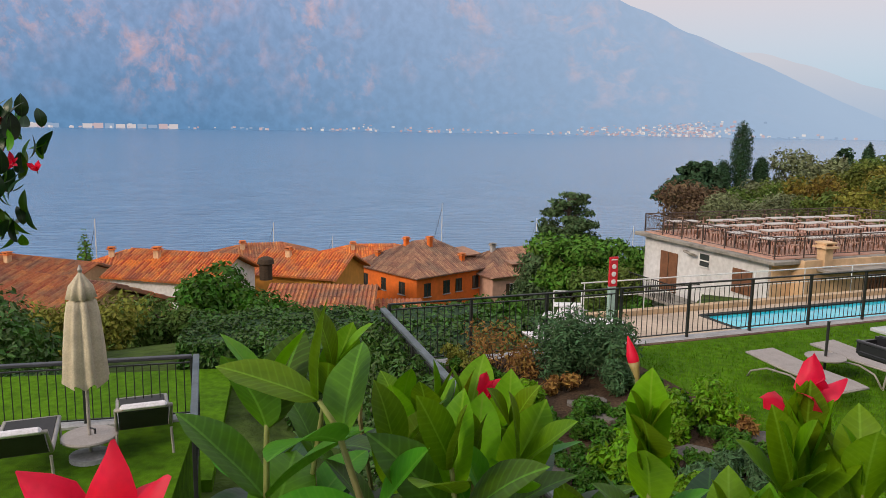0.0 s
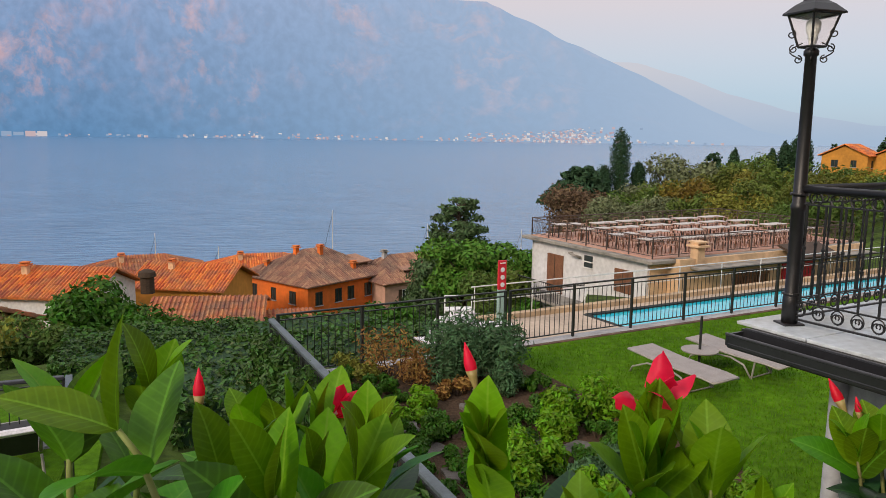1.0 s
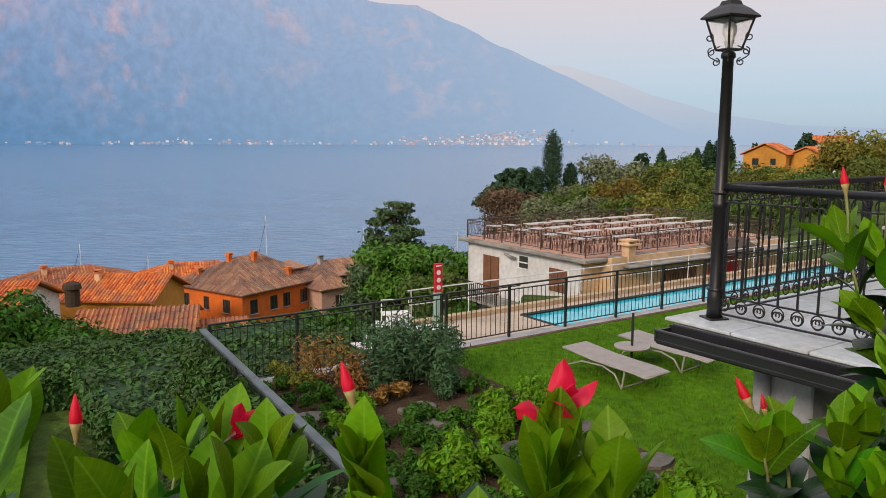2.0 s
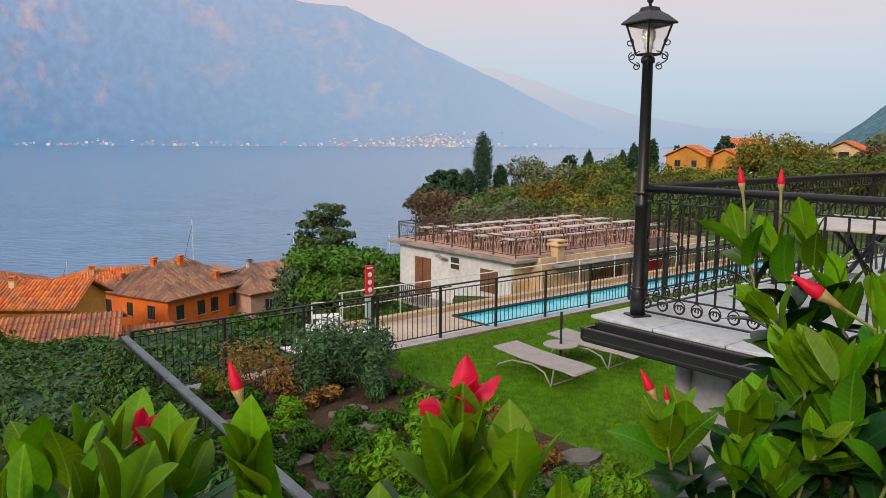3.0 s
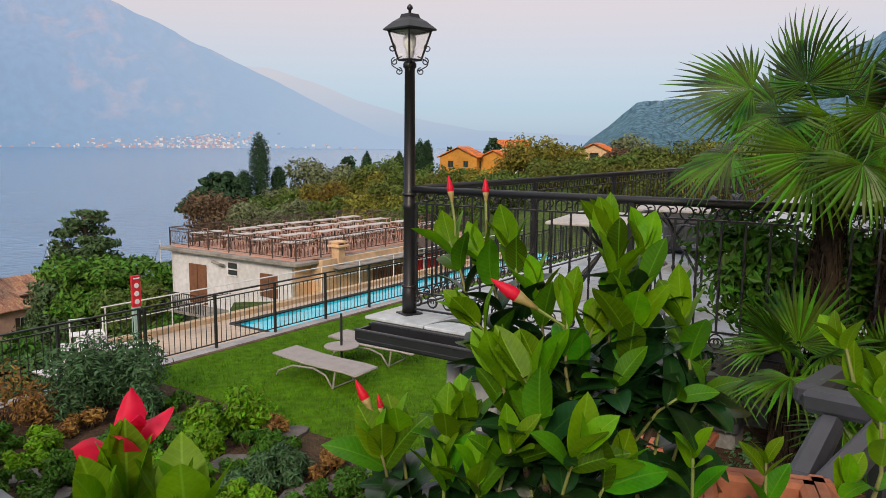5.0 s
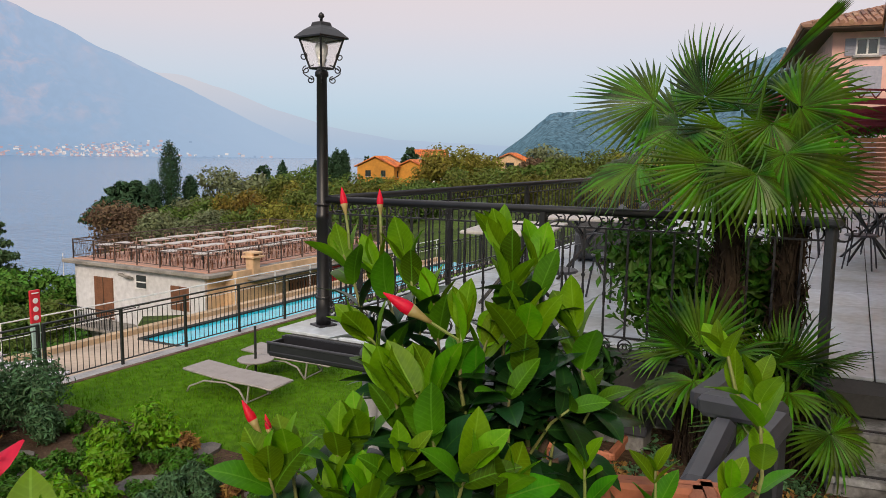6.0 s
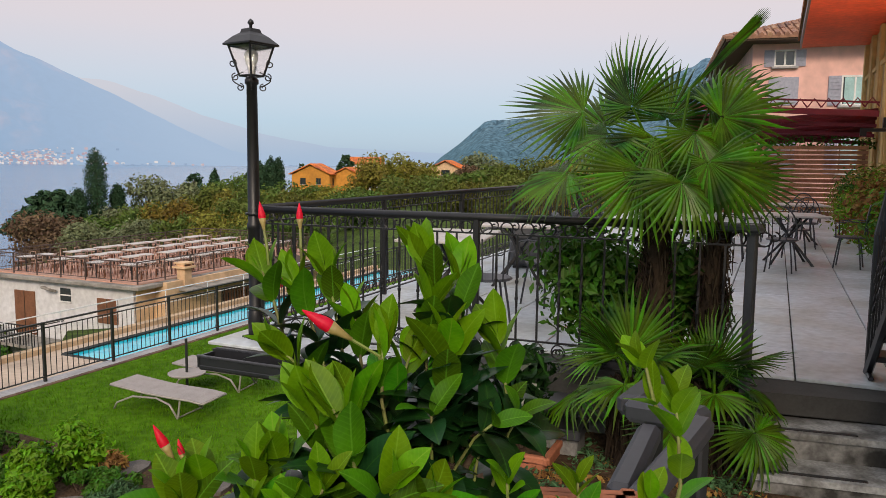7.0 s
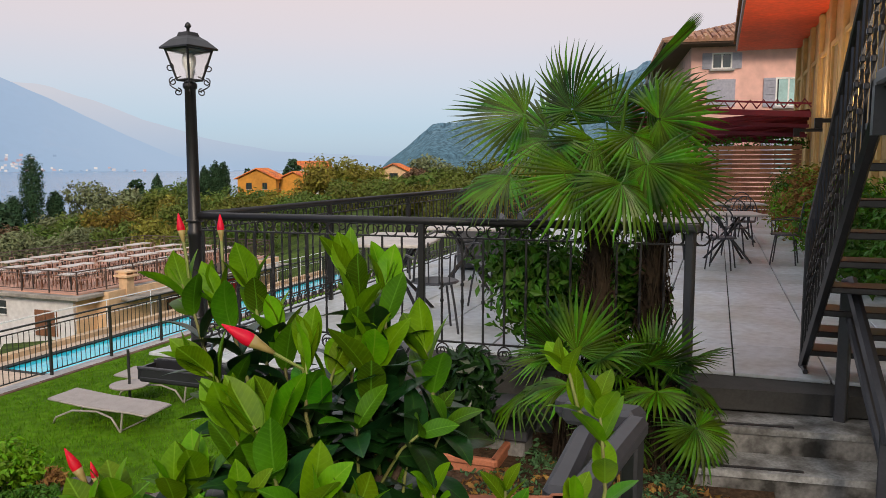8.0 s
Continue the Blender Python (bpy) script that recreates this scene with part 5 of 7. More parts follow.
for az, d, top, w in ((20.05, 160, 2.2, 3.4), (18.9, 158, -6.0, 2.6), (21.35, 162, -4.9, 2.4), (31.0, 170, 0.2, 2.2), (31.75, 171, 1.2, 2.4), (32.3, 172, 1.0, 2.4), (27.8, 172, -1.5, 1.9), (30.2, 165, -1.4, 1.8)):
    tree_to("cypress_tree", az, d, top, w * 1.75, M_tree_dark, "tall narrow dark cypress", leaves=7000, leaf=0.22, shape="cypress", group="cypresses on the shore")
tree_to("cedar_tree", 17.3, 140, -5.0, 15, M_tree_dark, "dark spreading conifer at the shore", leaves=9000, leaf=0.5, shape="cedar", trunk=0.5)
tree_to("cedar_tree", 26.4, 175, -2.6, 9, M_tree_dark, "dark flat-topped cedar in the grove", leaves=3500, leaf=0.45, shape="cedar")
tree_to("cedar_tree", 37.2, 190, 1.9, 9, M_tree_dark, "dark cedar behind the yellow house", leaves=3500, leaf=0.45, shape="cedar")
tree_to("cedar_tree", 34.0, 185, -0.4, 5, M_tree_dark, "small dark cedar near the yellow house", leaves=1800, leaf=0.4, shape="cedar")
grove = [(16.6, 120, -8.6, 11, 3), (18.6, 130, -9.3, 12, 3), (20.5, 125, -9.4, 10, 0), (21.8, 140, -8.2, 10, 1), (23.3, 165, -3.9, 13, 1), (25, 160, -3.7, 12, 1), (22.8, 120, -6.8, 9, 0), (24.5, 115, -6.3, 10, 2),
         (26.6, 112, -5.8, 10, 2), (27.6, 150, -3.7, 11, 0), (29.4, 120, -4.9, 10, 2), (29.0, 160, -3.2, 11, 0), (31.0, 118, -4.3, 11, 0), (32.8, 125, -3.8, 11, 0), (34.8, 128, -4.4, 9, 0), (36.4, 122, -4.6, 9, 2),
         (30, 95, -5.2, 8, 0), (33.5, 95, -4.3, 9, 0), (37.5, 105, -3.6, 8, 0), (25.5, 90, -6.4, 8, 0), (28.5, 85, -6.0, 8, 2), (22.5, 92, -7.4, 8, 1), (19.5, 100, -8.2, 9, 1), (40.7, 135, 0.9, 13, 2), (39.2, 132, -0.4, 9, 2),
         (42.6, 138, -1.0, 9, 2), (47.5, 165, 1.6, 12, 1), (46.4, 118, -0.9, 6, 3), (48.6, 120, -0.4, 9, 0), (51, 125, 0.3, 12, 0), (53.5, 130, 0.6, 12, 2), (56, 120, 0.8, 12, 0), (44.2, 105, -2.0, 6, 0), (58.5, 110, 1.0, 12, 0),
         (41.5, 95, -2.4, 8, 0), (45.5, 80, -2.4, 8, 0), (49.5, 75, -1.6, 9, 0), (38, 80, -3.6, 8, 0), (54, 70, -1.0, 9, 2), (60.5, 90, 1.4, 12, 0), (63.5, 85, 1.2, 11, 0), (62, 60, 0.2, 8, 0), (34.5, 72, -4.8, 7, 0), (30.5, 70, -5.6, 6, 0)]
mats = (M_tree, M_olive, M_tree_yel, M_rust)
for az, d, top, w, k in grove:
    tree_to("grove_tree", az, d, top, w, mats[k], ("green broad-leaved tree in the grove", "grey-green olive tree in the grove", "yellowing broad-leaved tree in the grove", "rusty brown tree in the grove")[k],
            leaves=int(2600 * min(1.6, 130 / d)), leaf=0.0026 * d, lumps=16, trunk=0.3, group="trees of the shore grove")
tree_to("palm_far", 46.6, 100, -1.0, 4.5, M_tree, "small round palm on the slope", leaves=1500, leaf=0.3)

hp = on_fence(-1.4, 4.6)
hedge("ivy_bank", Matrix.Translation((hp.x, hp.y, -6.9)) @ Matrix.Rotation(radians(TURN), 4, "Z"), (8.2, 4.2, 2.0), 22000, 0.075, M_ivy, "broad ivy-covered bank behind the fence", rng, 0.25)
hp = on_fence(-2.2, 9.5)
hedge("ivy_bank", Matrix.Translation((hp.x, hp.y, -8.0)) @ Matrix.Rotation(radians(TURN), 4, "Z"), (9.0, 5.0, 2.2), 14000, 0.09, M_ivy, "second ivy-covered bank lower down the slope", rng, 0.4)
hedge("box_hedge", Matrix.Translation((-4.6, 19.0, -7.8)) @ Matrix.Rotation(radians(12), 4, "Z"), (4.6, 3.4, 2.75), 24000, 0.06, M_ivy, "tall clipped dark-green hedge", rng, 0.12)
hedge("box_hedge", Matrix.Translation((-11.5, 15.5, -7.2)) @ Matrix.Rotation(radians(16), 4, "Z"), (6.5, 2.2, 1.5), 9000, 0.06, M_ivy, "low hedge below the lower fence", rng, 0.15)
s = leaf_cloud(Shape(), [tuple(edge_a + (edge_b - edge_a) * (i / 16) + Vector((-0.3, 0, -4.2 - 0.6 * (i % 3)))) for i in range(15)], [0.5] * 15, 9000, 0.06, rng, 1.2)
leaf_cloud(s, [tuple(edge_a + (edge_b - edge_a) * (i / 34) + Vector((-0.16, -0.05, LAWN + 0.18 + 0.26 * (i % 3)))) for i in range(34)], [0.26] * 34, 15000, 0.05, rng, 1.1)
single("ivy_curtain", s, M_ivy, "ivy hanging over the retaining wall", "ivy", "stuff")
bp_ = thing("brick_pier", Matrix.Translation((-1.95, 15.3, -7.2)), "old red brick pier beside the hedge", "pier")
bk = Shape().box((0, 0, 0), (0.36, 0.36, 0.065), bevel=0.008).mesh("brick", mat("old red brick", (0.36, 0.13, 0.07), 0.9, scale=5, objrand=0.3, fine=0.2))
for i in range(28):
    part("brick", bk, None, bp_, m=pose(0, 0, 0.04 + 0.08 * i, 0, 0, 12))

# boats' masts on the lake
for az, d, top in ((-1.25, 120, -11.8), (5.9, 128, -14.8), (-13.8, 120, -15.0), (-9.5, 118, -17.0), (-17.2, 116, -18.2), (-25.9, 100, -11.5), (13.0, 140, -17.0), (-16.2, 118, -18.3)):
    x, y, _ = polar(az, d)
    b = thing("sailing_boat", Matrix.Translation((x, y, LAKE)), "moored sailing boat with a white mast", "boat", "moored boats")
    h = Shape()
    pts = [(-3.5, 0), (-2, 0.9), (1.5, 0.9), (3.6, 0), (1.5, -0.9), (-2, -0.9)]
    h.prism(pts, -0.2, 0.7)
    part("hull", h, M_white_paint, b)
    part("mast", Shape().tube([(0, 0, 0.7), (0, 0, top - LAKE)], 0.09, 6, 0.05), M_mast, b)
    part("stay", Shape().tube([(0, 0, (top - LAKE) * 0.95), (-3.3, 0, 0.8)], 0.03, 4), M_fence, b)

# ---- loungers and parasols on the lawns ----


def lounger(m, cloth, label, group):
    """A slatted-frame sun bed with arched legs."""
    t = thing("sun_lounger", m, label, "sun lounger", group)
    s = Shape()
    prof = [(-0.98, 0.42), (-0.6, 0.39), (-0.25, 0.36), (0.2, 0.345), (0.7, 0.34), (0.96, 0.315)]
    for sy in (-1, 1):
        s.tube([(x, sy * 0.31, z) for x, z in prof], 0.018, 6)
    s.tube([(-0.98, -0.31, 0.42), (-0.98, 0.31, 0.42)], 0.018, 6)
    s.tube([(0.96, -0.31, 0.315), (0.96, 0.31, 0.315)], 0.018, 6)
    part("frame", s, M_alu, t, smooth=True)
    c = Shape()
    for i in range(len(prof) - 1):
        (x0, z0), (x1, z1) = prof[i], prof[i + 1]
        vs = []
        for z_off in (0.022, 0.006):
            vs += [(x0, -0.315, z0 + z_off), (x1, -0.315, z1 + z_off), (x1, 0.315, z1 + z_off), (x0, 0.315, z0 + z_off)]
        c.add(vs, [(0, 1, 2, 3), (4, 7, 6, 5), (0, 4, 5, 1), (2, 6, 7, 3), (1, 5, 6, 2), (3, 7, 4, 0)])
    part("mesh_bed", c, cloth, t)
    for sy in (-1, 1):
        part("arched_leg", Shape().tube([(-0.92, sy * 0.3, 0.0), (-0.85, sy * 0.3, 0.12), (-0.5, sy * 0.3, 0.27), (0.0, sy * 0.3, 0.30), (0.28, sy * 0.3, 0.22), (0.44, sy * 0.3, 0.0)], 0.018, 6), M_alu, t, smooth=True)
        part("leg", Shape().tube([(0.5, sy * 0.3, 0.33), (0.45, sy * 0.3, 0.0)], 0.018, 6), M_alu, t)
    part("foot_bar", Shape().tube([(0.45, -0.3, 0.02), (0.45, 0.3, 0.02)], 0.014, 6), M_alu, t)
    return t


lounger(pose(5.16, 11.22, LAWN, 0, 0, -66) @ Matrix.Scale(0.9, 4), M_taupe, "low taupe mesh sun lounger on the lawn", "loungers on the lawn")
lounger(pose(6.46, 11.80, LAWN, 0, 0, -62) @ Matrix.Scale(0.9, 4), M_taupe, "low taupe mesh sun lounger beside the little table", "loungers on the lawn")
t = thing("parasol_table", Matrix.Translation((5.72, 11.75, LAWN)), "round taupe side table with an empty dark parasol pole", "side table")
part("tabletop", Shape().lathe([(0.29, 0.36), (0.30, 0.37), (0.30, 0.385), (0.28, 0.39)], n=28), M_taupe, t)
part("pole", Shape().tube([(0, 0, 0), (0, 0, 0.95)], 0.022, 10), M_fence, t)
part("foot", Shape().lathe([(0.2, 0), (0.2, 0.04), (0.05, 0.07)], n=20), M_fence, t)

um = thing("closed_parasol", Matrix.Translation((-4.80, 9.40, -4.35)), "closed ecru canvas parasol on a pale pole", "parasol")
part("pole", Shape().tube([(0, 0, 0.02), (0, 0, 2.42)], 0.022, 10), M_alu, um)
s = Shape()
n, pr = 40, [(0.235, 1.02), (0.245, 1.08), (0.215, 1.5), (0.17, 1.95), (0.145, 2.1), (0.11, 2.12), (0.16, 2.14), (0.12, 2.3), (0.05, 2.42), (0.015, 2.47)]
vs, fs = [], []
for i, (r, z) in enumerate(pr):
    for j in range(n):
        a = 2 * math.pi * j / n
        k = 1 + 0.22 * math.cos(8 * a + 0.3 * i) * (1 if i < 8 else 0.3)
        vs.append((r * k * math.cos(a), r * k * math.sin(a), z + (0.05 * math.cos(8 * a) if i == 0 else 0)))
for i in range(len(pr) - 1):
    for j in range(n):
        fs.append((i * n + j, i * n + (j + 1) % n, (i + 1) * n + (j + 1) % n, (i + 1) * n + j))
s.add(vs, fs)
part("canopy", s, M_canvas, um, smooth=True)
part("finial", Shape().lathe([(0.02, 2.46), (0.03, 2.5), (0.01, 2.56)], n=10), M_alu, um)
part("crank", Shape().tube([(0, 0, 0.42), (0.1, -0.05, 0.42), (0.1, -0.05, 0.36)], 0.012, 6), M_iron, um)
part("tray", Shape().lathe([(0.34, 0.28), (0.35, 0.30), (0.34, 0.32)], n=28), M_taupe, um, "round taupe tray on the pole")
part("foot", Shape().lathe([(0.26, 0), (0.26, 0.06), (0.05, 0.09)], n=20), M_conc, um)
for x, y, a in ((-5.4, 8.95, 204), (-4.3, 9.9, 204)):
    t = thing("raised_lounger", pose(x, y, -4.35, 0, 0, a), "sun lounger with raised black mesh back and pale frame", "sun lounger", "loungers of the lower lawn")
    part("frame", Shape().tube([(-0.33, -0.95, 0.33), (-0.33, 0.3, 0.36), (-0.33, 0.75, 0.78), (0.33, 0.75, 0.78), (0.33, 0.3, 0.36), (0.33, -0.95, 0.33), (-0.33, -0.95, 0.33)], 0.028, 8), M_alu, t, smooth=True)
    part("back_mesh", Shape().box((0, 0.54, 0.56), (0.60, 0.02, 0.55), Matrix.Rotation(radians(-47), 3, "X")), M_black_mesh, t, "black mesh backrest")
    part("seat_mesh", Shape().box((0, -0.32, 0.345), (0.60, 1.2, 0.02)), M_black_mesh, t)
    part("towel_roll", Shape().box((0, 0.74, 0.80), (0.56, 0.12, 0.07), bevel=0.03), M_linen, t, "pale padded head edge")
    for sx in (-1, 1):
        for y2 in (-0.8, 0.45):
            part("leg", Shape().tube([(sx * 0.33, y2, 0.36), (sx * 0.35, y2, 0)], 0.02, 6), M_alu, t)
for x, y in ((-5.9, 12.2), (-5.4, 12.35), (-4.95, 12.5)):
    single("paving_slab", Shape().box((0, 0, 0.03), (0.55, 0.7, 0.06), bevel=0.01), M_conc, "pale slab lying in the lower grass", "paving slab", m=pose(x, y, -5.6, 0, 0, 14), group="slabs in the grass")

# things on the pool deck
for i, (x, y, a) in enumerate(((0.9, 3.3, 20), (2.0, 4.4, -15), (1.6, 2.6, 60))):
    p = on_fence(x, y, DECK)
    t = lounger(Matrix.Translation(p) @ Matrix.Rotation(radians(a), 4, "Z"), M_linen, "pool lounger draped with a white towel", "pool loungers")
    part("towel", leaf_cloud(Shape(), [(-0.3, 0, 0.46)], [0.32], 60, 0.22, rng, 0.35), M_linen, t)
p = on_fence(3.3, 5.2, DECK)
sg = thing("pool_sign", Matrix.Translation(p) @ Matrix.Rotation(radians(TURN), 4, "Z"), "red pool-rules sign on a pale green post", "sign")
part("post", Shape().box((0, 0, 0.5), (0.2, 0.1, 1.0), bevel=0.01), M_teal_pole, sg)
part("board", Shape().box((0, -0.03, 1.36), (0.25, 0.06, 0.78), bevel=0.01), M_red, sg)
for z in (1.1, 1.3, 1.5):
    part("symbol", Shape().lathe([(0.065, 0), (0.065, 0.01), (0.045, 0.012)], n=14), M_white_paint, sg, m=pose(0, -0.06, z, 90))
part("caption_bar", Shape().box((0, -0.065, 1.68), (0.17, 0.01, 0.03)), M_white_paint, sg)
ch = thing("shower_stand", Matrix.Translation(on_fence(1.6, 5.2, DECK)), "white steel shower frame by the pool", "shower")
part("frame", Shape().tube([(0, 0, 0), (0, 0, 0.95), (0.7, 0, 0.95), (0.7, 0, 0)], 0.02, 6), M_white_paint, ch)
part("shelf", Shape().box((0.35, 0, 0.6), (0.7, 0.4, 0.03)), M_white_paint, ch)

# ---- garden bed ----
bed = single("soil_bed", quad([(-0.85, 11.6), (0.55, 7.3), (1.4, 5.0), (4.0, 5.6), (4.6, 7.7), (3.95, 9.35), (2.9, 12.3), (1.2, 12.7)], LAWN - 0.3, LAWN + 0.03), M_soil, "dark soil bed in the lawn", "flower bed", "structure")


def shrub(name, x, y, w, h, material, label, count=900, leaf=0.035, z=LAWN, long=1.0, lumps=7, up=0.3):
    t = thing(name, Matrix.Translation((x, y, z)), label, "shrub")
    cs = [(rng.uniform(-0.3, 0.3) * w, rng.uniform(-0.3, 0.3) * w, h * rng.uniform(0.25, 0.72)) for _ in range(lumps)]
    rs = [min(w, h) * rng.uniform(0.22, 0.42) for _ in range(lumps)]
    s = Shape()
    for c in cs:
        s.tube([(c[0] * 0.2, c[1] * 0.2, 0), (c[0] * 0.7, c[1] * 0.7, c[2] * 0.6), c], 0.012, 5, 0.004)
    part("branching_stem", s, M_bark, t)
    part("foliage", leaf_cloud(Shape(), cs, rs, count, leaf, rng, 1.0, up, 0.35, long), material, t, kind="stuff")
    return t


shrub("rosemary_bush", 1.95, 11.75, 1.75, 1.15, M_rosemary, "large dense grey-green rosemary bush", 9000, 0.03, long=1.5, lumps=18)
shrub("rosemary_bush", 2.3, 10.9, 0.7, 0.55, M_rosemary, "small upright grey-green rosemary bush", 2200, 0.028, long=1.5)
for x, y, w, h in ((2.9, 9.55, 0.8, 0.55), (3.3, 9.7, 0.7, 0.6), (2.55, 9.2, 0.7, 0.45), (2.1, 8.35, 0.8, 0.5), (1.75, 7.9, 0.8, 0.5), (2.5, 7.6, 0.9, 0.35), (4.15, 7.15, 0.7, 0.35), (1.0, 10.3, 0.7, 0.35), (0.75, 10.0, 0.6, 0.25), (3.9, 6.5, 0.9, 0.4)):
    shrub("hydrangea_shrub", x, y, w, h, M_bush_light, "fresh light-green leafy shrub", 1500, 0.045)
for x, y in ((1.25, 9.3), (1.4, 8.5), (0.9, 9.0), (0.75, 8.3), (1.1, 7.7), (1.6, 9.9), (0.4, 11.2), (0.1, 10.9), (2.0, 10.0), (1.3, 7.0), (1.9, 7.1), (0.3, 9.9), (0.5, 9.3), (1.7, 9.2), (2.3, 9.6), (2.9, 10.4), (2.7, 11.2), (3.0, 8.4), (3.6, 7.3), (2.9, 6.9), (2.4, 6.4), (3.3, 6.2), (1.6, 6.2), (-0.3, 11.5), (3.4, 8.9), (2.0, 8.9), (1.5, 8.0), (2.4, 8.2), (1.0, 9.6), (2.2, 6.9), (3.2, 7.2), (3.8, 6.9), (0.7, 10.7), (1.8, 7.5), (2.6, 10.0), (3.1, 9.0)):
    shrub("groundcover_plant", x, y, 0.9, 0.28, M_bush, "low dark-green ground cover", 1300, 0.032)
for x, y, w, h in ((3.05, 7.95, 0.8, 0.35), (2.55, 7.9, 0.5, 0.3), (3.3, 8.2, 0.6, 0.35)):
    shrub("lavender_plant", x, y, w, h, M_rosemary, "grey-green lavender mound in the bed", 1800, 0.03, long=1.6)
for x, y, w, h in ((0.6, 11.8, 1.0, 0.8), (0.95, 11.5, 0.6, 0.6), (3.7, 8.0, 0.7, 0.3), (3.55, 9.35, 0.4, 0.3), (1.5, 10.8, 0.7, 0.3)):
    shrub("withered_plant", x, y, w, h, M_dry, "withered brown perennial in the bed", 700, 0.03, long=1.5)
for x, y in ((-0.1, 12.1), (0.2, 11.6)):
    shrub("yellow_shrub", x, y, 0.6, 0.35, M_tree_yel, "small yellow-green shrub in the bed", 700, 0.035)
stones = [(0.61, 9.6, 0.5), (0.28, 10.34, 0.45), (3.26, 7.53, 0.5), (4.21, 8.08, 0.45), (3.76, 9.27, 0.45), (2.8, 8.73, 0.5), (0.9, 8.9, 0.4), (1.2, 8.2, 0.4), (1.7, 10.3, 0.35), (1.95, 9.8, 0.35), (3.9, 7.6, 0.5), (2.2, 9.0, 0.35), (3.6, 6.9, 0.5), (1.9, 10.45, 0.4)]
for x, y, r in stones:
    poly = [(x + r * rng.uniform(0.6, 1.0) * math.cos(a) * 0.75, y + r * rng.uniform(0.5, 0.9) * math.sin(a) * 0.6) for a in np.linspace(0, 5.6, 8)]
    single("stepping_stone", Shape().prism(poly, LAWN - 0.05, LAWN + 0.07), M_rock, "flat grey-brown natural stone in the bed", "stone", group="stones in the bed")

# ---- terrace furniture ----


def iron_table(m, label, group, w=0.9, d=0.9):
    t = thing("garden_table", m, label, "table", group)
    part("tabletop", Shape().box((0, 0, 0.735), (w, d, 0.03), bevel=0.008), M_tabletop, t, "pale stone-like top")
    for a in range(2):
        for sgn in (-1, 1):
            q = Matrix.Rotation(radians(90 * a + 45), 3, "Z")
            part("leg", Shape().tube([q @ Vector((sgn * 0.42, 0, 0)), q @ Vector((-sgn * 0.3, 0, 0.72))], 0.018, 6), M_iron, t)
    return t


def iron_chair(m, label, group):
    t = thing("garden_chair", m, label, "chair", group)
    part("seat", Shape().lathe([(0.2, 0.44), (0.215, 0.45), (0.2, 0.465)], n=20), M_grey_iron, t)
    for a in (45, 135, 225, 315):
        c, s_ = math.cos(radians(a)), math.sin(radians(a))
        part("leg", Shape().tube([(0.17 * c, 0.17 * s_, 0.45), (0.21 * c, 0.21 * s_, 0.25), (0.25 * c, 0.25 * s_, 0)], 0.011, 6), M_grey_iron, t)
    arch = [(0.22 * math.cos(a), 0.2 + 0.04 * math.sin(a), 0.45 + 0.47 * math.sin(a) ** 0.7) for a in np.linspace(0.02, 3.12, 15)]
    part("backrest", Shape().tube(arch, 0.011, 6), M_grey_iron, t, smooth=True)
    sc = Shape()
    for x in (-0.09, 0, 0.09):
        sc.tube([(x, 0.205, 0.45), (x * 1.1, 0.225, 0.82)], 0.007, 5)
    for sx in (-1, 1):
        sc.tube([(sx * 0.05 + x * sx, 0.23, 0.78 + z) for x, _, z in scroll(0.06, 1.3)], 0.006, 5)
    part("back_scrolls", sc, M_grey_iron, t)
    for sx in (-1, 1):
        part("armrest", Shape().tube([(sx * 0.21, 0.2, 0.68), (sx * 0.26, 0.0, 0.69), (sx * 0.22, -0.17, 0.66), (sx * 0.2, -0.16, 0.45)], 0.01, 6), M_grey_iron, t)
    return t


for x, y, w, d in ((1.9, -0.95, 1.3, 0.8), (3.7, -1.1, 1.0, 0.9), (7.4, -4.1, 0.9, 0.9), (10.8, -4.3, 0.9, 0.9), (5.0, -2.6, 0.9, 0.9)):
    iron_table(TM @ pose(x, y, TERR, 0, 0, 10), "terrace table with pale top and crossed black legs", "terrace tables", w, d)
for x, y, a in ((2.5, -1.75, 150), (3.4, -1.9, 200), (1.2, -1.6, 120), (4.5, -1.6, 250), (6.4, -4.0, 80), (7.5, -3.3, 0), (7.3, -4.9, 170), (8.3, -4.2, 270), (10.8, -3.5, 0), (9.9, -4.4, 90), (11.6, -4.4, 270), (5.2, -1.9, 10), (4.3, -2.9, 100)):
    iron_chair(TM @ pose(x, y, TERR, 0, 0, a), "wrought-iron garden chair with scrolled back", "terrace chairs")
for x, y in ((5.4, -0.75), (6.4, -0.8)):
    t = thing("rattan_armchair", TM @ pose(x, y, TERR, 0, 0, 200), "grey woven rattan armchair on the terrace", "armchair", "rattan armchairs")
    part("seat", Shape().box((0, 0, 0.22), (0.7, 0.68, 0.36), bevel=0.04), M_rattan, t)
    part("backrest", Shape().box((0, 0.31, 0.55), (0.7, 0.1, 0.44), bevel=0.04), M_rattan, t)
    for sx in (-1, 1):
        part("armrest", Shape().box((sx * 0.32, 0, 0.5), (0.09, 0.62, 0.2), bevel=0.03), M_rattan, t)
    for sx in (-1, 1):
        for sy in (-1, 1):
            part("foot", Shape().box((sx * 0.3, sy * 0.28, 0.02), (0.04, 0.04, 0.04)), M_iron, t)

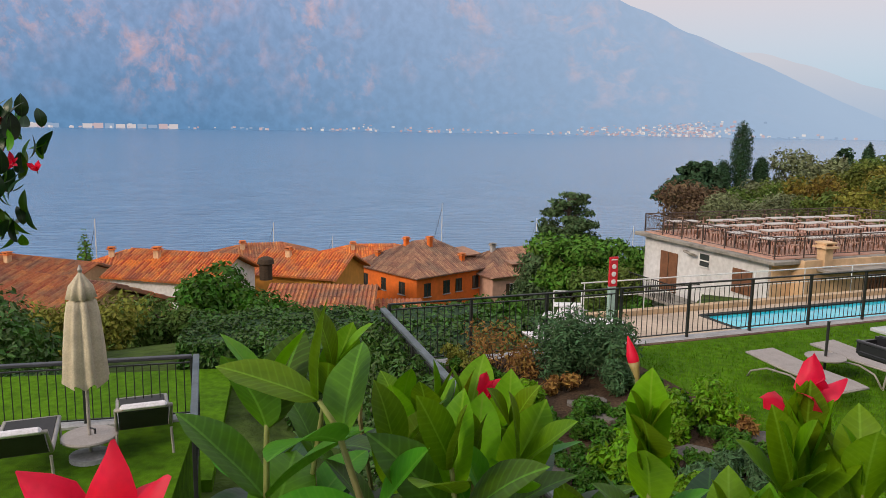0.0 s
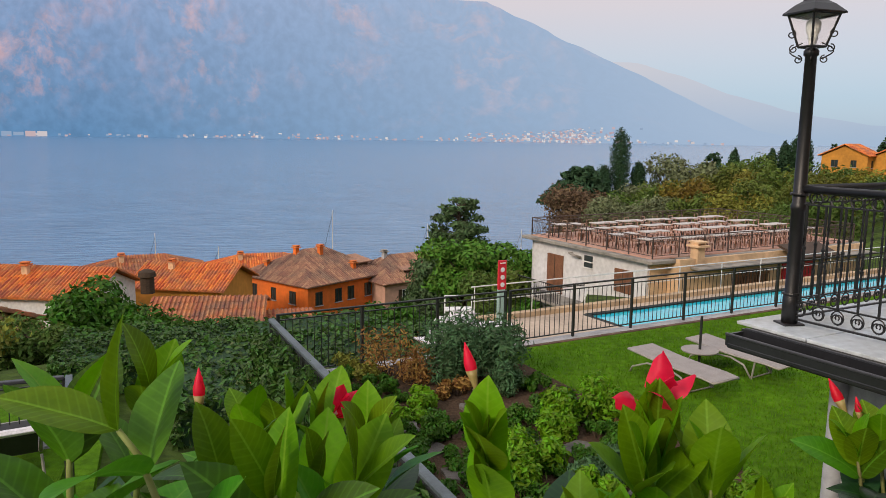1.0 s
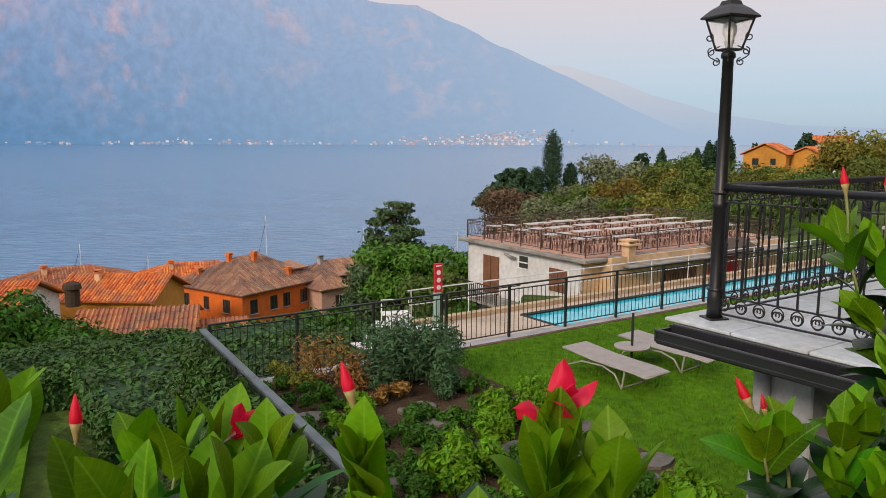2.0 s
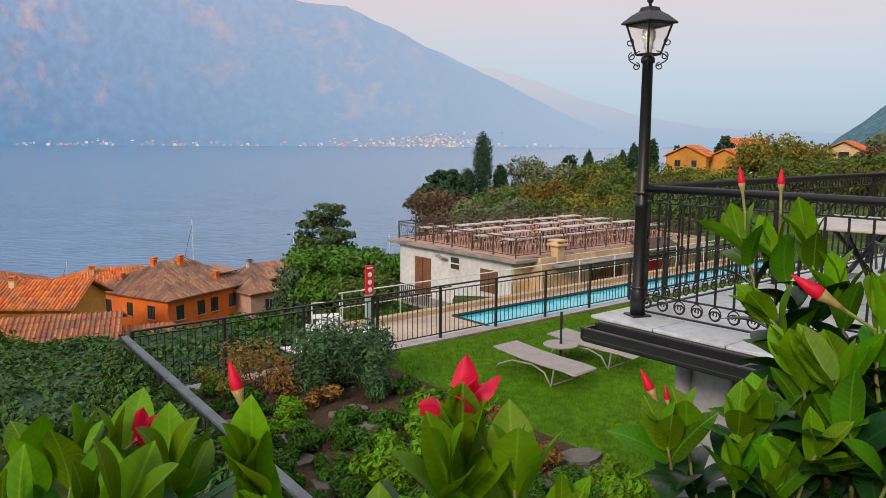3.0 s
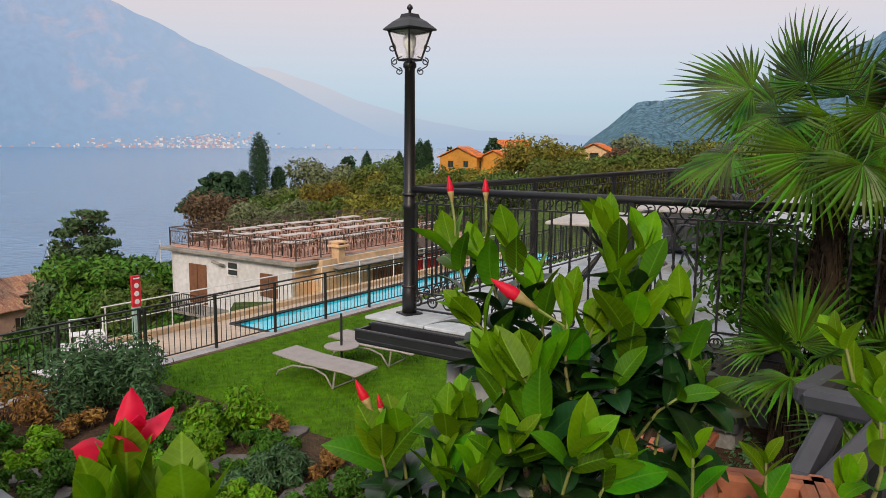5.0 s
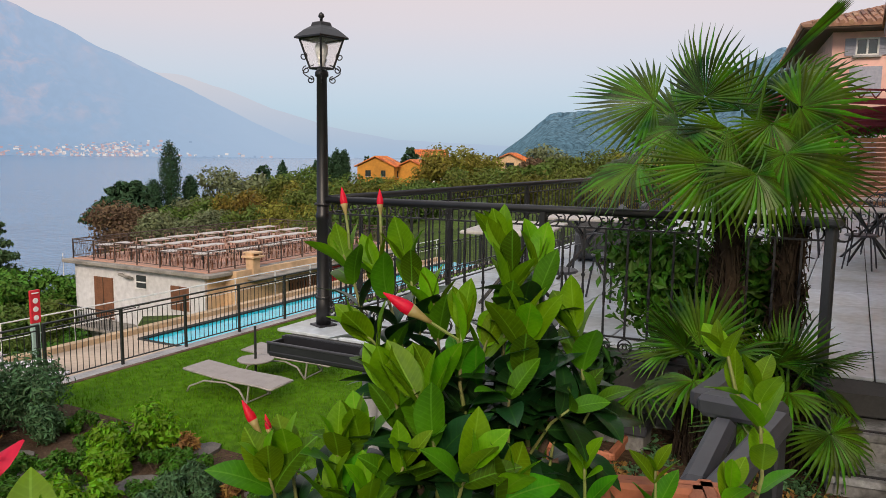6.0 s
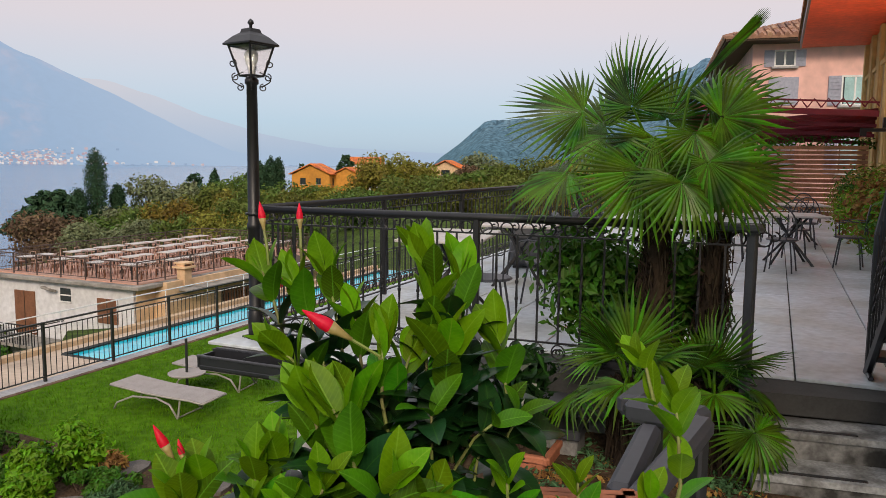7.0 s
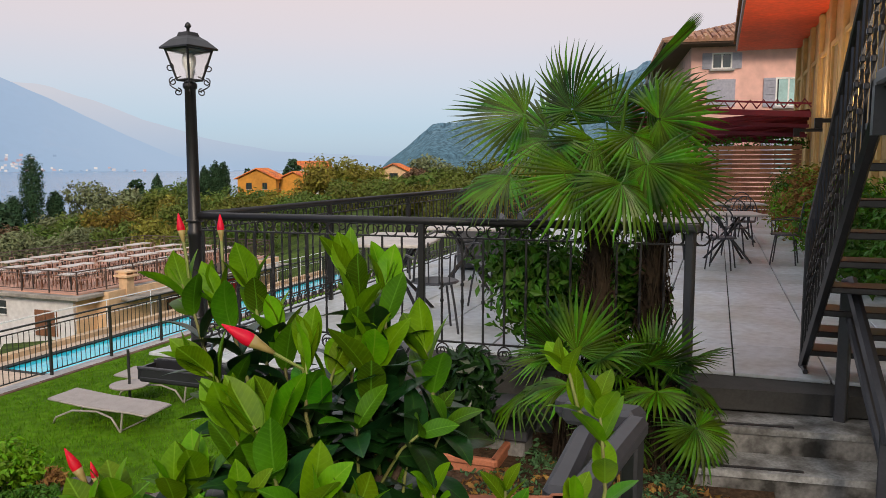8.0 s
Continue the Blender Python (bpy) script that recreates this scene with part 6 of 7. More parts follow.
# leafy shrub behind the railing, hedge before the hotel
t = shrub("laurel_bush", 4.93, 3.30, 0.80, 1.15, M_bush, "dense glossy laurel bush on the terrace", 4200, 0.045, TERR, lumps=16)
t = shrub("laurel_bush", 5.25, 2.85, 0.7, 1.2, M_bush, "dense dark laurel bush behind the palm", 2600, 0.045, TERR, lumps=12)
for x, y, h, k in ((6.0, -5.6, 1.3, M_bush), (7.2, -5.7, 1.4, M_bush_light), (8.6, -5.7, 1.5, M_dry), (10.0, -5.7, 1.6, M_tree_yel), (11.6, -5.7, 1.6, M_bush_light), (13.5, -5.7, 1.6, M_bush), (15.5, -5.7, 1.6, M_tree_yel), (4.6, -5.8, 1.2, M_bush), (3.2, -5.9, 1.2, M_bush)):
    shrub("border_shrub", *terr(x, y).xy, 1.4, h, k, "green and rusty shrub along the hotel front", 2600, 0.05, TERR, lumps=14)

# ---- fan palm ----


def fan_mesh(r, seg, rng, spread=250, droop=0.25):
    """A pleated fan leaf: narrow blades from one hub, joined near it and split outside; it points along +y."""
    s = Shape()
    for i in range(seg):
        a = radians(-spread / 2 + spread * (i + 0.5) / seg)
        da = radians(spread / seg) * 0.5
        L = r * (1 - 0.28 * abs(a / radians(spread / 2)) ** 2) * rng.uniform(0.93, 1.03)
        pts = []
        for k in (0.03, 0.3, 0.55, 0.8, 1.0):
            w = math.tan(da) * L * min(k, 0.52) * (1 if k <= 0.6 else (1 - k) / 0.4 * 0.95 + 0.03) * 0.99
            z = 0.10 * r * k - droop * r * k ** 3 * rng.uniform(0.7, 1.3) * 0.9 - 0.10 * r * abs(math.sin(a)) * k
            c = Vector((math.sin(a) * L * k, math.cos(a) * L * k, z))
            side = Vector((math.cos(a), -math.sin(a), 0)) * w
            pts.append((c - side, c + Vector((0, 0, 0.65 * w)), c + side))
        vs = [p for row in pts for p in row]
        fs = []
        for j in range(4):
            o = 3 * j
            fs += [(o, o + 1, o + 4, o + 3), (o + 1, o + 2, o + 5, o + 4)]
        s.add(vs, fs)
    return s


def palm(x, y, z, trunk_h, radius, fronds, label, rng, lean=(0, 0), name="fan_palm", fan=0.55, dead=True):
    t = thing(name, Matrix.Translation((x, y, z)), label, "palm")
    top = Vector((lean[0], lean[1], trunk_h))
    if trunk_h > 0.4:
        s = Shape()
        pts = [top * (i / 10) + Vector((0, 0, 0)) for i in range(11)]
        s.tube(pts, 0.075, 12, 0.095)
        part("trunk", s, M_palm_dry, t, smooth=True)
        fib = Shape()
        for i in range(420):
            k, a = rng.random(), rng.random() * 6.283
            p = top * k + Vector((math.cos(a), math.sin(a), 0)) * 0.08
            fib.tube([p, p + Vector((math.cos(a) * 0.04, math.sin(a) * 0.04, 0.05)), p + Vector((math.cos(a) * 0.06, math.sin(a) * 0.06, -0.10 * rng.random()))], 0.014, 3, 0.002)
        part("fibre", fib, M_palm_dry, t, "shaggy dark trunk fibre", kind="stuff")
    meshes = [fan_mesh(fan, 34, rng, 240 + 15 * i, 0.15 + 0.10 * i).mesh("frond", M_palm) for i in range(4)]
    stems = {}
    for i in range(fronds):
        k = i / max(1, fronds - 1)
        a = i * 2.39996 + 0.3
        el = radians(82 - 105 * k ** 0.9)
        L = (radius - fan * 0.62) * (0.55 + 0.45 * min(1, k * 1.6)) * rng.uniform(0.85, 1.1)
        d = Vector((math.cos(a) * math.cos(el), math.sin(a) * math.cos(el), math.sin(el)))
        tip = top + d * L + Vector((0, 0, -0.10 * L * k))
        side = d.cross(Vector((0, 0, 1))).normalized()
        mid = top + d * L * 0.5 + Vector((0, 0, 0.05))
        part("petiole", Shape().tube([top + d * 0.05, mid, tip], 0.013, 5, 0.008), M_palm, t)
        way = (d + Vector((0, 0, -0.25 - 0.35 * k))).normalized()
        up = side.cross(way).normalized()
        if up.z < 0:
            up, side = -up, -side
        m = Matrix(((side.x, way.x, up.x, tip.x), (side.y, way.y, up.y, tip.y), (side.z, way.z, up.z, tip.z), (0, 0, 0, 1)))
        part("frond", meshes[min(3, int(k * 4))], None, t, m=m @ Matrix.Rotation(rng.normal() * 0.35, 4, "Y") @ Matrix.Scale(rng.uniform(0.85, 1.1), 4))
    return t


def spear_mesh(length):
    """A fan still folded shut: a slim pleated blade along +y."""
    s = Shape()
    for i in range(9):
        a = (i - 4) * 0.013
        for w0 in (-1, 1):
            b = a + w0 * 0.006
            s.add([(a * 0.1, 0, 0), (a * length * 0.5 - 0.012, length * 0.5, 0.012 * (i % 2)), (b * length, length * (0.97 - 0.05 * abs(i - 4) / 4), 0.01 * (i % 2)), (a * length * 0.5 + 0.012, length * 0.5, -0.012 * (i % 2))], [(0, 1, 2, 3)])
    return s


def crown_palm(base, crown, fronds, label, rng):
    """A fan palm with its leaves set one by one: hub from the crown, way of the blade (to the side, up, forward) and radius."""
    fw = Vector((-crown[0], -crown[1], 0)).normalized()
    rt = Vector((-fw.y, fw.x, 0))
    t = thing("fan_palm", Matrix.Translation(base), label, "palm")
    top = Vector(crown) - Vector(base)

    def world(r, u, f):
        return rt * r + Vector((0, 0, u)) + fw * f

    for k, (shift, lean) in enumerate((((-0.06, 0.0), -0.02), ((0.25, -0.14), 0.06))):
        foot = rt * shift[0] + fw * shift[1]
        head = top * (0.93 - 0.1 * k) + rt * (shift[0] + lean) - fw * 0.1 * k
        part("trunk", Shape().tube([foot.lerp(head, i / 10) for i in range(11)], 0.058, 12, 0.075), M_palm_dry, t, smooth=True)
        fib = Shape()
        for i in range(620):
            h, a = rng.random(), rng.random() * 6.283
            o = Vector((math.cos(a), math.sin(a), 0))
            p = foot.lerp(head, h) + o * 0.055
            out = 0.03 + 0.06 * rng.random() ** 2
            fib.tube([p, p + o * out * 0.7 + Vector((0, 0, 0.05)), p + o * out + Vector((rng.normal() * 0.02, rng.normal() * 0.02, 0.10 - 0.24 * rng.random()))], 0.013, 3, 0.002)
        part("fibre", fib, M_palm_dry, t, "shaggy dark trunk fibre", kind="stuff")
    meshes = [fan_mesh(1.0, 32, rng, 205 + 18 * i, 0.10 + 0.09 * i).mesh("frond", M_palm) for i in range(4)]
    for i, (r, u, f, dr, du, df, size) in enumerate(fronds):
        tip = top + world(r, u, f)
        way = world(dr, du, df).normalized()
        n = world(0.1 + rng.normal() * 0.45, 0.6 + rng.normal() * 0.2, 0.7)
        n = (n - way * n.dot(way)).normalized()
        side = way.cross(n)
        start = top + world(r * 0.12, -0.12, f * 0.12)
        part("petiole", Shape().tube([start, start.lerp(tip, 0.5) + Vector((0, 0, 0.05)), tip], 0.014, 5, 0.008), M_palm, t)
        m = Matrix(((side.x, way.x, n.x, tip.x), (side.y, way.y, n.y, tip.y), (side.z, way.z, n.z, tip.z), (0, 0, 0, 1)))
        part("frond", meshes[i % 4], None, t, m=m @ Matrix.Scale(size, 4))
    way = world(0.68, 0.74, 0).normalized()
    n = fw
    side = way.cross(n)
    tip = top + world(0.08, 0.58, 0)
    m = Matrix(((side.x, way.x, n.x, tip.x), (side.y, way.y, n.y, tip.y), (side.z, way.z, n.z, tip.z), (0, 0, 0, 1)))
    part("petiole", Shape().tube([top, tip], 0.014, 5, 0.010), M_palm, t)
    part("spear", spear_mesh(0.70), M_palm, t, "folded new leaf", m=m)
    return t


prng = np.random.default_rng(21)
crown_palm((4.66, 2.62, -1.95), (4.76, 2.66, -0.10), [
    (-0.58, 0.44, 0.1, -1, 0.02, 0.1, 0.56), (-0.27, 0.47, 0.1, -0.2, 1, 0.1, 0.47), (0.22, 0.50, -0.1, 0.85, 0.5, 0, 0.46), (0.28, 0.40, 0.1, 1, 0.22, 0.1, 0.44),
    (-0.18, 0.06, 0.5, -0.45, -0.85, 0.3, 0.52), (-0.64, 0.04, 0.35, -0.9, -0.5, 0.2, 0.50), (-0.40, 0.28, 0.3, -0.7, -0.6, 0.4, 0.42), (0.20, 0.12, 0.4, 0.15, -1, 0.25, 0.48),
    (0.36, 0.05, 0.1, 0.75, -0.6, 0.1, 0.46), (-0.05, 0.40, -0.2, 0.25, 0.95, -0.3, 0.46), (-0.46, 0.36, -0.4, -0.8, 0.4, -0.4, 0.50), (0.05, 0.0, 0.5, 0.3, -0.9, 0.4, 0.42),
    (-0.12, 0.27, 0.3, -0.25, -0.9, 0.3, 0.42), (0.12, 0.30, 0.2, 0.4, -0.8, 0.3, 0.44)],
    "two-stemmed shaggy fan palm with broad pleated green fronds", prng)
palm(4.36, 2.68, -1.95, 0.55, 0.62, 8, "young fan palm at the foot of the large one", prng, fan=0.42, name="young_palm")
palm(4.66, 2.26, -1.95, 0.52, 0.55, 8, "young spiky fan palm beside the newel", prng, fan=0.38, name="young_palm")

# raised bed below the terrace wall
single("raised_bed", Shape().prism([tuple(terr(*c).xy) for c in ((-1.55, -2.2), (-1.55, -4.3), (0.45, -4.3), (0.3, -2.4))], -4.2, -1.92), M_soil, "raised soil bed under the terrace wall", "flower bed", "structure")
single("garden_path", Shape().prism([tuple(terr(*c).xy) for c in ((-4.6, -3.0), (-4.6, -7.5), (0.4, -7.5), (0.4, -4.3), (-1.55, -4.3), (-1.55, -3.0))], -4.2, -2.32), M_tile, "grey paved garden path", "path", "structure")
s = leaf_cloud(Shape(), [tuple(terr(prng.uniform(-1.4, 0.1), prng.uniform(-4.1, -2.5), -1.93)) for _ in range(70)], [0.12] * 70, 5200, 0.022, prng, 0.4)
single("creeping_succulent", s, M_rosemary, "creeping grey-green groundcover on the raised bed", "plant", "stuff")
s = leaf_cloud(Shape(), [tuple(terr(prng.uniform(-1.4, 0.1), prng.uniform(-4.1, -2.5), -1.92)) for _ in range(40)], [0.08] * 40, 900, 0.03, prng, 0.3)
single("fallen_leaves", s, M_dry, "brown fallen leaves on the raised bed", "leaves", "stuff")
for x, y, z in ((-0.12, -2.55, -1.62), (-0.2, -2.6, -1.76)):
    p = terr(x, y, z)
    single("spare_slab", Shape().box((0, 0, 0), (0.28, 0.42, 0.07), bevel=0.01), M_grey_iron, "dark grey slab lying at the terrace wall", "slab", m=pose(p.x, p.y, z, 0, 0, TURN))
single("stone_block", Shape().box((0, 0, -1.86), (0.24, 0.36, 0.13), bevel=0.01), M_plinth, "rough block under the slabs", "block", m=pose(*terr(-0.16, -2.6, 0), 0, 0, TURN))

# iron stair up to the balcony
st = thing("iron_stair", TM, "black iron stair with twisted balusters and open treads", "stairs")
X0, Y0, RISE, RUN = 0.85, -4.55, 0.185, 0.235
for i in range(10):
    x, z = X0 - RUN * i, TERR + RISE * (i + 1)
    part("tread", Shape().box((x, Y0 - 0.55, z - 0.02), (0.25, 1.1, 0.04), bevel=0.006), M_stair_iron, st)
xe, ze = X0 - RUN * 10, TERR + RISE * 10
for dy in (0.0, -1.1):
    part("stringer", Shape().tube([(X0 + 0.1, Y0 + dy, TERR + 0.02), (xe, Y0 + dy, ze - 0.05)], 0.032, 6), M_stair_iron, st)
part("landing", Shape().box((xe - 0.55, Y0 - 0.6, ze - 0.03), (1.1, 1.3, 0.06), bevel=0.01).box((xe + 0.02, Y0 - 0.6, ze - 0.16), (0.06, 1.3, 0.2)), M_grey_iron, st)
for xx in (xe - 0.95,):
    for dy in (0.0, -1.1):
        part("support_post", Shape().box((xx, Y0 + dy - 0.05, (ze - 2.32) / 2), (0.08, 0.08, ze + 2.32 - 0.06)), M_stair_iron, st)
part("top_rail", Shape().tube([(X0 + 0.12, Y0, TERR + 0.0), (X0 + 0.12, Y0, TERR + 1.0), (xe, Y0, ze + 0.95), (xe - 1.0, Y0, ze + 0.95)], 0.022, 8), M_stair_iron, st)
part("foot_bar", Shape().tube([(X0 + 0.12, Y0, TERR + 0.02), (X0 - 0.1, Y0, TERR + 0.02)], 0.02, 6), M_stair_iron, st)
bal = square_bar(0.86, 0.008, 7.0, 12)
for z in (0.3, 0.55):
    bal.box((0, 0, z), (0.026, 0.026, 0.035), bevel=0.006)
bal = bal.mesh("baluster", M_stair_iron)
for i in range(17):
    k = (i + 0.5) / 17
    part("baluster", bal, None, st, m=Matrix.Translation((X0 + 0.1 + (xe - X0 - 0.1) * k, Y0, TERR + 0.08 + (ze - TERR - 0.02) * k)))
for i in range(7):
    part("baluster", bal, None, st, m=Matrix.Translation((xe - 0.1 - 0.13 * i, Y0, ze + 0.05)))
scm = Shape().tube([(x, 0, z) for x, _, z in scroll(0.06, 1.3)], 0.006, 5).tube([(x, 0, z) for x, _, z in scroll(0.06, 1.3, way=-1)], 0.006, 5).mesh("scroll", M_stair_iron)
for i in range(7):
    part("scroll", scm, None, st, m=Matrix.Translation((xe - 0.1 - 0.13 * i, Y0, ze + 0.17)))

hr = thing("step_handrail", Matrix(), "slate-grey double handrail down the garden steps", "handrail")
h0, h1 = Vector((5.48, 1.36, -0.72)), Vector((4.52, 0.92, -1.32))
part("post", Shape().box((5.46, 1.37, -1.18), (0.07, 0.07, 0.95), bevel=0.008), M_grey_iron, hr)
part("post", Shape().box((4.53, 0.92, -2.1), (0.07, 0.07, 1.5), bevel=0.008), M_grey_iron, hr)
part("top_rail", Shape().tube([h0 + Vector((0.03, 0.02, -0.05)), h0, h1, h1 + Vector((-0.03, -0.02, -0.08))], 0.04, 8), M_grey_iron, hr)
part("lower_rail", Shape().tube([h0 + Vector((0, 0, -0.22)), h1 + Vector((0, 0, -0.22))], 0.028, 8), M_grey_iron, hr)

# near handrail with its square posts, seen from above
nh = thing("landing_handrail", Matrix(), "slate-grey flat steel handrail turning down to a lower flight", "handrail")
# the turn of the rail, and the two arms that go down from it
T1, T2, T3 = Vector((1.672, 1.039, -0.556)), Vector((1.675, 0.855, -0.540)), Vector((1.988, 1.147, -0.584))
ARMS = ((Vector((1.622, 0.957, -0.580)), Vector((1.304, 0.831, -0.586))), (Vector((1.651, 0.850, -0.542)), Vector((1.209, 0.746, -0.552))))


def flat_bar(p, q, w, h):
    p, q = Vector(p), Vector(q)
    d = (q - p)
    a = d.normalized()
    b = Vector((0, 0, 1)).cross(a).normalized()
    c = a.cross(b)
    m = Matrix((a, b, c)).transposed()
    return Shape().box((p + q) / 2, (d.length, w, h), m, bevel=0.012)


part("turn_bar", flat_bar(T1, T2, 0.07, 0.05), M_grey_iron, nh)
part("side_bar", flat_bar(T1 + Vector((0, 0, 0.004)), T3, 0.065, 0.05), M_grey_iron, nh)
for a, b in ARMS:
    part("sloping_bar", flat_bar(a, b, 0.05, 0.045), M_grey_iron, nh)
for p in (T1.lerp(T2, 0.3), T2.lerp(T1, 0.1), T3.lerp(T1, 0.1)):
    part("post", Shape().box((p.x, p.y, (p.z - 0.02 - 2.32) / 2), (0.04, 0.04, p.z - 0.02 + 2.32), bevel=0.006), M_iron, nh)

# balcony below the camera, with its planters
single("balcony_floor", Shape().prism([(-2.5, -3.5), (3.2, -3.5), (2.5, -0.6), (1.1, 0.55), (0.45, 0.95), (-1.6, 0.95), (-2.5, 0.9)], -1.85, -1.65), M_tile, "paved balcony under the viewer", "balcony", "structure")
single("wall_balcony", Shape().prism([(-2.5, -3.4), (3.1, -3.4), (2.3, -0.7), (1.0, 0.42), (0.4, 0.85), (-1.5, 0.85), (-2.4, 0.8)], -6.5, -1.85), M_plinth, "plain wall carrying the balcony", "wall", "structure")


def trough(x, y, z, turn, w, d, h, label, material=None):
    t = thing("flower_trough", pose(x, y, z, 0, 0, turn), label, "planter", "planters on the balcony")
    s = Shape()
    wall = 0.025
    for sx in (-1, 1):
        s.box((sx * (w / 2 - wall / 2), 0, h / 2), (wall, d, h), bevel=0.006)
        s.box((0, sx * (d / 2 - wall / 2), h / 2), (w, wall, h), bevel=0.006)
    s.box((0, 0, 0.015), (w - 0.02, d - 0.02, 0.03))
    part("pot", s, material or M_terracotta, t)
    r = Shape()
    for sx in (-1, 1):
        r.box((sx * (w / 2), 0, h - 0.025), (0.035, d + 0.05, 0.05), bevel=0.01)
        r.box((0, sx * (d / 2), h - 0.025), (w + 0.05, 0.035, 0.05), bevel=0.01)
    part("rim", r, M_terracotta, t)
    part("soil", Shape().box((0, 0, h - 0.08), (w - 0.05, d - 0.05, 0.03)), M_soil, t)
    return t


def stand(x, y, z0, z1, turn, w, d):
    t = thing("planter_stand", pose(x, y, z0, 0, 0, turn), "dark iron stand under a planter", "stand", "planter stands")
    part("shelf", Shape().box((0, 0, z1 - z0 - 0.015), (w, d, 0.03), bevel=0.005), M_iron, t)
    for sx in (-1, 1):
        for sy in (-1, 1):
            part("leg", Shape().box((sx * (w / 2 - 0.03), sy * (d / 2 - 0.03), (z1 - z0 - 0.03) / 2), (0.03, 0.03, z1 - z0 - 0.03)), M_iron, t)


for x, y, w, turn, zz, dp in ((0.00, 0.76, 0.90, -4, -0.76, 0.22), (0.72, 0.86, 0.52, -38, -0.76, 0.22), (0.93, 0.66, 0.15, -50, -0.635, 0.14)):
    stand(x, y, -1.65, zz, turn, w, dp)
    trough(x, y, zz, turn, w, dp, 0.2, "long terracotta trough full of red-flowering plants")
trough(3.95, 3.2, -2.32, TURN, 0.42, 0.42, 0.5, "square terracotta pot with a leafy plant")
shrub("potted_shrub", 3.95, 3.2, 0.5, 0.75, M_leaf_dark, "glossy green plant in the terracotta pot", 500, 0.06, -1.85)


def leaf_mesh(name, material, wide=0.42, bend=0.18, fold=0.28):
    """A pointed leaf one unit long along +y, folded on its rib and curving back."""
    s = Shape()
    rows = 11
    for i in range(rows):
        k = i / (rows - 1)
        w = wide * 0.5 * (k / 0.52) ** 0.72 * math.exp(0.72 * (1 - k / 0.52)) if k < 0.52 else wide * 0.5 * (1 - ((k - 0.52) / 0.48) ** 2.1)
        w += 0.006 * (1 - k)
        z = -bend * k * k + 0.05 * math.sin(math.pi * k)
        for x in (-w, -w * 0.5, 0, w * 0.5, w):
            s.v.append((x, k * 0.98, z + fold * abs(x) - 0.35 * fold * (abs(x) / max(w, 1e-3)) ** 3 * w + 0.006 * math.sin(9 * k + 14 * x)))
    for i in range(rows - 1):
        for j in range(4):
            o = i * 5 + j
            s.f.append((o, o + 1, o + 6, o + 5))
    return s.mesh(name, material, True)


LEAVES = [leaf_mesh("leaf", M_leaf, 0.45, 0.06, 0.38), leaf_mesh("leaf", M_leaf, 0.49, 0.18, 0.28), leaf_mesh("leaf", M_leaf, 0.42, -0.04, 0.46)]
YOUNG = [leaf_mesh("leaf", M_leaf_young, 0.47, -0.06, 0.30), leaf_mesh("leaf", M_leaf_young, 0.50, 0.06, 0.24), leaf_mesh("leaf", M_leaf_young, 0.44, -0.12, 0.40)]
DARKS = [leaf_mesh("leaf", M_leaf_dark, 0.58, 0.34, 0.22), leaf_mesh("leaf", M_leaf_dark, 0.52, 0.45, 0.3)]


def petal_mesh():
    s = Shape()
    for i in range(7):
        k = i / 6
        w = (0.12 + 0.54 * k ** 1.0) * (1 if k < 0.7 else 1 - (k - 0.7) * 2.9)
        r = 0.06 + 0.42 * k ** 2.4
        for j, x in enumerate((-1, -0.5, 0, 0.5, 1)):
            s.v.append((x * w * 0.5, r + 0.05 * abs(x) * k + (0.25 * max(0, k - 0.75)), k * 0.95 - 0.10 * x * x * k + (0.12 * x if k > 0.6 else 0)))
    for i in range(6):
        for j in range(4):
            o = i * 5 + j
            s.f.append((o, o + 1, o + 6, o + 5))
    return s.mesh("petal", M_petal, True)


PETAL = petal_mesh()
BUD = Shape().lathe([(0.02, -0.05), (0.10, 0.1), (0.17, 0.34), (0.17, 0.5), (0.10, 0.8), (0.015, 1.08)], n=10).mesh("bud", M_petal, True)
BUD_BASE = Shape().lathe([(0.05, -0.3), (0.08, -0.12), (0.125, 0.1), (0.172, 0.3)], n=10).mesh("bud_base", M_bud_base, True)


def toward(d, spin=0.0):
    """Turns +z to the way d."""
    return Vector(d).to_track_quat("Z", "Y").to_matrix().to_4x4() @ Matrix.Rotation(spin, 4, "Z")


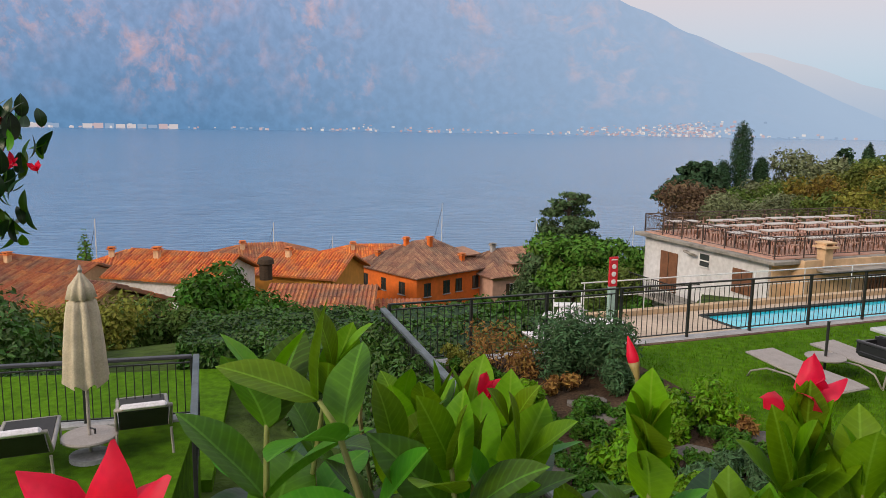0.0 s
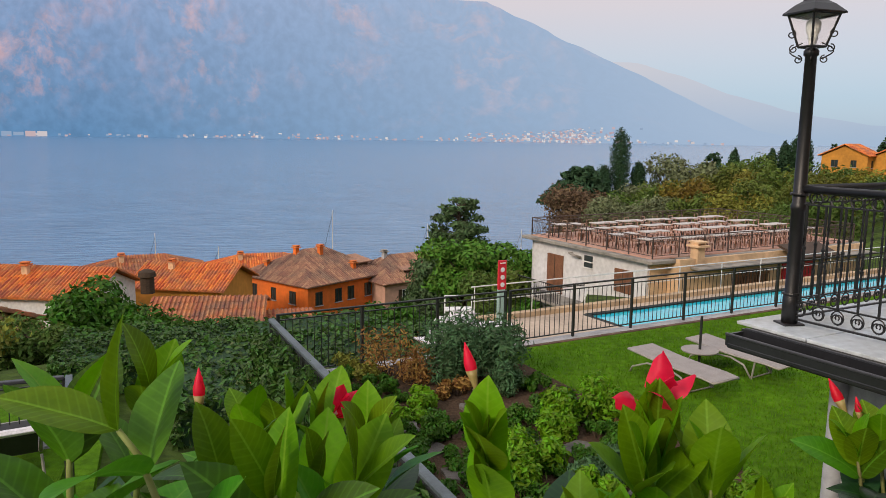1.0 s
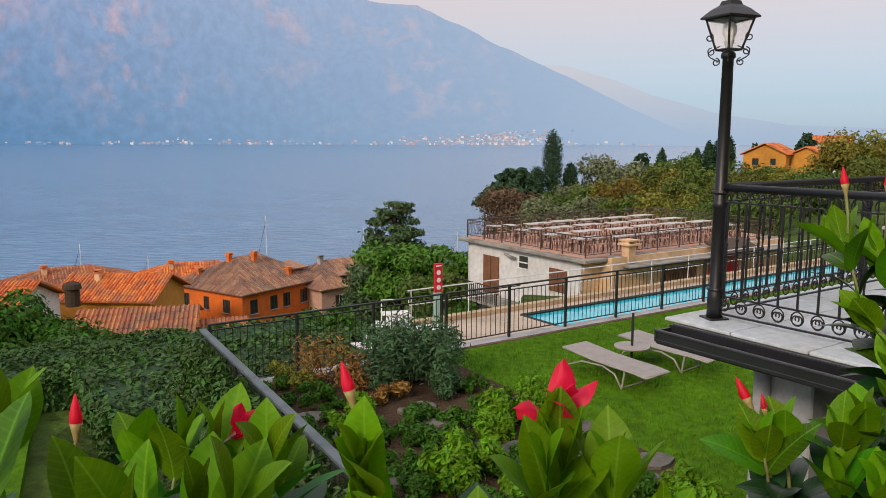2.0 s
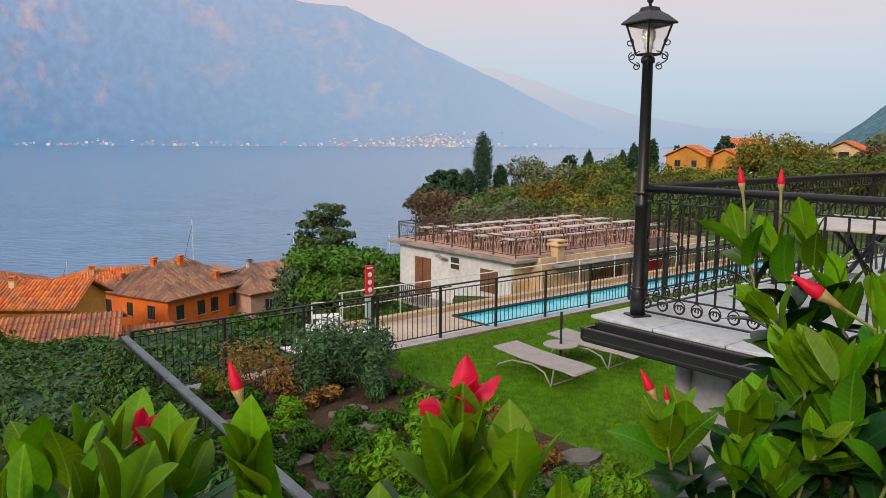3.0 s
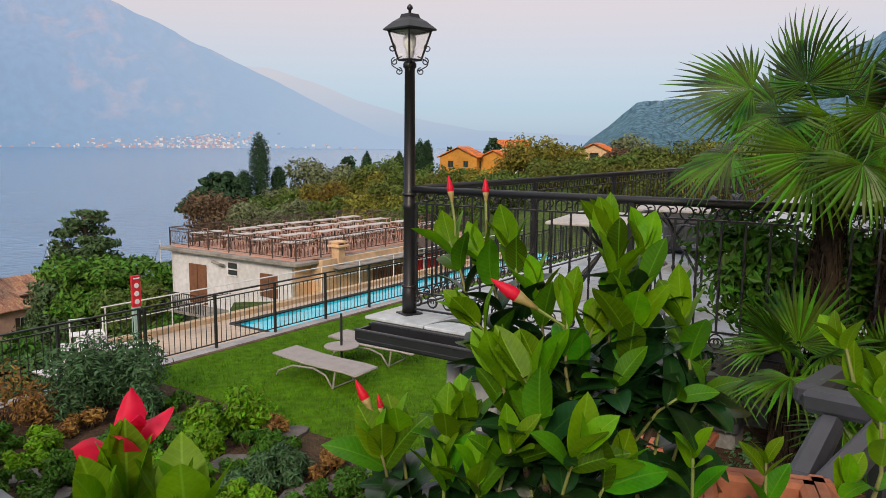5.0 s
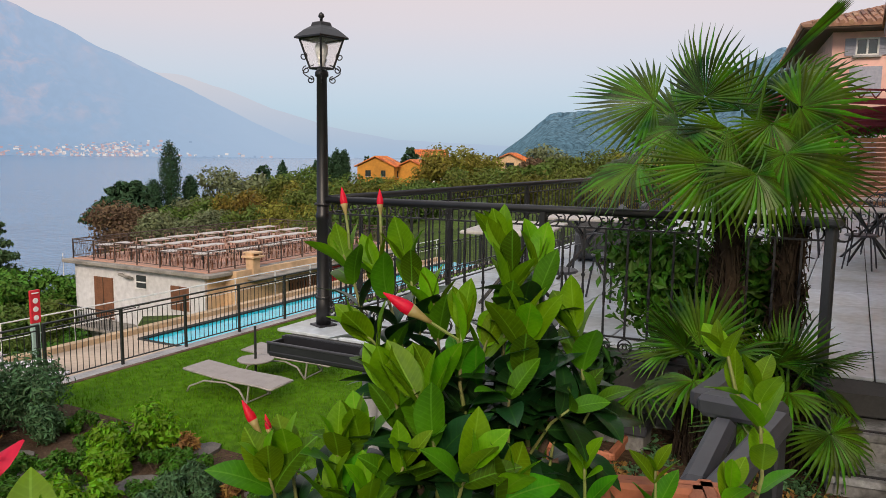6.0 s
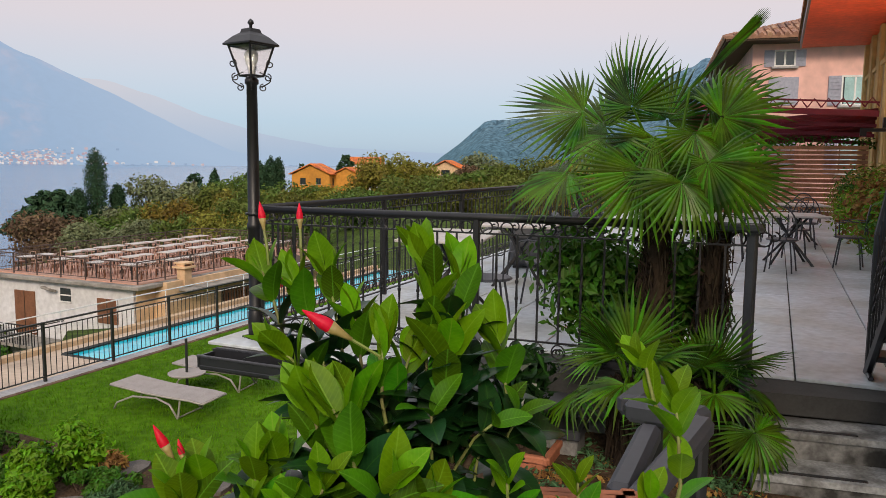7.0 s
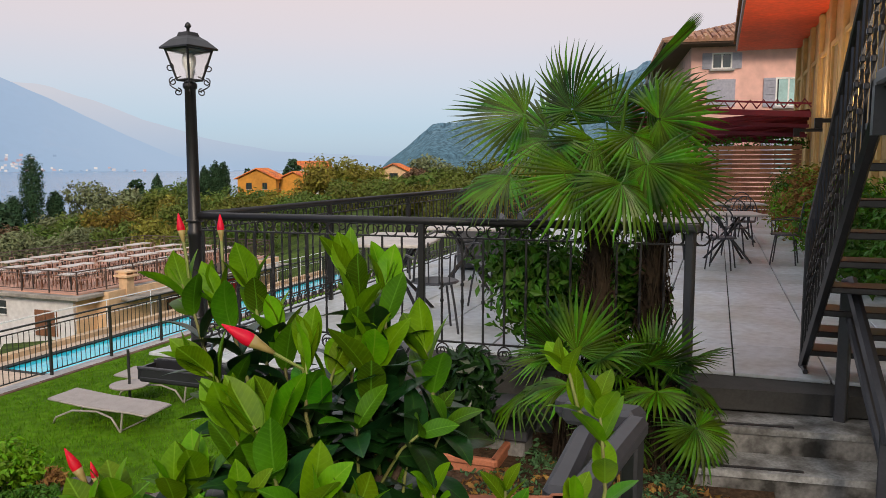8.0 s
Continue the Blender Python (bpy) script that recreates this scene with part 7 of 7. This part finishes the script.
def shoot(plant, tip, root, pairs, size, rng, top=24, low=68, gap=0.042, dark=0.25, young=2):
    """A stem from root to tip with crossed pairs of leaves, upright at the tip and spreading lower down."""
    tip, root = Vector(tip), Vector(root)
    up = Vector((0, 0, 1))
    mid = root.lerp(tip, 0.5) + Vector((rng.normal() * 0.015, rng.normal() * 0.015, 0))
    pts = [root, root.lerp(mid, 0.6), mid, mid.lerp(tip, 0.6) + up * 0.01, tip]
    part("stem", Shape().tube(pts, 0.0032, 6, 0.0016), M_stem, plant, smooth=True)
    total = (tip - root).length
    for i in range(pairs):
        k = 1 - min(0.92, gap * i * (1 + 0.06 * i) / total)
        j = min(3, int(k * 4))
        p = pts[j].lerp(pts[j + 1], k * 4 - j)
        d = (pts[j + 1] - pts[j]).normalized()
        a0 = i * 1.5708 + rng.normal() * 0.25
        open_ = radians(top + (low - top) * min(1, i / 4.0) + rng.normal() * 7)
        L = size * (0.62 + 0.38 * min(1, (i + 0.6) / 2.0)) * rng.uniform(0.85, 1.12)
        side = d.cross(Vector((0.3, 0.9, 0.1))).normalized()
        for s in range(2):
            q = Matrix.Rotation(a0 + s * math.pi, 3, d) @ side
            way = (d * math.cos(open_) + q * math.sin(open_)).normalized()
            n = (d - way * d.dot(way)).normalized()
            x = way.cross(n)
            m = Matrix(((x.x, way.x, n.x, p.x), (x.y, way.y, n.y, p.y), (x.z, way.z, n.z, p.z), (0, 0, 0, 1)))
            # lower leaves take the dark colour as painted shade inside the plant
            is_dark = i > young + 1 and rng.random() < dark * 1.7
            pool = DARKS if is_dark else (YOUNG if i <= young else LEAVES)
            part("leaf", pool[int(rng.integers(len(pool)))], None, plant, m=m @ Matrix.Rotation(rng.normal() * 0.2, 4, "Y") @ Matrix.Scale(L, 4))


def blossom(plant, p, d, size, rng, base=True):
    fl = part("flower", Shape().lathe([(0.03, -0.5), (0.045, -0.1), (0.08, 0.1), (0.10, 0.2)], n=12), M_petal_base, plant, "open red trumpet flower", True, m=Matrix.Translation(p) @ toward(d) @ Matrix.Scale(size, 4))
    for i in range(5):
        part("petal", PETAL, None, fl, m=Matrix.Rotation(i * 1.2566 + rng.normal() * 0.18, 4, "Z") @ Matrix.Rotation(rng.normal() * 0.22, 4, "X") @ Matrix.Diagonal((rng.uniform(0.9, 1.25), 1, rng.uniform(0.8, 1.1), 1)))


def bud(plant, p, d, size):
    b = part("bud", BUD, None, plant, "closed red flower bud", m=Matrix.Translation(p) @ toward(d) @ Matrix.Scale(size * 0.68, 4))
    part("bud_base", BUD_BASE, None, b)


def pt(x, y, z):
    return Vector((x, y, z))


def flower_bud(plant, tip, base):
    """A pointed bud between two places, on a stalk that joins the plant below."""
    tip, base = Vector(tip), Vector(base)
    d = (tip - base)
    bud(plant, base + d * 0.25, d, d.length * 1.02)
    part("stalk", Shape().tube([base + d * 0.1, base - d * 0.5, base - d * 0.8 + Vector((0.01, 0.01, -0.06))], 0.0022, 5), M_stem, plant)


def under(p, drop=0.16, pull=0.25, to=(0.8, 0.83)):
    """A point below p, drawn towards the middle of the trough."""
    return (p[0] + (to[0] - p[0]) * pull, p[1] + (to[1] - p[1]) * pull, p[2] - drop)


frng = np.random.default_rng(42)
row = thing("mandevilla_plant", pose(0, 0, 0), "mandevilla with arching stems and broad green leaves in the trough", "plant", "mandevillas")
shoot(row, (-0.195, 0.603, -0.198), (-0.205, 0.62, -0.36), 5, 0.088, frng, 28, 92, 0.032, 0.0, 0)
shoot(row, (-0.158, 0.640, -0.190), (-0.170, 0.66, -0.36), 4, 0.070, frng, 22, 70, 0.034, 0.0, 1)
shoot(row, (-0.150, 0.545, -0.175), (-0.090, 0.56, -0.30), 4, 0.082, frng, 45, 85, 0.040, 0.0, 0)
for p in ((-0.092, 0.851, -0.268), (-0.125, 0.860, -0.275), (-0.060, 0.875, -0.275), (-0.015, 0.850, -0.285), (-0.006, 0.880, -0.305)):
    shoot(row, (p[0], p[1], p[2] - 0.035), under(p, 0.25, 0.2, (-0.06, 0.78)), 6, 0.086, frng, 26, 66, 0.030, 0.2, 1)
for p in ((-0.072, 0.545, -0.215), (-0.030, 0.600, -0.240), (-0.110, 0.610, -0.245), (-0.055, 0.680, -0.275)):
    shoot(row, p, under(p, 0.22, 0.2, (-0.06, 0.70)), 5, 0.080, frng, 22, 60, 0.030, 0.1, 1)
for p in ((-0.17, 0.74, -0.32), (-0.10, 0.72, -0.32), (-0.02, 0.76, -0.34), (-0.22, 0.70, -0.31), (0.05, 0.78, -0.37), (-0.06, 0.80, -0.35)):
    shoot(row, p, under(p, 0.2, 0.1, (0, 0.75)), 4, 0.080, frng, 30, 75, 0.030, 0.6, -1)
blossom(row, pt(-0.262, 0.520, -0.262), (0.1, -0.6, 0.8), 0.062, frng)
blossom(row, pt(-0.048, 0.885, -0.300), (0.7, -0.3, 0.6), 0.034, frng)
flower_bud(row, (-0.156, 0.784, -0.216), (-0.156, 0.779, -0.258))

row2 = thing("mandevilla_plant", pose(0, 0, 0), "mandevilla with fresh upright leaves, an open red flower and a bud", "plant", "mandevillas")
shoot(row2, (0.044, 0.552, -0.200), (0.046, 0.56, -0.36), 5, 0.064, frng, 20, 34, 0.016, 0.0, 3)
for p in ((0.215, 0.719, -0.262), (0.200, 0.700, -0.275), (0.250, 0.690, -0.275)):
    shoot(row2, (p[0], p[1], p[2] - 0.015), under(p, 0.2, 0.1, (0.2, 0.74)), 5, 0.086, frng, 18, 40, 0.022, 0.0, 3)
for p in ((0.130, 0.635, -0.275), (0.097, 0.640, -0.278), (0.165, 0.66, -0.290), (0.02, 0.62, -0.275), (0.275, 0.66, -0.290), (0.31, 0.72, -0.33)):
    shoot(row2, (p[0], p[1], p[2] - 0.032), under(p, 0.22, 0.1, (0.15, 0.74)), 5, 0.068, frng, 24, 58, 0.028, 0.2, 1)
for p in ((0.08, 0.72, -0.35), (0.15, 0.74, -0.36), (0.24, 0.76, -0.37), (0.32, 0.78, -0.40)):
    shoot(row2, p, under(p, 0.2, 0.1, (0.2, 0.75)), 4, 0.080, frng, 30, 75, 0.030, 0.6, -1)
blossom(row2, pt(0.221, 0.742, -0.252), (0.1, -0.45, 1), 0.047, frng)
flower_bud(row2, (0.034, 0.577, -0.141), (0.041, 0.572, -0.170))

big = thing("mandevilla_bush", pose(0, 0, 0), "tall bushy mandevilla with fresh upright shoots and red buds", "plant", "mandevillas")
tall = [((0.703, 1.014, -0.135), (0.745, 0.92, -0.34), 7, 0.066), ((0.735, 0.985, -0.150), (0.752, 0.91, -0.34), 5, 0.066), ((0.772, 0.966, -0.135), (0.762, 0.89, -0.34), 7, 0.066), ((0.780, 0.915, -0.190), (0.765, 0.88, -0.34), 4, 0.066),
        ((0.668, 0.905, -0.222), (0.700, 0.86, -0.34), 5, 0.070), ((0.844, 0.850, -0.112), (0.842, 0.79, -0.36), 9, 0.072), ((0.872, 0.812, -0.135), (0.850, 0.78, -0.36), 8, 0.072), ((0.830, 0.820, -0.165), (0.840, 0.79, -0.36), 6, 0.072),
        ((0.900, 0.770, -0.215), (0.862, 0.77, -0.36), 4, 0.072), ((0.812, 0.775, -0.215), (0.820, 0.77, -0.37), 5, 0.080), ((0.761, 0.832, -0.205), (0.758, 0.81, -0.36), 5, 0.066), ((0.795, 0.822, -0.230), (0.780, 0.80, -0.36), 4, 0.066),
        ((0.663, 0.803, -0.265), (0.675, 0.77, -0.40), 5, 0.078), ((0.658, 0.842, -0.268), (0.680, 0.81, -0.40), 4, 0.075), ((0.700, 0.815, -0.275), (0.705, 0.79, -0.40), 4, 0.075)]
for tip, foot, pairs, size in tall:
    shoot(big, (tip[0], tip[1], tip[2] - 0.010), foot, pairs + 3, size * 1.06, frng, 18, 40, 0.018, 0.6, 2)
    part("stem", Shape().tube([foot, ((foot[0] + 0.78) / 2, (foot[1] + 0.84) / 2, -0.48), (0.78, 0.84, -0.62)], 0.005, 6, 0.006), M_bark, big, smooth=True)
# filler shoots, nearly all dark leaves: the bush's inner shade put into colour
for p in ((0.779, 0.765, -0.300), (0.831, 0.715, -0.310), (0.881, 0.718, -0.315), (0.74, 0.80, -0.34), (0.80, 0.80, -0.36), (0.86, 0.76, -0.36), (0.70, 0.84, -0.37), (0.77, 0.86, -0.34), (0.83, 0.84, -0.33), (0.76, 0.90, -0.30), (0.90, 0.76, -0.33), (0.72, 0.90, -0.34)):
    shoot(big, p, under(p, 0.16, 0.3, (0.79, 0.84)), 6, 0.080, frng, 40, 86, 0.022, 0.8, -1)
low = thing("mandevilla_plant", pose(0, 0, 0), "low leafy mandevilla at the foot of the tall bush", "plant", "mandevillas")
for p in ((0.555, 0.900, -0.360), (0.527, 0.895, -0.370), (0.599, 0.862, -0.348), (0.629, 0.862, -0.340), (0.631, 0.778, -0.350), (0.673, 0.714, -0.340), (0.716, 0.698, -0.365), (0.60, 0.80, -0.385), (0.58, 0.84, -0.39)):
    shoot(low, p, under(p, 0.18, 0.35, (0.65, 0.86)), 6, 0.076, frng, 26, 62, 0.020, 0.6, 1)
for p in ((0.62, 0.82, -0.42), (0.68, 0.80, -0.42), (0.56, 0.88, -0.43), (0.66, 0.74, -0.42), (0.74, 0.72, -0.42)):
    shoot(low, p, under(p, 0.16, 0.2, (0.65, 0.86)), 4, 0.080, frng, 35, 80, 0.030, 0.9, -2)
sprig = thing("mandevilla_sprig", pose(0, 0, 0), "single tall mandevilla sprig rising before the steps", "plant", "mandevillas")
shoot(sprig, (0.932, 0.580, -0.222), (0.968, 0.546, -0.320), 3, 0.058, frng, 36, 60, 0.026, 0.0, 3)
shoot(sprig, (0.958, 0.548, -0.268), (0.972, 0.560, -0.46), 5, 0.064, frng, 36, 62, 0.026, 0.0, 3)
for p in ((0.909, 0.548, -0.372), (0.808, 0.670, -0.362), (0.899, 0.637, -0.378)):
    shoot(sprig, p, under(p, 0.16, 0.2, (0.9, 0.66)), 4, 0.058, frng, 30, 62, 0.028, 0.1, 1)
for pl, a, b in ((big, (0.681, 0.888, -0.177), (0.730, 0.851, -0.216)), (big, (0.706, 1.022, -0.054), (0.708, 1.014, -0.095)), (big, (0.750, 0.995, -0.056), (0.748, 0.990, -0.095)),
                 (big, (0.903, 0.775, -0.208), (0.904, 0.772, -0.232)), (low, (0.521, 0.947, -0.296), (0.536, 0.927, -0.339)), (low, (0.536, 0.918, -0.308), (0.540, 0.910, -0.339))):
    flower_bud(pl, a, b)

# oleander on the far side, on its leaning stem
ol = thing("flowering_shrub", pose(-0.085, -0.09, 0.06), "dark-leaved shrub with red flowers on a grey leaning stem", "shrub")
part("stem", Shape().tube([(-1.50, 2.05, -1.66), (-1.40, 2.06, -0.8), (-1.22, 2.1, -0.35), (-1.20, 2.1, -0.1)], 0.035, 8, 0.02), M_plinth, ol, smooth=True)
for i in range(170):
    c = pt(-1.20, 2.12, -0.22) + pt(frng.uniform(-0.12, 0.12), frng.uniform(-0.12, 0.12), frng.uniform(-0.2, 0.17))
    m = Matrix.Translation(c) @ toward((frng.normal(), frng.normal(), frng.normal() + 0.5)) @ Matrix.Rotation(radians(60), 4, "X") @ Matrix.Scale(0.07 * frng.uniform(0.7, 1.2), 4)
    part("leaf", (DARKS if i % 3 else LEAVES)[i % 2], None, ol, m=m)
for p in ((-1.144, 2.127, -0.085), (-1.10, 2.10, -0.185), (-1.125, 2.09, -0.165), (-1.04, 2.1, -0.20)):
    blossom(ol, pt(*p), (0.3, -0.8, 0.5), 0.03, frng)
part("cable", Shape().tube([(-1.22, 2.02, -0.2), (-1.17, 2.0, -0.42), (-1.2, 2.0, -0.65)], 0.012, 6), M_iron, ol)

# ---- terrace paving, tile by tile ----
pave = thing("terrace_paving", TM, "grey stone paving of large rectangular tiles", "paving", "", "structure")
TX, TY = 0.92, 0.62
tile = Shape().box((0, 0, 0), (TX - 0.012, TY - 0.012, 0.026), bevel=0.004).mesh("paving_tile", M_tile)
rest = Shape()
count = 0
for i in range(25):
    for j in range(14):
        x, y = -0.30 + TX * (i + 0.5), 0.26 - TY * (j + 0.5)
        edge = -0.33 if y > -1.7 else (0.12 if y > -2.5 else 0.40)
        if x - TX / 2 < edge - 0.35:
            continue
        if i == 0 or x - TX / 2 < edge:
            x0 = max(edge, x - TX / 2)
            if x + TX / 2 - x0 > 0.1:
                rest.box(((x0 + x + TX / 2) / 2, y, TERR - 0.007), (x + TX / 2 - x0 - 0.012, TY - 0.012, 0.026), bevel=0.004)
        elif i < 20:
            part("paving_tile", tile, None, pave, m=Matrix.Translation((x, y, TERR - 0.007)))
        else:
            rest.box((x, y, TERR - 0.007), (TX - 0.012, TY - 0.012, 0.026))
part("outer_tiles", rest, M_tile, pave, kind="stuff")

# brick edging along the kerb
edging = thing("brick_edging", Matrix(), "row of brown bricks between lawn and kerb", "edging", "", "structure")
eb = Shape().box((0, 0, 0), (0.24, 0.10, 0.09), bevel=0.008).mesh("brick", M_brick_edge)
for i in range(80):
    p = on_fence(-0.3 + 0.25 * i, -0.22, LAWN - 0.03)
    part("brick", eb, None, edging, m=Matrix.Translation(p) @ Matrix.Rotation(radians(TURN), 4, "Z"))
